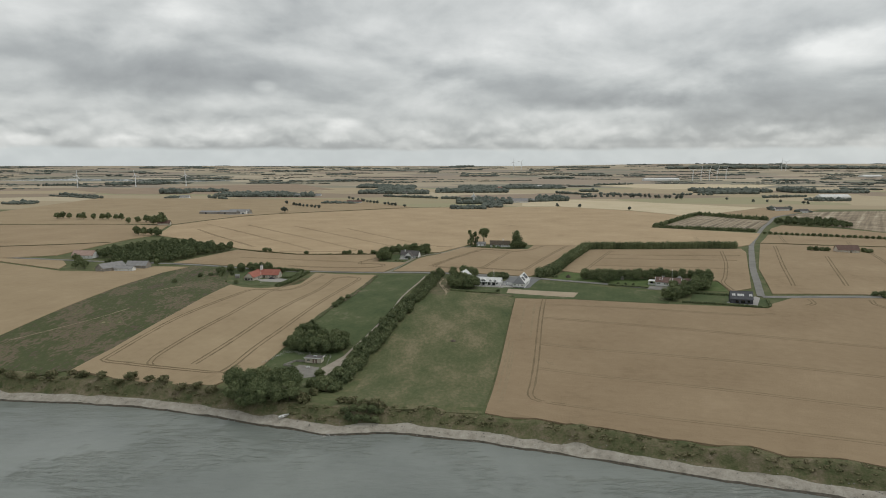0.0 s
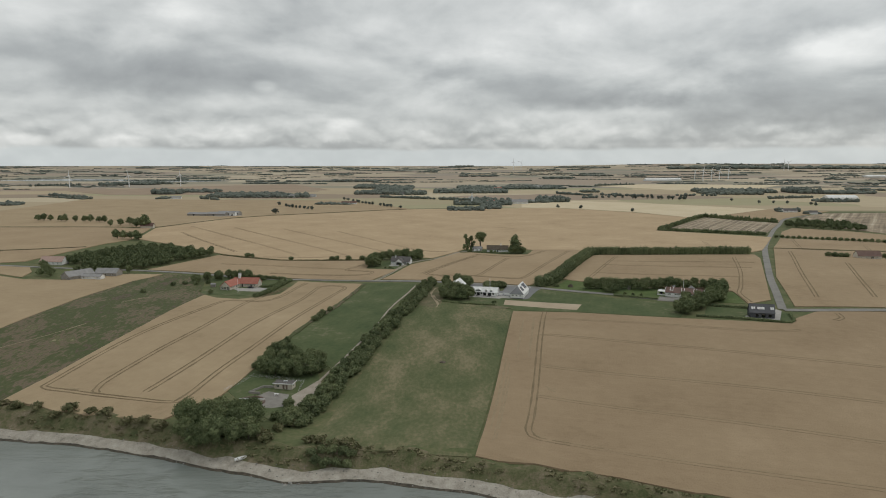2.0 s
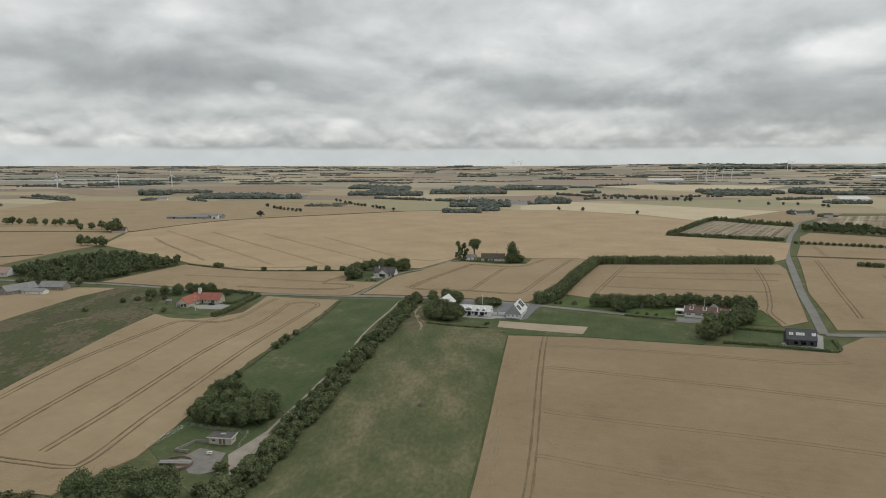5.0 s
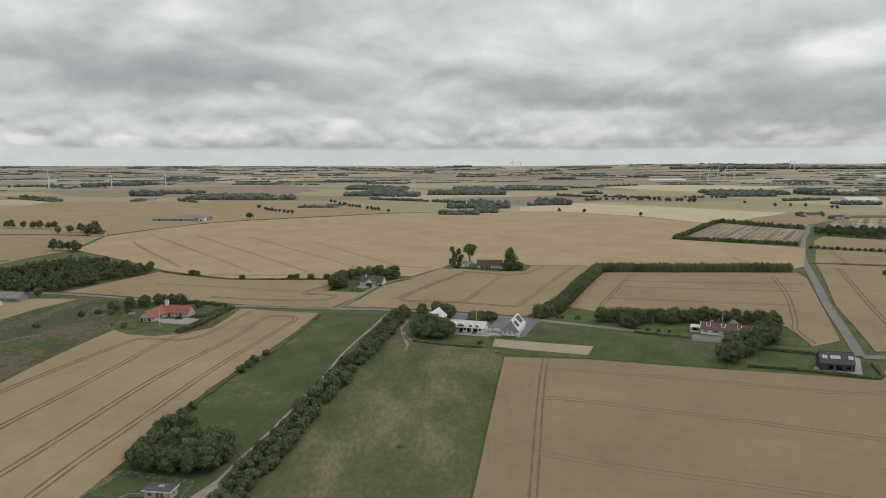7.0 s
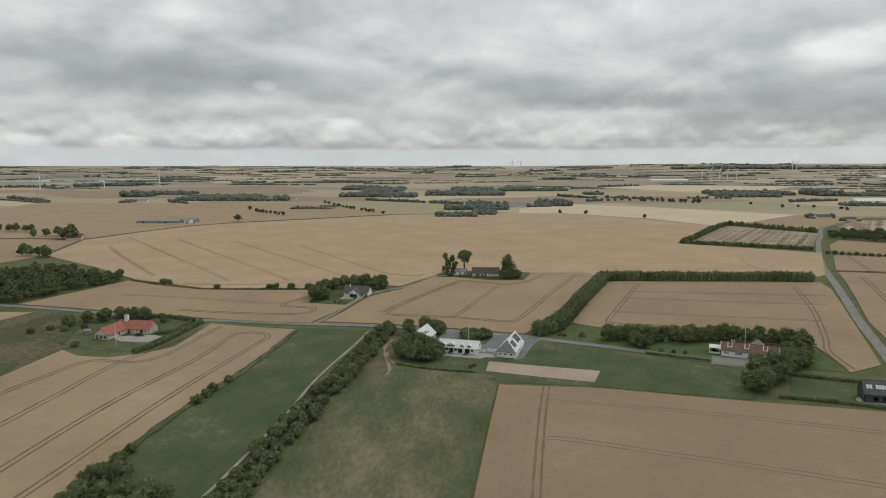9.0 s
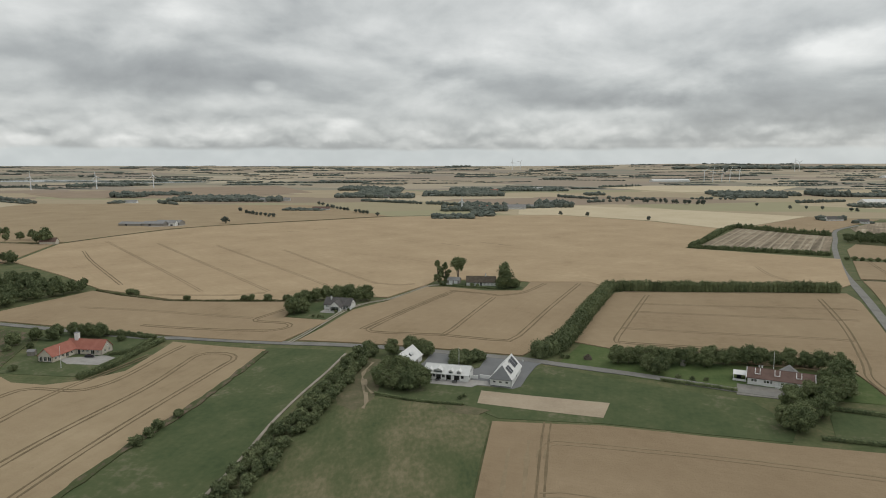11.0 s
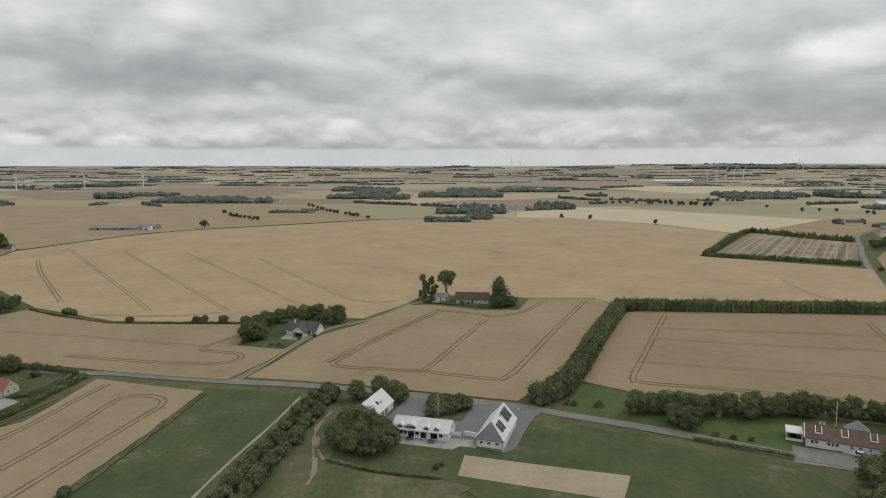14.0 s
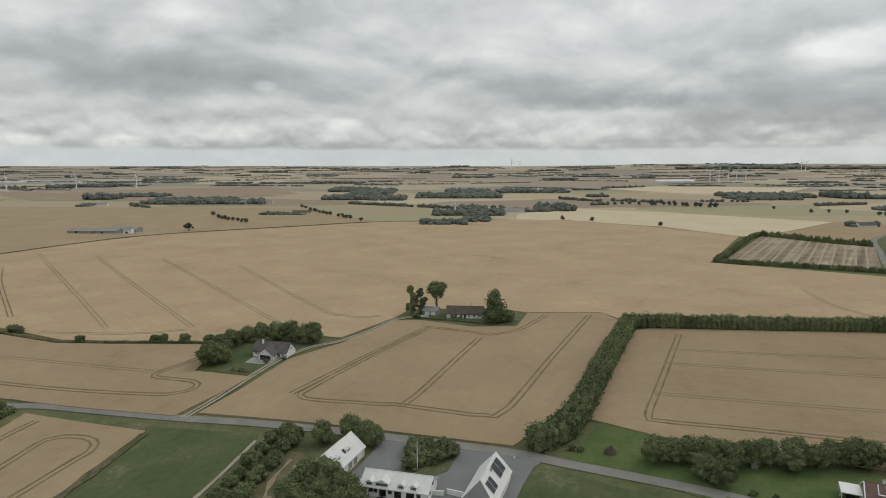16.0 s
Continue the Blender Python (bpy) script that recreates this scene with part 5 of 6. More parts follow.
def beach_stones():
    rng = np.random.default_rng(9)
    verts, faces, base = [], [], 0
    for i in range(700):
        x = rng.uniform(-230, 190)
        y = shore(x) + rng.uniform(-1.0, 8.0)
        s = rng.uniform(0.08, 0.3)
        if i < 60:
            x, y, s = -46 + rng.normal() * 2.2, 242 - i * 0.06 + rng.normal(), rng.uniform(0.3, 0.8)
        p = ICO1[0] * (1 + rng.uniform(-.25, .25, (12, 1))) * (s, s * .8, s * .6) + (x, y, Z(x, y) + 0.2)
        verts.append(p), faces.append(ICO1[1] + base)
        base += 12
    me = bpy.data.meshes.new("beach_stones")
    me.from_pydata(np.concatenate(verts).tolist(), [], np.concatenate(faces).tolist())
    me.materials.append(ROCK)
    tagged(new("beach_stones", me), "grey boulders and stones along the shingle", "stones", kind="stuff")


beach_stones()

# ---------------------------------------------------------------- buildings


def wall_panel(length, height, openings, thick=0.3):
    """An upright wall from u = 0 to length, outside at y = 0, with openings (u, z, width, height) cut through it."""
    g = Geo()
    us = sorted({0.0, length, *[o[0] for o in openings], *[o[0] + o[2] for o in openings]})
    zs = sorted({0.0, height, *[o[1] for o in openings], *[o[1] + o[3] for o in openings]})

    def hole(i, j):
        if not (0 <= i < len(us) - 1 and 0 <= j < len(zs) - 1):
            return True
        u, z = (us[i] + us[i + 1]) / 2, (zs[j] + zs[j + 1]) / 2
        return any(o[0] < u < o[0] + o[2] and o[1] < z < o[1] + o[3] for o in openings)

    for i in range(len(us) - 1):
        for j in range(len(zs) - 1):
            if hole(i, j):
                continue
            a, b, c, d = us[i], us[i + 1], zs[j], zs[j + 1]
            g.poly([(a, 0, c), (b, 0, c), (b, 0, d), (a, 0, d)])
            g.poly([(b, thick, c), (a, thick, c), (a, thick, d), (b, thick, d)])
            if hole(i - 1, j):
                g.poly([(a, thick, c), (a, 0, c), (a, 0, d), (a, thick, d)])
            if hole(i + 1, j):
                g.poly([(b, 0, c), (b, thick, c), (b, thick, d), (b, 0, d)])
            if hole(i, j - 1):
                g.poly([(a, thick, c), (b, thick, c), (b, 0, c), (a, 0, c)])
            if hole(i, j + 1):
                g.poly([(a, 0, d), (b, 0, d), (b, thick, d), (a, thick, d)])
    return g


def moved(g, m):
    g.v = [tuple(m @ Vector(p)) for p in g.v]
    return g


def window(parent, m, u, z, w, h, bars=1, frame_mat=None, cross=True, name="window"):
    """A window set back in its opening: frame with glazing bars, and a pane under it."""
    frame_mat = frame_mat or FRAME_WHITE
    g = Geo()
    b, y0, y1 = 0.08, 0.06, 0.16
    g.box(u, u + b, y0, y1, z, z + h), g.box(u + w - b, u + w, y0, y1, z, z + h)
    g.box(u + b, u + w - b, y0, y1, z, z + b), g.box(u + b, u + w - b, y0, y1, z + h - b, z + h)
    for k in range(bars):
        c = u + w * (k + 1) / (bars + 1)
        g.box(c - 0.03, c + 0.03, y0 + 0.01, y1 - 0.01, z + b, z + h - b)
    if cross:
        g.box(u + b, u + w - b, y0 + 0.015, y1 - 0.015, z + h * 0.6 - 0.025, z + h * 0.6 + 0.025)
    fr = part(name, moved(g, m), frame_mat, parent)
    p = Geo()
    p.box(u + 0.04, u + w - 0.04, 0.1, 0.115, z + 0.04, z + h - 0.04)
    pane = part("pane", moved(p, m), GLASS, fr)
    pane.visible_shadow = False
    return fr


def door(parent, m, u, z, w, h, mt):
    g = Geo()
    g.box(u + 0.03, u + w - 0.03, 0.08, 0.16, z, z + h - 0.03)
    for k in (0.12, 0.55):
        g.box(u + w * 0.18, u + w * 0.82, 0.06, 0.08, z + h * k, z + h * (k + 0.33))
    d = part("door", moved(g, m), mt, parent)
    k = Geo()
    k.box(u + w * 0.82, u + w * 0.9, 0.0, 0.06, z + 1.0, z + 1.06)
    part("door_handle", moved(k, m), METAL, d)


def slab(g, pts, t):
    """A roof plane through pts (counter-clockwise from above), t thick."""
    n = len(g.v)
    c = len(pts)
    g.v += [tuple(p) for p in pts] + [(p[0], p[1], p[2] - t) for p in pts]
    g.f += [tuple(range(n, n + c)), tuple(n + c + i for i in reversed(range(c)))]
    g.f += [(n + i, n + c + i, n + c + (i + 1) % c, n + (i + 1) % c) for i in range(c)]


def fit_openings(parent, m, items, frame_mat):
    for it in items:
        kind, u, z, w, h = it[:5]
        if kind == "w":
            window(parent, m, u, z, w, h, it[5] if len(it) > 5 else 1, frame_mat)
        elif kind == "g":
            window(parent, m, u, z, w, h, it[5] if len(it) > 5 else 1, frame_mat, False)
        else:
            door(parent, m, u, z, w, h, it[5] if len(it) > 5 else GREY_WOOD)


def cut(items):
    return [tuple(i[1:5]) for i in items]


def gable_house(name, label, L, W, eave, ridge, wall_m, roof_m, x, y, rz, front=(), back=(), left=(), right=(), over=0.35, frame_mat=None, gable_m=None, hip=0.0, hip_m=None, trim=None, lift=0.0, category="house"):
    """A house with its ridge along local x; its front looks to -y. The openings are (kind, u, z, w, h, extra)."""
    frame_mat = frame_mat or FRAME_WHITE
    ob = new(name)
    ob.matrix_world = pose(x, y, Z(x, y) + 0.1 + lift, 0, 0, rz) @ Matrix.Scale(1.04, 4)
    tagged(ob, label, category)
    a, b, th = L / 2, W / 2, 0.3
    ms = {"front": Matrix.Translation((-a, -b, 0)), "back": Matrix.Translation((a, b, 0)) @ Matrix.Rotation(math.pi, 4, "Z"),
          "right": Matrix.Translation((a, -b, 0)) @ Matrix.Rotation(math.pi / 2, 4, "Z"), "left": Matrix.Translation((-a, b, 0)) @ Matrix.Rotation(-math.pi / 2, 4, "Z")}
    for side, items in (("front", front), ("back", back)):
        low = wall_panel(L, eave + 0.3, cut(items), th)
        for i, p in enumerate(low.v):
            low.v[i] = (p[0], p[1], p[2] - 0.3 if p[2] == 0 else p[2] - 0.0)
        low.v = [(p[0], p[1], min(p[2], eave + 0.05 if p[1] == 0 else eave + 0.2)) for p in low.v]
        part("wall", moved(low, ms[side]), wall_m, ob)
        fit_openings(ob, ms[side], items, frame_mat)
    for side, items in (("left", left), ("right", right)):
        g = wall_panel(W, eave, cut([i for i in items if i[2] + i[4] < eave]), th)
        if not (hip and side == "left"):
            top = ridge - 0.1
            g.v += [(0, 0, eave), (W, 0, eave), (b, 0, top), (0, th, eave), (W, th, eave), (b, th, top)]
            n = len(g.v) - 6
            g.f += [(n, n + 1, n + 2), (n + 5, n + 4, n + 3), (n, n + 2, n + 5, n + 3), (n + 1, n + 4, n + 5, n + 2)]
        part("wall", moved(g, ms[side]), gable_m or wall_m, ob)
        for it in items:
            if it[2] + it[4] < eave:
                fit_openings(ob, ms[side], [it], frame_mat)
            else:                      # a window of the gable, in its own raised casing
                fit_openings(ob, ms[side] @ Matrix.Translation((0, -0.19, 0)), [it], frame_mat)
                # dark sheet added behind the glass, its colour standing in for the unlit room
                back_g = Geo()
                back_g.box(it[1], it[1] + it[3], -0.05, -0.01, it[2], it[2] + it[4])
                part("window_panel", moved(back_g, ms[side]), FRAME_DARK, ob)
    drop = (ridge - eave) / b * over
    t = 0.22
    hx = -a - over if not hip else -a + hip
    for s in (-1, 1):
        g = Geo()
        pts = [(-a - over, s * (b + over), eave - drop + t), (a + over, s * (b + over), eave - drop + t), (a + over, 0, ridge + t), (hx, 0, ridge + t)]
        slab(g, pts if s < 0 else pts[::-1], t)
        part("roof", g, roof_m, ob)
    if hip:
        g = Geo()
        slab(g, [(-a - over - 0.02, b + over, eave - drop + t + 0.01), (-a - over - 0.02, -b - over, eave - drop + t + 0.01), (hx, 0, ridge + t + 0.01)], t)
        part("hip", g, hip_m or roof_m, ob)
    cap = Geo()
    cap.tube((hx, 0, ridge + t), (a + over, 0, ridge + t), 0.12, 0.12, 6)
    part("ridge", cap, roof_m, ob)
    if trim:
        for ex in (-a - over - 0.06, a + over + 0.06):
            for s in (-1, 1):
                g = Geo()
                slab(g, [(ex - 0.12, s * (b + over), eave - drop + t + 0.06), (ex + 0.12, s * (b + over), eave - drop + t + 0.06), (ex + 0.12, 0, ridge + t + 0.06), (ex - 0.12, 0, ridge + t + 0.06)][::-s], 0.3)
                part("bargeboard", g, trim, ob)
    return ob


def on_roof(W, eave, ridge, u, s, side=-1):
    """A point of a roof slope: u along the ridge, s from ridge (0) to eave (1); and the slope's angle."""
    b = W / 2
    return Vector((u, side * b * s, ridge + 0.22 - (ridge - eave) * s)), math.atan2(ridge - eave, b)


def roof_piece(name, ob, W, eave, ridge, u, s, w, h, thick, mt, side=-1, label="", raise_by=0.02):
    """A flat piece lying on the roof: skylight or solar panel, w along the ridge, h down the slope."""
    p, ang = on_roof(W, eave, ridge, u, s, side)
    g = Geo()
    g.box(-w / 2, w / 2, -h / 2, h / 2, raise_by, raise_by + thick)
    m = Matrix.Translation(p) @ Matrix.Rotation(-side * ang, 4, "X")
    return part(name, moved(g, m), mt, ob, label)


def skylight(ob, W, eave, ridge, u, s, w=0.9, h=1.3, side=-1, rim=0.12, mt=None):
    f = roof_piece("skylight", ob, W, eave, ridge, u, s, w + 2 * rim, h + 2 * rim, 0.1, mt or FRAME_WHITE, side)
    roof_piece("pane", f, W, eave, ridge, u, s, w, h, 0.03, SOLAR, side, raise_by=0.125)


def chimney(ob, x, y, z0, z1, w=0.7, d=0.55, mt=None):
    g = Geo()
    g.box(x - w / 2, x + w / 2, y - d / 2, y + d / 2, z0, z1)
    c = part("chimney", g, mt or WHITE, ob)
    g = Geo()
    g.box(x - w / 2 - 0.07, x + w / 2 + 0.07, y - d / 2 - 0.07, y + d / 2 + 0.07, z1 + 0.003, z1 + 0.15)
    part("cap", g, GREY_PANEL, c)


def dormer(ob, W, eave, ridge, u, z0, w, h, peak, mt, roof_m, bars=1, reach=0.15, frame_mat=None):
    """A gabled dormer on the front slope with its window."""
    b = W / 2
    yf = -b - reach + 0.35
    zt = z0 + h
    yb = -b * (ridge - zt - peak) / (ridge - eave) + 0.25
    m = Matrix.Translation((u - w / 2, yf, z0))
    g = wall_panel(w, h, [(0.16, 0.15, w - 0.32, h - 0.3)], 0.12)
    g.v += [(0, 0, h), (w, 0, h), (w / 2, 0, h + peak), (0, 0.12, h), (w, 0.12, h), (w / 2, 0.12, h + peak)]
    n = len(g.v) - 6
    g.f += [(n, n + 1, n + 2), (n + 5, n + 4, n + 3), (n, n + 2, n + 5, n + 3), (n + 1, n + 4, n + 5, n + 2)]
    d = part("dormer", moved(g, m), mt, ob)
    for e in (u - w / 2, u + w / 2 - 0.12):
        c = Geo()
        c.box(e, e + 0.12, yf + 0.122, yb, z0 - 0.4, zt)
        part("cheek", c, mt, d)
    for s in (-1, 1):
        r = Geo()
        pts = [(u + s * (w / 2 + 0.2), yf - 0.2, zt - 0.2 * peak / (w / 2) + 0.1), (u + s * (w / 2 + 0.2), yb + 0.6, zt - 0.2 * peak / (w / 2) + 0.1), (u, yb + 1.2, zt + peak + 0.1), (u, yf - 0.2, zt + peak + 0.1)]
        slab(r, pts if s > 0 else pts[::-1], 0.1)
        part("dormer_roof", r, roof_m, d)
    g = Geo()
    wf, hf = w - 0.32, h - 0.3
    x0, zz = u - wf / 2, z0 + 0.15
    bb = 0.07
    g.box(x0, x0 + bb, yf + 0.02, yf + 0.1, zz, zz + hf), g.box(x0 + wf - bb, x0 + wf, yf + 0.02, yf + 0.1, zz, zz + hf)
    g.box(x0, x0 + wf, yf + 0.021, yf + 0.099, zz, zz + bb), g.box(x0, x0 + wf, yf + 0.021, yf + 0.099, zz + hf - bb, zz + hf)
    for k in range(bars):
        c = x0 + wf * (k + 1) / (bars + 1)
        g.box(c - 0.035, c + 0.035, yf + 0.03, yf + 0.09, zz, zz + hf)
    g.box(x0, x0 + wf, yf + 0.032, yf + 0.088, zz + hf * 0.55, zz + hf * 0.55 + 0.06)
    part("window", g, frame_mat or FRAME_WHITE, d)
    p = Geo()
    p.box(x0 + 0.03, x0 + wf - 0.03, yf + 0.05, yf + 0.062, zz + 0.03, zz + hf - 0.03)
    part("pane", p, GLASS, d).visible_shadow = False


def garden_wall(label, x0, y0, x1, y1, h, mt, th=0.3):
    ob = new("garden_wall")
    L = math.hypot(x1 - x0, y1 - y0)
    ob.matrix_world = pose(x0, y0, Z(x0, y0), 0, 0, math.degrees(math.atan2(y1 - y0, x1 - x0)))
    g = Geo()
    g.box(0, L, -th / 2, th / 2, -0.3, h)
    part("wall", g, mt, ob)
    c = Geo()
    c.box(-0.04, L + 0.04, -th / 2 - 0.05, th / 2 + 0.05, h + 0.003, h + 0.09)
    part("coping", c, mt, ob)
    return tagged(ob, label, "wall")


def flagpole(label, x, y, h):
    ob = new("flagpole")
    ob.matrix_world = pose(x, y, Z(x, y))
    g = Geo()
    g.tube((0, 0, -0.3), (0, 0, h), 0.14, 0.07, 10)
    part("pole", g, FRAME_WHITE, ob)
    g = Geo()
    g.box(-0.3, 0.3, -0.3, 0.3, -0.2, 0.28)
    part("footing", g, PAVING, ob)
    g = Geo()
    g.tube((0, 0, h + 0.003), (0, 0, h + 0.22), 0.12, 0.04, 8)
    part("knob", g, FRAME_WHITE, ob)
    return tagged(ob, label, "flagpole")


def car(label, x, y, rz, mt):
    ob = new("car")
    ob.matrix_world = pose(x, y, Z(x, y) + 0.3, 0, 0, rz)
    g = Geo()
    g.hexa([(-2.15, -0.85, 0.25), (2.15, -0.85, 0.25), (2.15, 0.85, 0.25), (-2.15, 0.85, 0.25), (-2.2, -0.88, 0.85), (2.0, -0.86, 0.78), (2.0, 0.86, 0.78), (-2.2, 0.88, 0.85)])
    body = part("body", g, mt, ob)
    g = Geo()
    g.hexa([(-1.9, -0.8, 0.853), (0.95, -0.8, 0.82), (0.95, 0.8, 0.82), (-1.9, 0.8, 0.853), (-1.45, -0.66, 1.38), (0.25, -0.66, 1.4), (0.25, 0.66, 1.4), (-1.45, 0.66, 1.38)])
    part("cabin_glass", g, SOLAR, body)
    g = Geo()
    g.hexa([(-1.5, -0.68, 1.383), (0.3, -0.68, 1.403), (0.3, 0.68, 1.403), (-1.5, 0.68, 1.383), (-1.35, -0.6, 1.46), (0.15, -0.6, 1.47), (0.15, 0.6, 1.47), (-1.35, 0.6, 1.46)])
    part("roof", g, mt, body)
    for sx in (-1.35, 1.35):
        for sy in (-1, 1):
            w = Geo()
            w.tube((sx, sy * 0.7, 0.2), (sx, sy * 0.9, 0.2), 0.33, 0.33, 14)
            wh = part("wheel", w, RUBBER, ob)
            r = Geo()
            r.tube((sx, sy * 0.9, 0.2), (sx, sy * 0.915, 0.2), 0.2, 0.2, 10)
            part("rim", r, METAL, wh)
    for sy in (-0.6, 0.6):
        h = Geo()
        h.box(2.06, 2.12, sy - 0.2, sy + 0.2, 0.58, 0.72)
        part("headlight", h, FRAME_WHITE, body)
    return tagged(ob, label, "car")


def wind_turbine(x, y, hub, turn, label, rz=-8):
    ob = new("wind_turbine")
    ob.matrix_world = pose(x, y, Z(x, y), 0, 0, rz)
    g = Geo()
    g.tube((0, 0, -1), (0, 0, hub - 1.2), 1.9, 1.1, 16)
    part("tower", g, TURBINE, ob)
    g = Geo()
    g.hexa([(-1.3, -2.6, hub - 1.3), (1.3, -2.6, hub - 1.3), (1.1, 4.0, hub - 1.0), (-1.1, 4.0, hub - 1.0), (-1.2, -2.6, hub + 1.3), (1.2, -2.6, hub + 1.3), (1.0, 4.0, hub + 1.1), (-1.0, 4.0, hub + 1.1)])
    part("nacelle", g, TURBINE, ob)
    g = Geo()
    g.tube((0, -2.61, hub), (0, -4.6, hub), 1.2, 0.4, 14)
    rotor = part("rotor_hub", g, TURBINE, ob)
    for k in range(3):
        w = radians(turn + 120 * k)
        c, s = math.cos(w), math.sin(w)
        g = Geo()
        tip = hub * 0.46
        pts = []
        for r, ww, th in ((0.8, 0.75, 0.4), (tip * 0.25, 1.2, 0.25), (tip, 0.35, 0.08)):
            pts.append([(c * r - s * e * ww, -3.4 + q * th, hub + s * r + c * e * ww) for e, q in ((-1, -1), (1, -1), (1, 1), (-1, 1))])
        g.hexa(pts[0] + pts[1]), g.hexa(pts[1] + pts[2])
        part("blade", g, TURBINE, rotor)
    return tagged(ob, label, "wind turbine", "wind turbines")


# ---- the white farm
WIN = lambda u, z=0.9, w=1.1, h=1.15, n=1: ("w", u, z, w, h, n)
HL, HW, HE, HR = 18.2, 9.0, 2.35, 4.75
house = gable_house("farmhouse", "long white farmhouse with white roof and four dormers", HL, HW, HE, HR, WHITE, WHITE_ROOF, 34, 479.8, -15.0,
                    front=[WIN(0.7), WIN(2.3), WIN(3.6), ("g", 5.1, 0.15, 1.9, 2.05, 2), WIN(7.5), ("g", 9.2, 0.1, 1.9, 2.1, 2), ("g", 12.4, 0.1, 2.2, 2.1, 3), WIN(15.2)],
                    back=[WIN(2, 0.9), WIN(6, 0.9), WIN(11, 0.9)], right=[WIN(1.6, 0.9), WIN(4.1, 2.7, 0.8, 1.0)], left=[WIN(3, 0.9)], frame_mat=FRAME_DARK)
for u, w, h, pk, n in ((-6.7, 1.7, 1.3, 0.6, 1), (-3.3, 3.5, 1.35, 0.85, 3), (1.9, 1.7, 1.3, 0.6, 1), (5.2, 1.7, 1.3, 0.6, 1)):
    dormer(house, HW, HE, HR, u, HE - 0.1, w, h, pk, WHITE, WHITE_ROOF, n, frame_mat=FRAME_DARK)
for u in (-6.5, -3.0, 0.6):
    g = Geo()
    g.tube((u, -HW / 2 - 1.1, -0.2), (u, -HW / 2 - 1.1, HE - 0.3), 0.08, 0.08, 8)
    part("porch_post", g, FRAME_DARK, house)

BL, BW, BE, BR = 15.4, 8.8, 2.9, 6.6
barn = gable_house("white_barn", "white barn with steep white roof and pale doors", BL, BW, BE, BR, WHITE, WHITE_ROOF, 15.3, 493.6, 71.5,
                   front=[("d", 1.2, 0.05, 1.1, 2.1, GREY_WOOD), ("d", 5.0, 0.05, 2.4, 2.3, GREY_WOOD), ("d", 8.2, 0.05, 2.4, 2.3, GREY_WOOD), ("d", 11.6, 0.05, 2.6, 2.3, FRAME_WHITE)],
                   left=[WIN(1.8, 0.9), WIN(6.0, 0.9), WIN(3.9, 3.5, 1.3, 1.3)], right=[WIN(3, 0.9)], frame_mat=FRAME_DARK)
for u in (-5.2, 0.6):
    dormer(barn, BW, BE, BR, u, 3.9, 1.4, 1.2, 0.4, WHITE, WHITE_ROOF, 1, reach=-1.1, frame_mat=FRAME_DARK)
roof_piece("roof_window", barn, BW, BE, BR, -1.2, 0.52, 1.0, 1.4, 0.1, SOLAR)

WL, WW, WE, WR = 19.0, 8.5, 2.75, 7.3
wing = gable_house("white_wing", "white barn wing with grey hipped end and solar panels", WL, WW, WE, WR, WHITE, WHITE_ROOF, 57.8, 477.4, 72.0, hip=2.3, hip_m=GREY_PANEL,
                   left=[("w", 1.2, 1.2, 1.0, 0.6, 0), ("w", 3.6, 1.2, 1.0, 0.6, 0), ("w", 6.1, 1.2, 1.0, 0.6, 0)], front=[("d", 5.5, 0.05, 1.1, 2.1, FRAME_WHITE), WIN(9, 1.0)],
                   back=[WIN(3, 1.0), WIN(9, 1.0)], right=[("d", 3.2, 0.05, 2.2, 2.2, GREY_WOOD)], frame_mat=FRAME_DARK)
for u, s, w, h in ((-3.1, 0.52, 2.1, 3.3), (-5.6, 0.52, 2.1, 3.3), (6.2, 0.42, 2.9, 3.9), (2.9, 0.42, 2.9, 3.9)):
    fr = roof_piece("solar_panel", wing, WW, WE, WR, u, s, w, h, 0.08, METAL, label="black solar panel in a thin metal frame", raise_by=0.06)
    roof_piece("cells", fr, WW, WE, WR, u, s, w - 0.08, h - 0.08, 0.02, SOLAR, raise_by=0.143)
chimney(wing, 0.4, -1.0, 5.4, 7.0, 0.4, 0.4, METAL)
garden_wall("low white wall joining the farm buildings", 43.1, 477.1, 46.1, 476.7, 1.5, WHITE)
garden_wall("low white wall with a gateway gap", 47, 477.7, 52, 475.5, 1.6, WHITE)
garden_wall("low white wall beside the barn", 17.8, 485.8, 24.8, 481.7, 1.4, WHITE)
flagpole("white flagpole in the farmyard bed", 38.5, 490, 9.0)
post = new("letter_box")
post.matrix_world = pose(67.3, 497.2, Z(67.3, 497.2))
g = Geo()
g.box(-0.3, 0.3, -0.3, 0.3, -0.2, 1.3)
part("pillar", g, WHITE, post)
g = Geo()
g.box(-0.38, 0.38, -0.38, 0.38, 1.303, 1.45)
part("cap", g, GREY_PANEL, post)
tagged(post, "white pillar letter box by the farm entrance", "letter box")


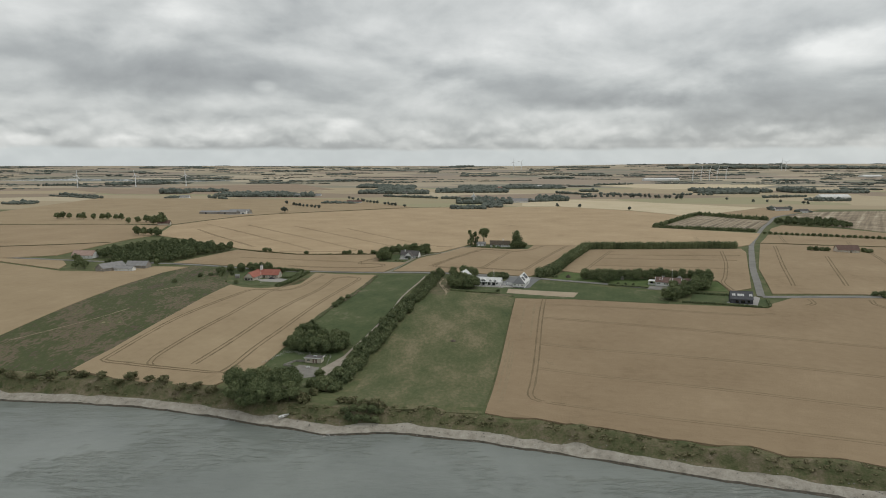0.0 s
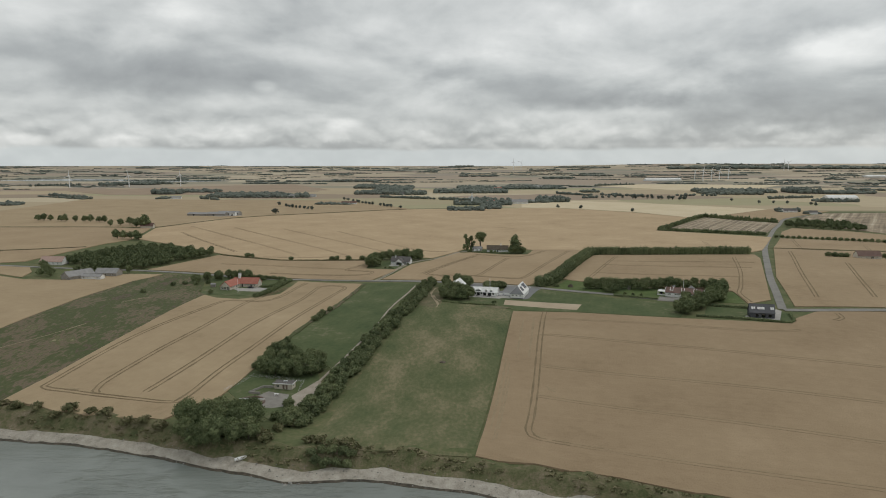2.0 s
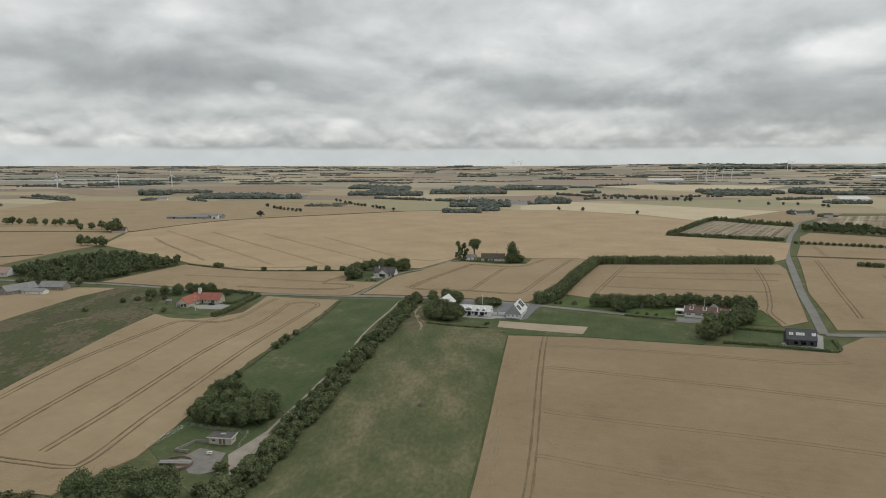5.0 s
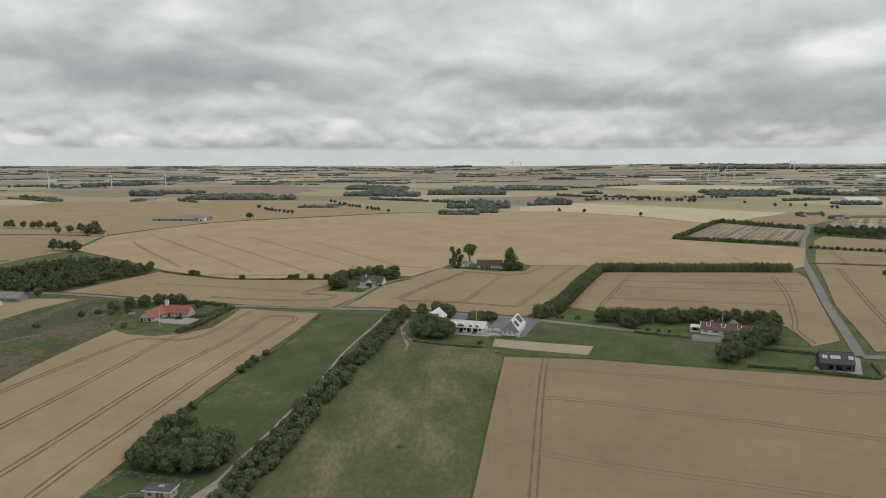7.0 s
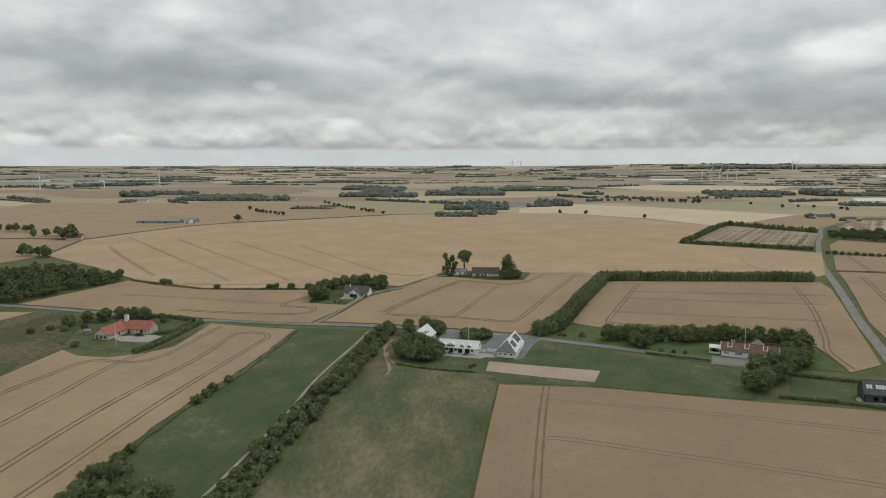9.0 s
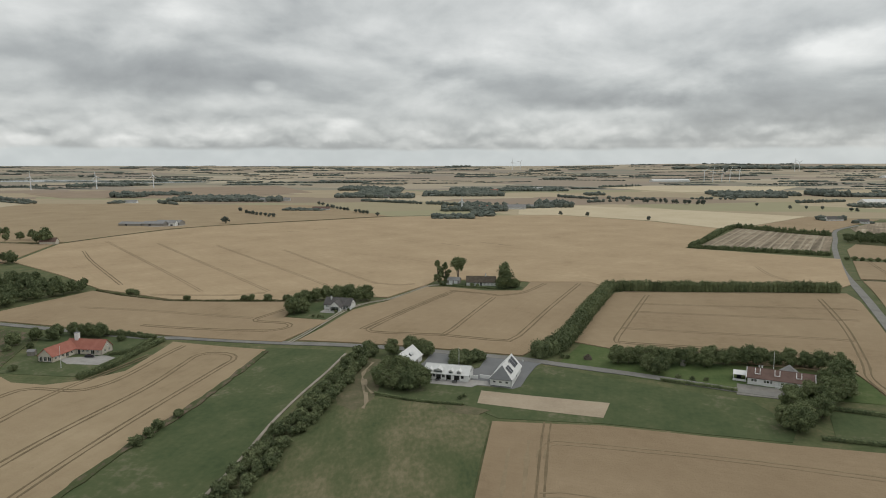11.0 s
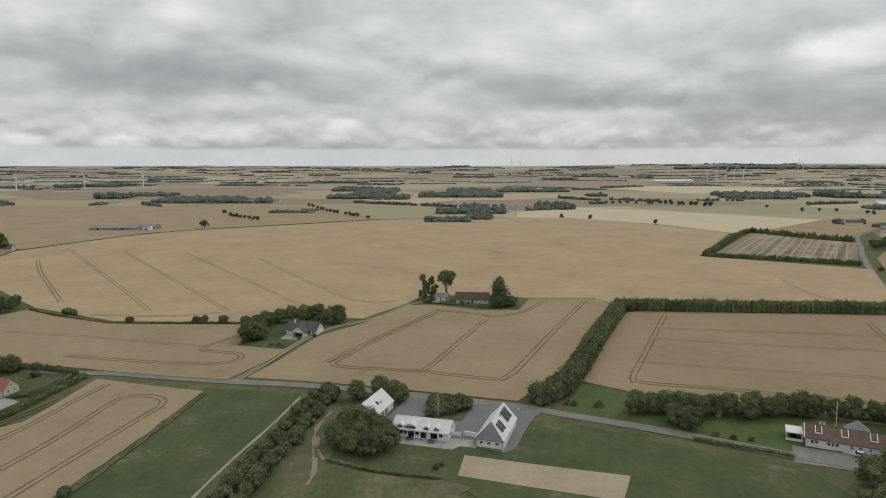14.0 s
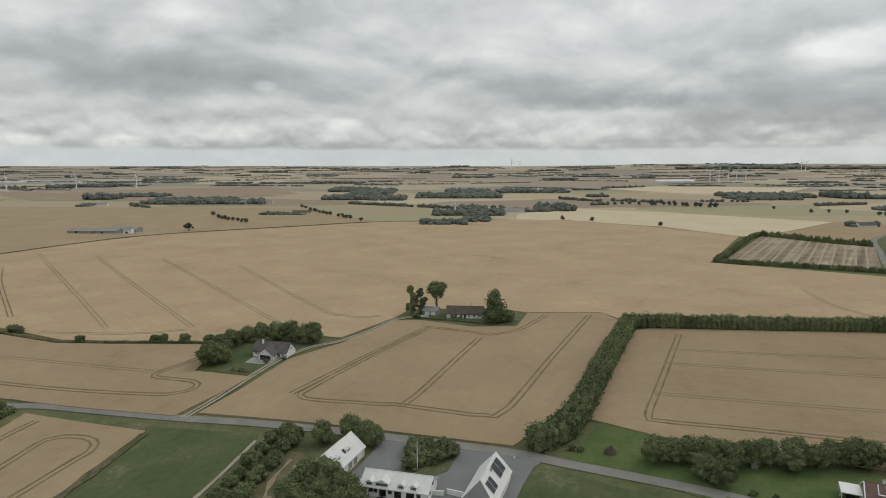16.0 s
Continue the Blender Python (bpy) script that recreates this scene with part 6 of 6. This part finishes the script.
def garden_table(label, x, y, rz, mt):
    ob = new("garden_table")
    ob.matrix_world = pose(x, y, Z(x, y) + 0.24, 0, 0, rz)
    g = Geo()
    for k in range(5):
        g.box(-0.9, 0.9, -0.42 + k * 0.17, -0.27 + k * 0.17, 0.7, 0.75)
    part("tabletop", g, mt, ob)
    for sx in (-0.8, 0.8):
        for sy in (-0.34, 0.34):
            g = Geo()
            g.box(sx - 0.04, sx + 0.04, sy - 0.04, sy + 0.04, 0, 0.697)
            part("leg", g, mt, ob)
    for sy in (-0.85, 0.85):
        g = Geo()
        g.box(-0.9, 0.9, sy - 0.15, sy + 0.15, 0.4, 0.45)
        part("bench", g, mt, ob)
        for sx in (-0.7, 0.7):
            g = Geo()
            g.box(sx - 0.04, sx + 0.04, sy - 0.12, sy + 0.12, 0, 0.397)
            part("bench_leg", g, mt, ob)
    return tagged(ob, label, "table", "garden tables")


garden_table("dark wooden garden table with benches on the terrace", 36.3, 472.5, -12, FRAME_DARK)
garden_table("dark wooden garden table on the terrace edge", 29.3, 474.6, 20, FRAME_DARK)
garden_table("pale garden table with benches by the beach house", -66.6, 313.6, 10, FRAME_WHITE)
garden_table("pale garden table on the lawn behind the house", -35.6, 600.8, 30, FRAME_WHITE)

# ---- red-roofed house
RH = gable_house("red_roofed_house", "long white house with bright red tiled roof", 18.5, 8.0, 2.5, 6.0, YELLOW_WALL, RED_TILE, -141.3, 524.9, -7,
                 front=[("g", 2.0, 0.15, 1.8, 2.1, 1), WIN(4.6), ("d", 6.6, 0.05, 1.1, 2.1, FRAME_DARK), WIN(8.6), WIN(10.8), ("g", 13.0, 0.15, 1.8, 2.1, 1), WIN(15.8)], back=[WIN(4), WIN(9), WIN(14)], right=[WIN(2), WIN(5), WIN(3.5, 3.2, 0.9, 1.1)])
g = Geo()
g.box(-6.3, -4.6, -0.8, 0.8, 4.6, 9.0)
tower = part("chimney_tower", g, WHITE, RH, "broad white chimney tower")
g = Geo()
g.box(-6.42, -4.48, -0.92, 0.92, 9.003, 9.2)
part("cap", g, GREY_PANEL, tower)
g = Geo()
g.tube((-5.45, 0, 9.2), (-5.45, 0, 11.2), 0.06, 0.03, 6)
part("rod", g, METAL, tower)
gable_house("red_roofed_wing", "white house wing with red tiled roof", 15.0, 7.6, 2.5, 5.8, YELLOW_WALL, RED_TILE, -150.8, 515.5, 78,
            front=[WIN(1.5), WIN(3.6), WIN(5.7), ("g", 8.0, 0.15, 1.6, 2.1, 1), WIN(11)], back=[WIN(2), WIN(6), WIN(10)], left=[("g", 0.8, 0.15, 1.6, 2.1, 1), ("g", 3.0, 0.15, 1.6, 2.1, 1), ("g", 5.2, 0.15, 1.6, 2.1, 1)], right=[])
flagpole("white flagpole on the garden lawn", -140.6, 499.9, 10.0)
car("black hatchback car parked on the forecourt", -136.3, 516.3, 8, CAR_BLACK)
shed = gable_house("garden_shed", "small grey garden shed with white roof", 3.2, 2.4, 1.9, 2.6, GREY_WOOD, ETERNIT, -164, 516.7, 10, front=[("d", 1.0, 0.05, 0.9, 1.7, GREY_WOOD)], over=0.15, category="shed")

# ---- grey-roofed house
gable_house("playhouse", "small grey wooden playhouse among garden trees", 2.4, 1.8, 2.2, 3.1, GREY_WOOD, GREY_PANEL, 135.9, 490, 60, front=[("d", 0.8, 0.05, 0.8, 1.7, FRAME_WHITE)], over=0.12, category="shed")
GH = gable_house("grey_roofed_house", "white house with weathered grey tiled roof", 16.0, 8.2, 2.3, 5.7, WHITE, GREY_TILE, -29.8, 596.6, -15,
                 front=[WIN(1.2), WIN(3.4), ("g", 11.2, 0.15, 1.8, 2.0, 1), WIN(13.6)], back=[WIN(3), WIN(9)], right=[WIN(3.6, 3.0, 1.0, 1.1)], left=[WIN(3)])
chimney(GH, -4.6, -1.0, 4.6, 6.7, 0.75, 0.6)
gable_house("grey_roofed_gable", "projecting grey-roofed gable with dark glazing", 7.0, 6.6, 2.4, 5.2, WHITE, GREY_TILE, -30.7, 591.7, 75,
            left=[("g", 0.9, 0.1, 4.8, 2.1, 3)], front=[WIN(1.5)], back=[WIN(1.5)], frame_mat=FRAME_DARK)

# ---- thatched house under tall trees
TH = gable_house("thatched_house", "low white house with dark thatched roof", 19.5, 8.4, 2.4, 5.6, WHITE, THATCH, 58.2, 665.5, -4,
                 front=[WIN(2.2), WIN(4.6), WIN(7.0), ("d", 9.2, 0.05, 1.1, 2.1, FRAME_DARK), WIN(11.5), WIN(14), WIN(16.5)], back=[WIN(5), WIN(12)], left=[WIN(3.2)], right=[WIN(3.2)])
chimney(TH, 3.0, 0, 5.8, 7.4, 0.8, 0.6)
gable_house("garage", "small grey garage with pale doors", 8.0, 6.0, 2.4, 3.9, GREY_WOOD, ETERNIT, 39.5, 672, -14, front=[("d", 1.0, 0.05, 2.6, 2.1, FRAME_WHITE), ("d", 4.4, 0.05, 2.6, 2.1, FRAME_WHITE)], category="garage")
garden_wall("low pale wall of the small courtyard", 30, 664.6, 38, 663.6, 1.0, WHITE)

# ---- brown-roofed house on the lane
NL, NW, NE, NR = 22.5, 9.4, 2.4, 4.95
NH = gable_house("brown_roofed_house", "long white house with brown roof and white-framed dormers", NL, NW, NE, NR, WHITE, BROWN_TILE, 165.7, 465.6, -26.5, trim=FRAME_WHITE,
                 front=[("w", 1.3, 0.85, 0.9, 1.05, 0), ("w", 2.35, 0.85, 0.9, 1.05, 0), ("w", 5.6, 0.85, 0.9, 1.05, 0), ("w", 6.65, 0.85, 0.9, 1.05, 0), ("w", 7.7, 0.85, 0.9, 1.05, 0), ("d", 9.4, 0.05, 1.1, 2.05, FRAME_WHITE), WIN(11.4, 0.85, 1.0, 1.05),
                        WIN(13.6, 1.0, 0.8, 0.8), WIN(16.0, 1.0, 0.8, 0.8), WIN(19, 0.9)], back=[WIN(4), WIN(10), WIN(16)], right=[WIN(3)], left=[("d", 3, 0.05, 1.1, 2.05, FRAME_WHITE)])
for u in (-7.9, -1.1, 6.2):
    for s in (-0.85, 0.85):
        roof_piece("roof_frame", NH, NW, NE, NR, u + s, 0.33, 0.22, 2.7, 0.2, FRAME_WHITE)
    roof_piece("roof_frame", NH, NW, NE, NR, u, 0.64, 1.92, 0.22, 0.2, FRAME_WHITE)
    roof_piece("roof_window", NH, NW, NE, NR, u, 0.3, 1.45, 2.0, 0.06, BROWN_TILE)
for u in (-7.4, -6.4):
    chimney(NH, u, 0.5, 4.6, 6.0, 0.5, 0.5)
g = Geo()
g.hexa([(0.2, 4.72, -0.2), (5.8, 4.72, -0.2), (5.8, 10.2, -0.2), (0.2, 10.2, -0.2), (0.2, 4.72, 2.4), (5.8, 4.72, 2.4), (5.8, 10.2, 2.4), (0.2, 10.2, 2.4)])
part("garden_room", g, WHITE, NH)
for k in range(4):
    g = Geo()
    cx, cy, r, z = 3.0, 7.0, 3.5, 2.4
    q = [(cx - r, cy - r, z), (cx + r, cy - r, z), (cx + r, cy + r, z), (cx - r, cy + r, z)]
    slab(g, [q[k], q[(k + 1) % 4], (cx, cy, 6.0)], 0.12)
    part("pyramid_roof", g, ETERNIT, NH, "pale grey pyramid roof")
cp = new("carport")
cp.matrix_world = pose(153, 472.9, Z(153, 472.9) + 0.1, 0, 0, -25)
g = Geo()
g.box(-2.6, 2.3, -3.2, 3.2, 2.4, 2.62)
part("roof", g, FRAME_WHITE, cp)
for sx in (-2.4, 2.1):
    for sy in (-3.0, 0, 3.0):
        g = Geo()
        g.box(sx - 0.08, sx + 0.08, sy - 0.08, sy + 0.08, -0.2, 2.397)
        part("post", g, FRAME_WHITE, cp)
g = Geo()
g.box(-2.6, 2.3, -3.3, -3.2, -0.1, 0.75)
part("parapet", g, WHITE, cp)
tagged(cp, "white flat-roofed carport beside the brown-roofed house", "carport")
car("dark car standing in the carport", 152.8, 473.3, 65, CAR_BLACK)
car("white car parked before the brown-roofed house", 165.7, 458.3, -22, CAR_WHITE)
flagpole("white flagpole behind the brown-roofed house", 168.8, 477.2, 9.0)
garden_wall("low white terrace wall of the brown-roofed house", 161.7, 461.3, 174, 454, 0.8, WHITE)

# ---- dark modern house
DL, DW, DE, DR = 12.8, 7.0, 2.9, 7.0
DH = gable_house("dark_house", "charcoal clad house with white-framed roof windows", DL, DW, DE, DR, BLACK_BOARD, BLACK_ROOF, 190.5, 412.4, -15, over=0.2, frame_mat=FRAME_DARK,
                 front=[("g", 3.0, 0.5, 1.7, 1.5, 1), ("g", 6.0, 0.1, 2.2, 2.1, 2), ("g", 9.6, 0.5, 1.7, 1.5, 1)], back=[WIN(3), WIN(9)], left=[WIN(3.4)], right=[("d", 3.5, 0.05, 1.1, 2.1, FRAME_DARK), WIN(3.4, 3.2, 1.2, 1.1)])
for u in (-5.0, -4.0, -2.0, -1.05, -0.1, 0.85, 4.7, 5.65):
    f = roof_piece("roof_window", DH, DW, DE, DR, u, 0.5, 0.82, 1.5, 0.1, FRAME_WHITE)
    roof_piece("window_panel", f, DW, DE, DR, u, 0.5, 0.66, 1.32, 0.03, WHITE, label="white panel in the roof window", raise_by=0.125)

# ---- beach house with its sunken garden
hut = new("beach_house")
hut.matrix_world = pose(-65.2, 323.1, Z(-65.2, 323.1) + 0.1, 0, 0, -8)
items = [("g", 1.0, 0.9, 1.5, 1.0, 1), ("d", 3.9, 0.05, 1.0, 2.1, BRICK), ("d", 5.3, 0.05, 1.0, 2.1, BRICK)]
for L, m, it in ((8.4, Matrix.Translation((-4.2, -2.2, 0)), items), (8.4, Matrix.Translation((4.2, 2.2, 0)) @ Matrix.Rotation(math.pi, 4, "Z"), []),
                 (4.4, Matrix.Translation((4.2, -2.2, 0)) @ Matrix.Rotation(math.pi / 2, 4, "Z"), [("w", 1.6, 0.9, 1.1, 1.0, 1)]), (4.4, Matrix.Translation((-4.2, 2.2, 0)) @ Matrix.Rotation(-math.pi / 2, 4, "Z"), [])):
    part("wall", moved(wall_panel(L, 2.5, cut(it), 0.25), m), YELLOW_WALL, hut)
    fit_openings(hut, m, it, FRAME_WHITE)
g = Geo()
g.hexa([(-4.6, -2.7, 2.52), (4.6, -2.7, 2.52), (4.6, 2.6, 2.52), (-4.6, 2.6, 2.52), (-4.6, -2.7, 2.78), (4.6, -2.7, 2.78), (4.6, 2.6, 2.72), (-4.6, 2.6, 2.72)])
part("roof", g, GREY_TILE, hut)
for y0, y1 in ((-2.78, -2.7),):
    g = Geo()
    g.box(-4.65, 4.65, y0, y1, 2.48, 2.86)
    part("fascia", g, FRAME_WHITE, hut)
g = Geo()
g.box(4.6, 4.68, -2.78, 2.6, 2.48, 2.86)
part("fascia", g, FRAME_WHITE, hut)
g = Geo()
g.box(-0.6, 1.2, -0.4, 0.9, 2.76, 3.2)
part("roof_hatch", g, METAL, hut)
tagged(hut, "small flat-roofed pale brick beach house", "house")
for x0, y0, x1, y1 in ((-78.9, 314.6, -74.5, 322.1), (-74.5, 322.1, -69.9, 322.1), (-78.9, 314.6, -73.7, 313.6)):
    garden_wall("low grey wall round the side terrace", x0, y0, x1, y1, 0.9, GREY_WOOD, 0.25)
pit = new("sunken_garden")
pit.matrix_world = pose(-74.9, 304.9, Z(-74.9, 304.9), 0, 0, 0)
g = Geo()
n = 40
for i in range(n):
    w0, w1 = 2 * math.pi * i / n, 2 * math.pi * (i + 1) / n
    q = []
    for r, z in ((5.6, -0.3), (5.6, 0.95), (5.25, 0.95), (5.25, -0.3)):
        q.append([(math.cos(w) * r, math.sin(w) * r * 0.9, z) for w in (w0, w1)])
    for a, b in ((0, 1), (1, 2), (2, 3)):
        g.poly([q[a][0], q[a][1], q[b][1], q[b][0]])
part("ring_wall", g, BRICK, pit)
g = Geo()
g.poly([(math.cos(2 * math.pi * i / n) * 5.25, math.sin(2 * math.pi * i / n) * 4.72, 0.18) for i in range(n)])
part("floor", g, DIRT, pit)
for i in range(9):
    g = Geo()
    g.box(-5.4 + i * 1.2, -4.25 + i * 1.2, -0.9, 0.5, 1.0, 1.1)
    part("bridge_plank", g, GREY_WOOD, pit)
g = Geo()
g.box(-5.4, 5.4, 0.52, 0.6, 0.95, 1.55)
part("bridge_rail", g, FRAME_WHITE, pit)
tagged(pit, "round sunken garden with brick wall and plank bridge", "garden")

boat = new("rowing_boat")
boat.matrix_world = pose(-64.6, 256.2, Z(-64.6, 256.2) + 0.25, 8, 0, 38)
g = Geo()
ring = []
for k in range(9):
    u = k / 8
    w = 0.85 * math.sin(math.pi * min(1, 0.25 + u * 0.75)) ** 0.7
    xx = -2.2 + 4.4 * u
    ring.append([(xx, -w, 0.62 + 0.2 * u * u), (xx, -w * 0.55, 0.05), (xx, w * 0.55, 0.05), (xx, w, 0.62 + 0.2 * u * u)])
for a, b in zip(ring, ring[1:]):
    for j in range(3):
        g.poly([a[j], b[j], b[j + 1], a[j + 1]])
g.poly(ring[0])
part("hull", g, FRAME_WHITE, boat)
for xx in (-1.2, 0.2):
    g = Geo()
    g.box(xx, xx + 0.3, -0.7, 0.7, 0.42, 0.47)
    part("thwart", g, GREY_WOOD, boat)
tagged(boat, "small white rowing boat drawn up above the beach", "boat")



def brush_pile(label, x, y, wide, high, sticks, mt, seed):
    """A heap of branches or cuttings thrown together on a low core."""
    rng = random.Random(seed)
    ob = new("brush_pile")
    ob.matrix_world = pose(x * K, y * K, Z(x * K, y * K) + 0.15)
    core = Geo()
    n = 12
    ring = [[(math.cos(6.283 * i / n) * wide * r * rng.uniform(0.85, 1.15), math.sin(6.283 * i / n) * wide * r * rng.uniform(0.7, 0.95), z * high * rng.uniform(0.9, 1.1)) for i in range(n)]
            for r, z in ((0.5, -0.1), (0.42, 0.35), (0.26, 0.72), (0.06, 1.0))]
    for a, b in zip(ring, ring[1:]):
        for i in range(n):
            core.poly([a[i], a[(i + 1) % n], b[(i + 1) % n], b[i]])
    part("heap", core, mt, ob)
    for _ in range(sticks):
        w, r, t = rng.uniform(0, 6.283), rng.uniform(0, wide * 0.45), rng.uniform(-0.8, 0.8)
        g = Geo()
        c = Vector((math.cos(w) * r, math.sin(w) * r, high * (0.25 + 0.7 * (1 - 2 * r / wide))))
        d = Vector((math.cos(w + t), math.sin(w + t), rng.uniform(-0.3, 0.5))) * rng.uniform(0.5, 1.0)
        g.tube(c - d, c + d, 0.05, 0.03, 5)
        part("branch", g, BARK, ob)
    return tagged(ob, label, "brush pile")


brush_pile("dark pile of cut branches lying on the meadow", 4.6, 293, 3.2, 0.9, 16, BARK, 3)
brush_pile("brown cone-shaped heap of cuttings in the garden", 80.5, 416.5, 4.0, 2.4, 14, THATCH, 8)


def wire_fence(label, pts, high=1.5, gap=3.0):
    """Posts with two rails and a thin mesh of wires between them."""
    ob = new("fence")
    x0, y0 = pts[0][0] * K, pts[0][1] * K
    ob.matrix_world = pose(x0, y0, Z(x0, y0))
    base = Vector((x0, y0, Z(x0, y0)))
    line = []
    for a, b in zip(pts, pts[1:]):
        a, b = Vector(a) * K, Vector(b) * K
        n = max(1, round((b - a).length / gap))
        line += [a.lerp(b, k / n) for k in range(n)]
    line.append(Vector(pts[-1]) * K)
    at = lambda p, h: Vector((p.x, p.y, Z(p.x, p.y) + h)) - base
    for p in line:
        g = Geo()
        g.tube(at(p, -0.3), at(p, high + 0.08), 0.06, 0.05, 6)
        part("post", g, GREY_WOOD, ob)
    for a, b in zip(line, line[1:]):
        for h in (0.15, 0.6, 1.05, high):
            g = Geo()
            g.tube(at(a, h), at(b, h), 0.02, 0.02, 4)
            part("wire", g, METAL, ob)
    return tagged(ob, label, "fence")


wire_fence("grey wire fence round the beach house yard", [(-74.5, 262), (-68.9, 278.5), (-58, 277), (-48.3, 275), (-48.6, 266)])

# ---- farms farther off
gable_house("farm_barn", "grey-walled barn with pale fibre-cement roof", 20.0, 9.5, 2.8, 6.0, GREY_WOOD, ETERNIT, -275.5, 538.3, 62, left=[("d", 3, 0.05, 2.6, 2.3, GREY_WOOD), ("w", 6.6, 1.0, 1.1, 1.0)], front=[("w", 3, 1.0, 1.1, 1.0), ("w", 8, 1.0, 1.1, 1.0), ("w", 13, 1.0, 1.1, 1.0)], category="barn")
gable_house("farm_barn", "long low barn with weathered pale roof", 17.0, 9.0, 2.6, 5.6, GREY_WOOD, ETERNIT, -258.9, 551.8, -4, front=[WIN(3), WIN(8), WIN(13)], category="barn")
gable_house("farm_shed", "low white farm shed with pale roof", 15.0, 6.0, 2.3, 3.8, WHITE, ETERNIT, -262.5, 535.4, -6, front=[WIN(1.5), WIN(4.5), ("d", 8, 0.05, 2.6, 2.0, FRAME_WHITE), WIN(12)], category="shed")
gable_house("farmhouse", "white house with faded pink-red tiled roof", 19.0, 9.5, 2.6, 6.2, WHITE, FADED_TILE, -330.4, 600.3, -3, front=[WIN(2), WIN(6), WIN(11), WIN(15)])
gable_house("farm_barn", "brown brick barn with dark tiled roof", 15.0, 9.0, 2.8, 6.2, YELLOW_WALL, BROWN_TILE, -383, 900, 8, left=[("d", 4, 0.05, 3, 2.8, GREY_WOOD)], category="barn")
for x, y, L, W, e, r, rz in ((-392, 1108, 32, 15, 3, 5, -8), (-360, 1104, 28, 14, 3.5, 6, -4), (-345, 1116, 34, 15, 3.5, 6.5, -6), (-334, 1100, 9, 8, 4.5, 7, -4)):
    gable_house("farm_barn", "large farm barn with grey fibre-cement roof", L, W, e, r, WHITE if L < 20 else GREY_WOOD, ETERNIT, x, y, rz, front=[("d", L * 0.3, 0.05, 3, 2.7, FRAME_DARK)], category="barn")
gable_house("farmhouse", "long house with brown-red roof among trees", 18.0, 8.5, 2.6, 6.2, YELLOW_WALL, BROWN_TILE, 369.3, 596, -6, front=[WIN(2), WIN(6), ("g", 10, 0.1, 2, 2.1, 1), WIN(14)])
many("bush", "shrub", "shrub beside the long roadside house", "shrub", [(322.6, 495.3), (326.1, 496.8), (328.4, 500.2), (323.8, 501.4), (281.7, 499.5), (285.9, 498.7), (290.1, 498), (293.4, 497.2)], 0.95, "shrubs by the long house")
for x, y, L, W, r, rm, rz in ((608, 1180, 24, 10, 6.5, GREY_TILE, 6), (626, 1140, 14, 8, 5.5, GREY_TILE, -10), (108, 1430, 18, 9, 7, RED_TILE, 10), (72, 1446, 14, 8, 6, ETERNIT, -30), (140, 1452, 22, 10, 7, GREY_TILE, 20), (168, 1440, 34, 14, 8, ETERNIT, 4),
                              (196, 1470, 18, 9, 6, ETERNIT, -12), (262, 1590, 26, 11, 7, ETERNIT, 8), (330, 2290, 30, 12, 9, WHITE_ROOF, 5), (352, 2335, 24, 11, 8, GREY_TILE, -12), (180, 2130, 24, 11, 9, RED_TILE, 8), (-60, 1870, 26, 11, 8, ETERNIT, 2),
                              (-110, 1830, 22, 10, 7, GREY_TILE, -8), (-190, 1410, 30, 9, 6, BROWN_TILE, 4), (-640, 1630, 24, 10, 6, ETERNIT, 5), (-372, 1690, 26, 10, 7, ETERNIT, -5), (-430, 1705, 20, 9, 6, GREY_TILE, 5), (-330, 1720, 22, 9, 6, ETERNIT, 0)):
    gable_house("distant_house", "distant farmhouse among trees and fields", L, W, 3.0, r, WHITE, rm, x, y, rz, front=[WIN(L * 0.2), WIN(L * 0.5), WIN(L * 0.75)])
for x, y, L, W in ((930, 1570, 70, 24), (985, 3060, 110, 40), (1050, 3080, 90, 40), (2200, 3400, 100, 40)):
    gable_house("large_hall", "long pale industrial hall far inland", L, W, 6, 11, WHITE, WHITE_ROOF, x, y, 4, category="hall")

TL = "tall white wind turbine on the plain"
for x, y, hub, turn in ((-1287, 2322, 42, 80), (-1128, 2421, 42, 100), (-984, 2527, 42, 95), (1162, 3072, 46, 32), (1205, 3085, 46, 75), (1246, 3090, 46, 70), (1284, 3096, 46, 65), (1362, 3180, 46, 60), (2114, 4130, 52, 90), (2140, 4130, 52, 30), (462, 4330, 50, 90), (512, 4330, 50, 50)):
    wind_turbine(x, y, hub, turn, TL)
wind_turbine(66, 1408, 17, 88, "small white farm wind turbine above trees")
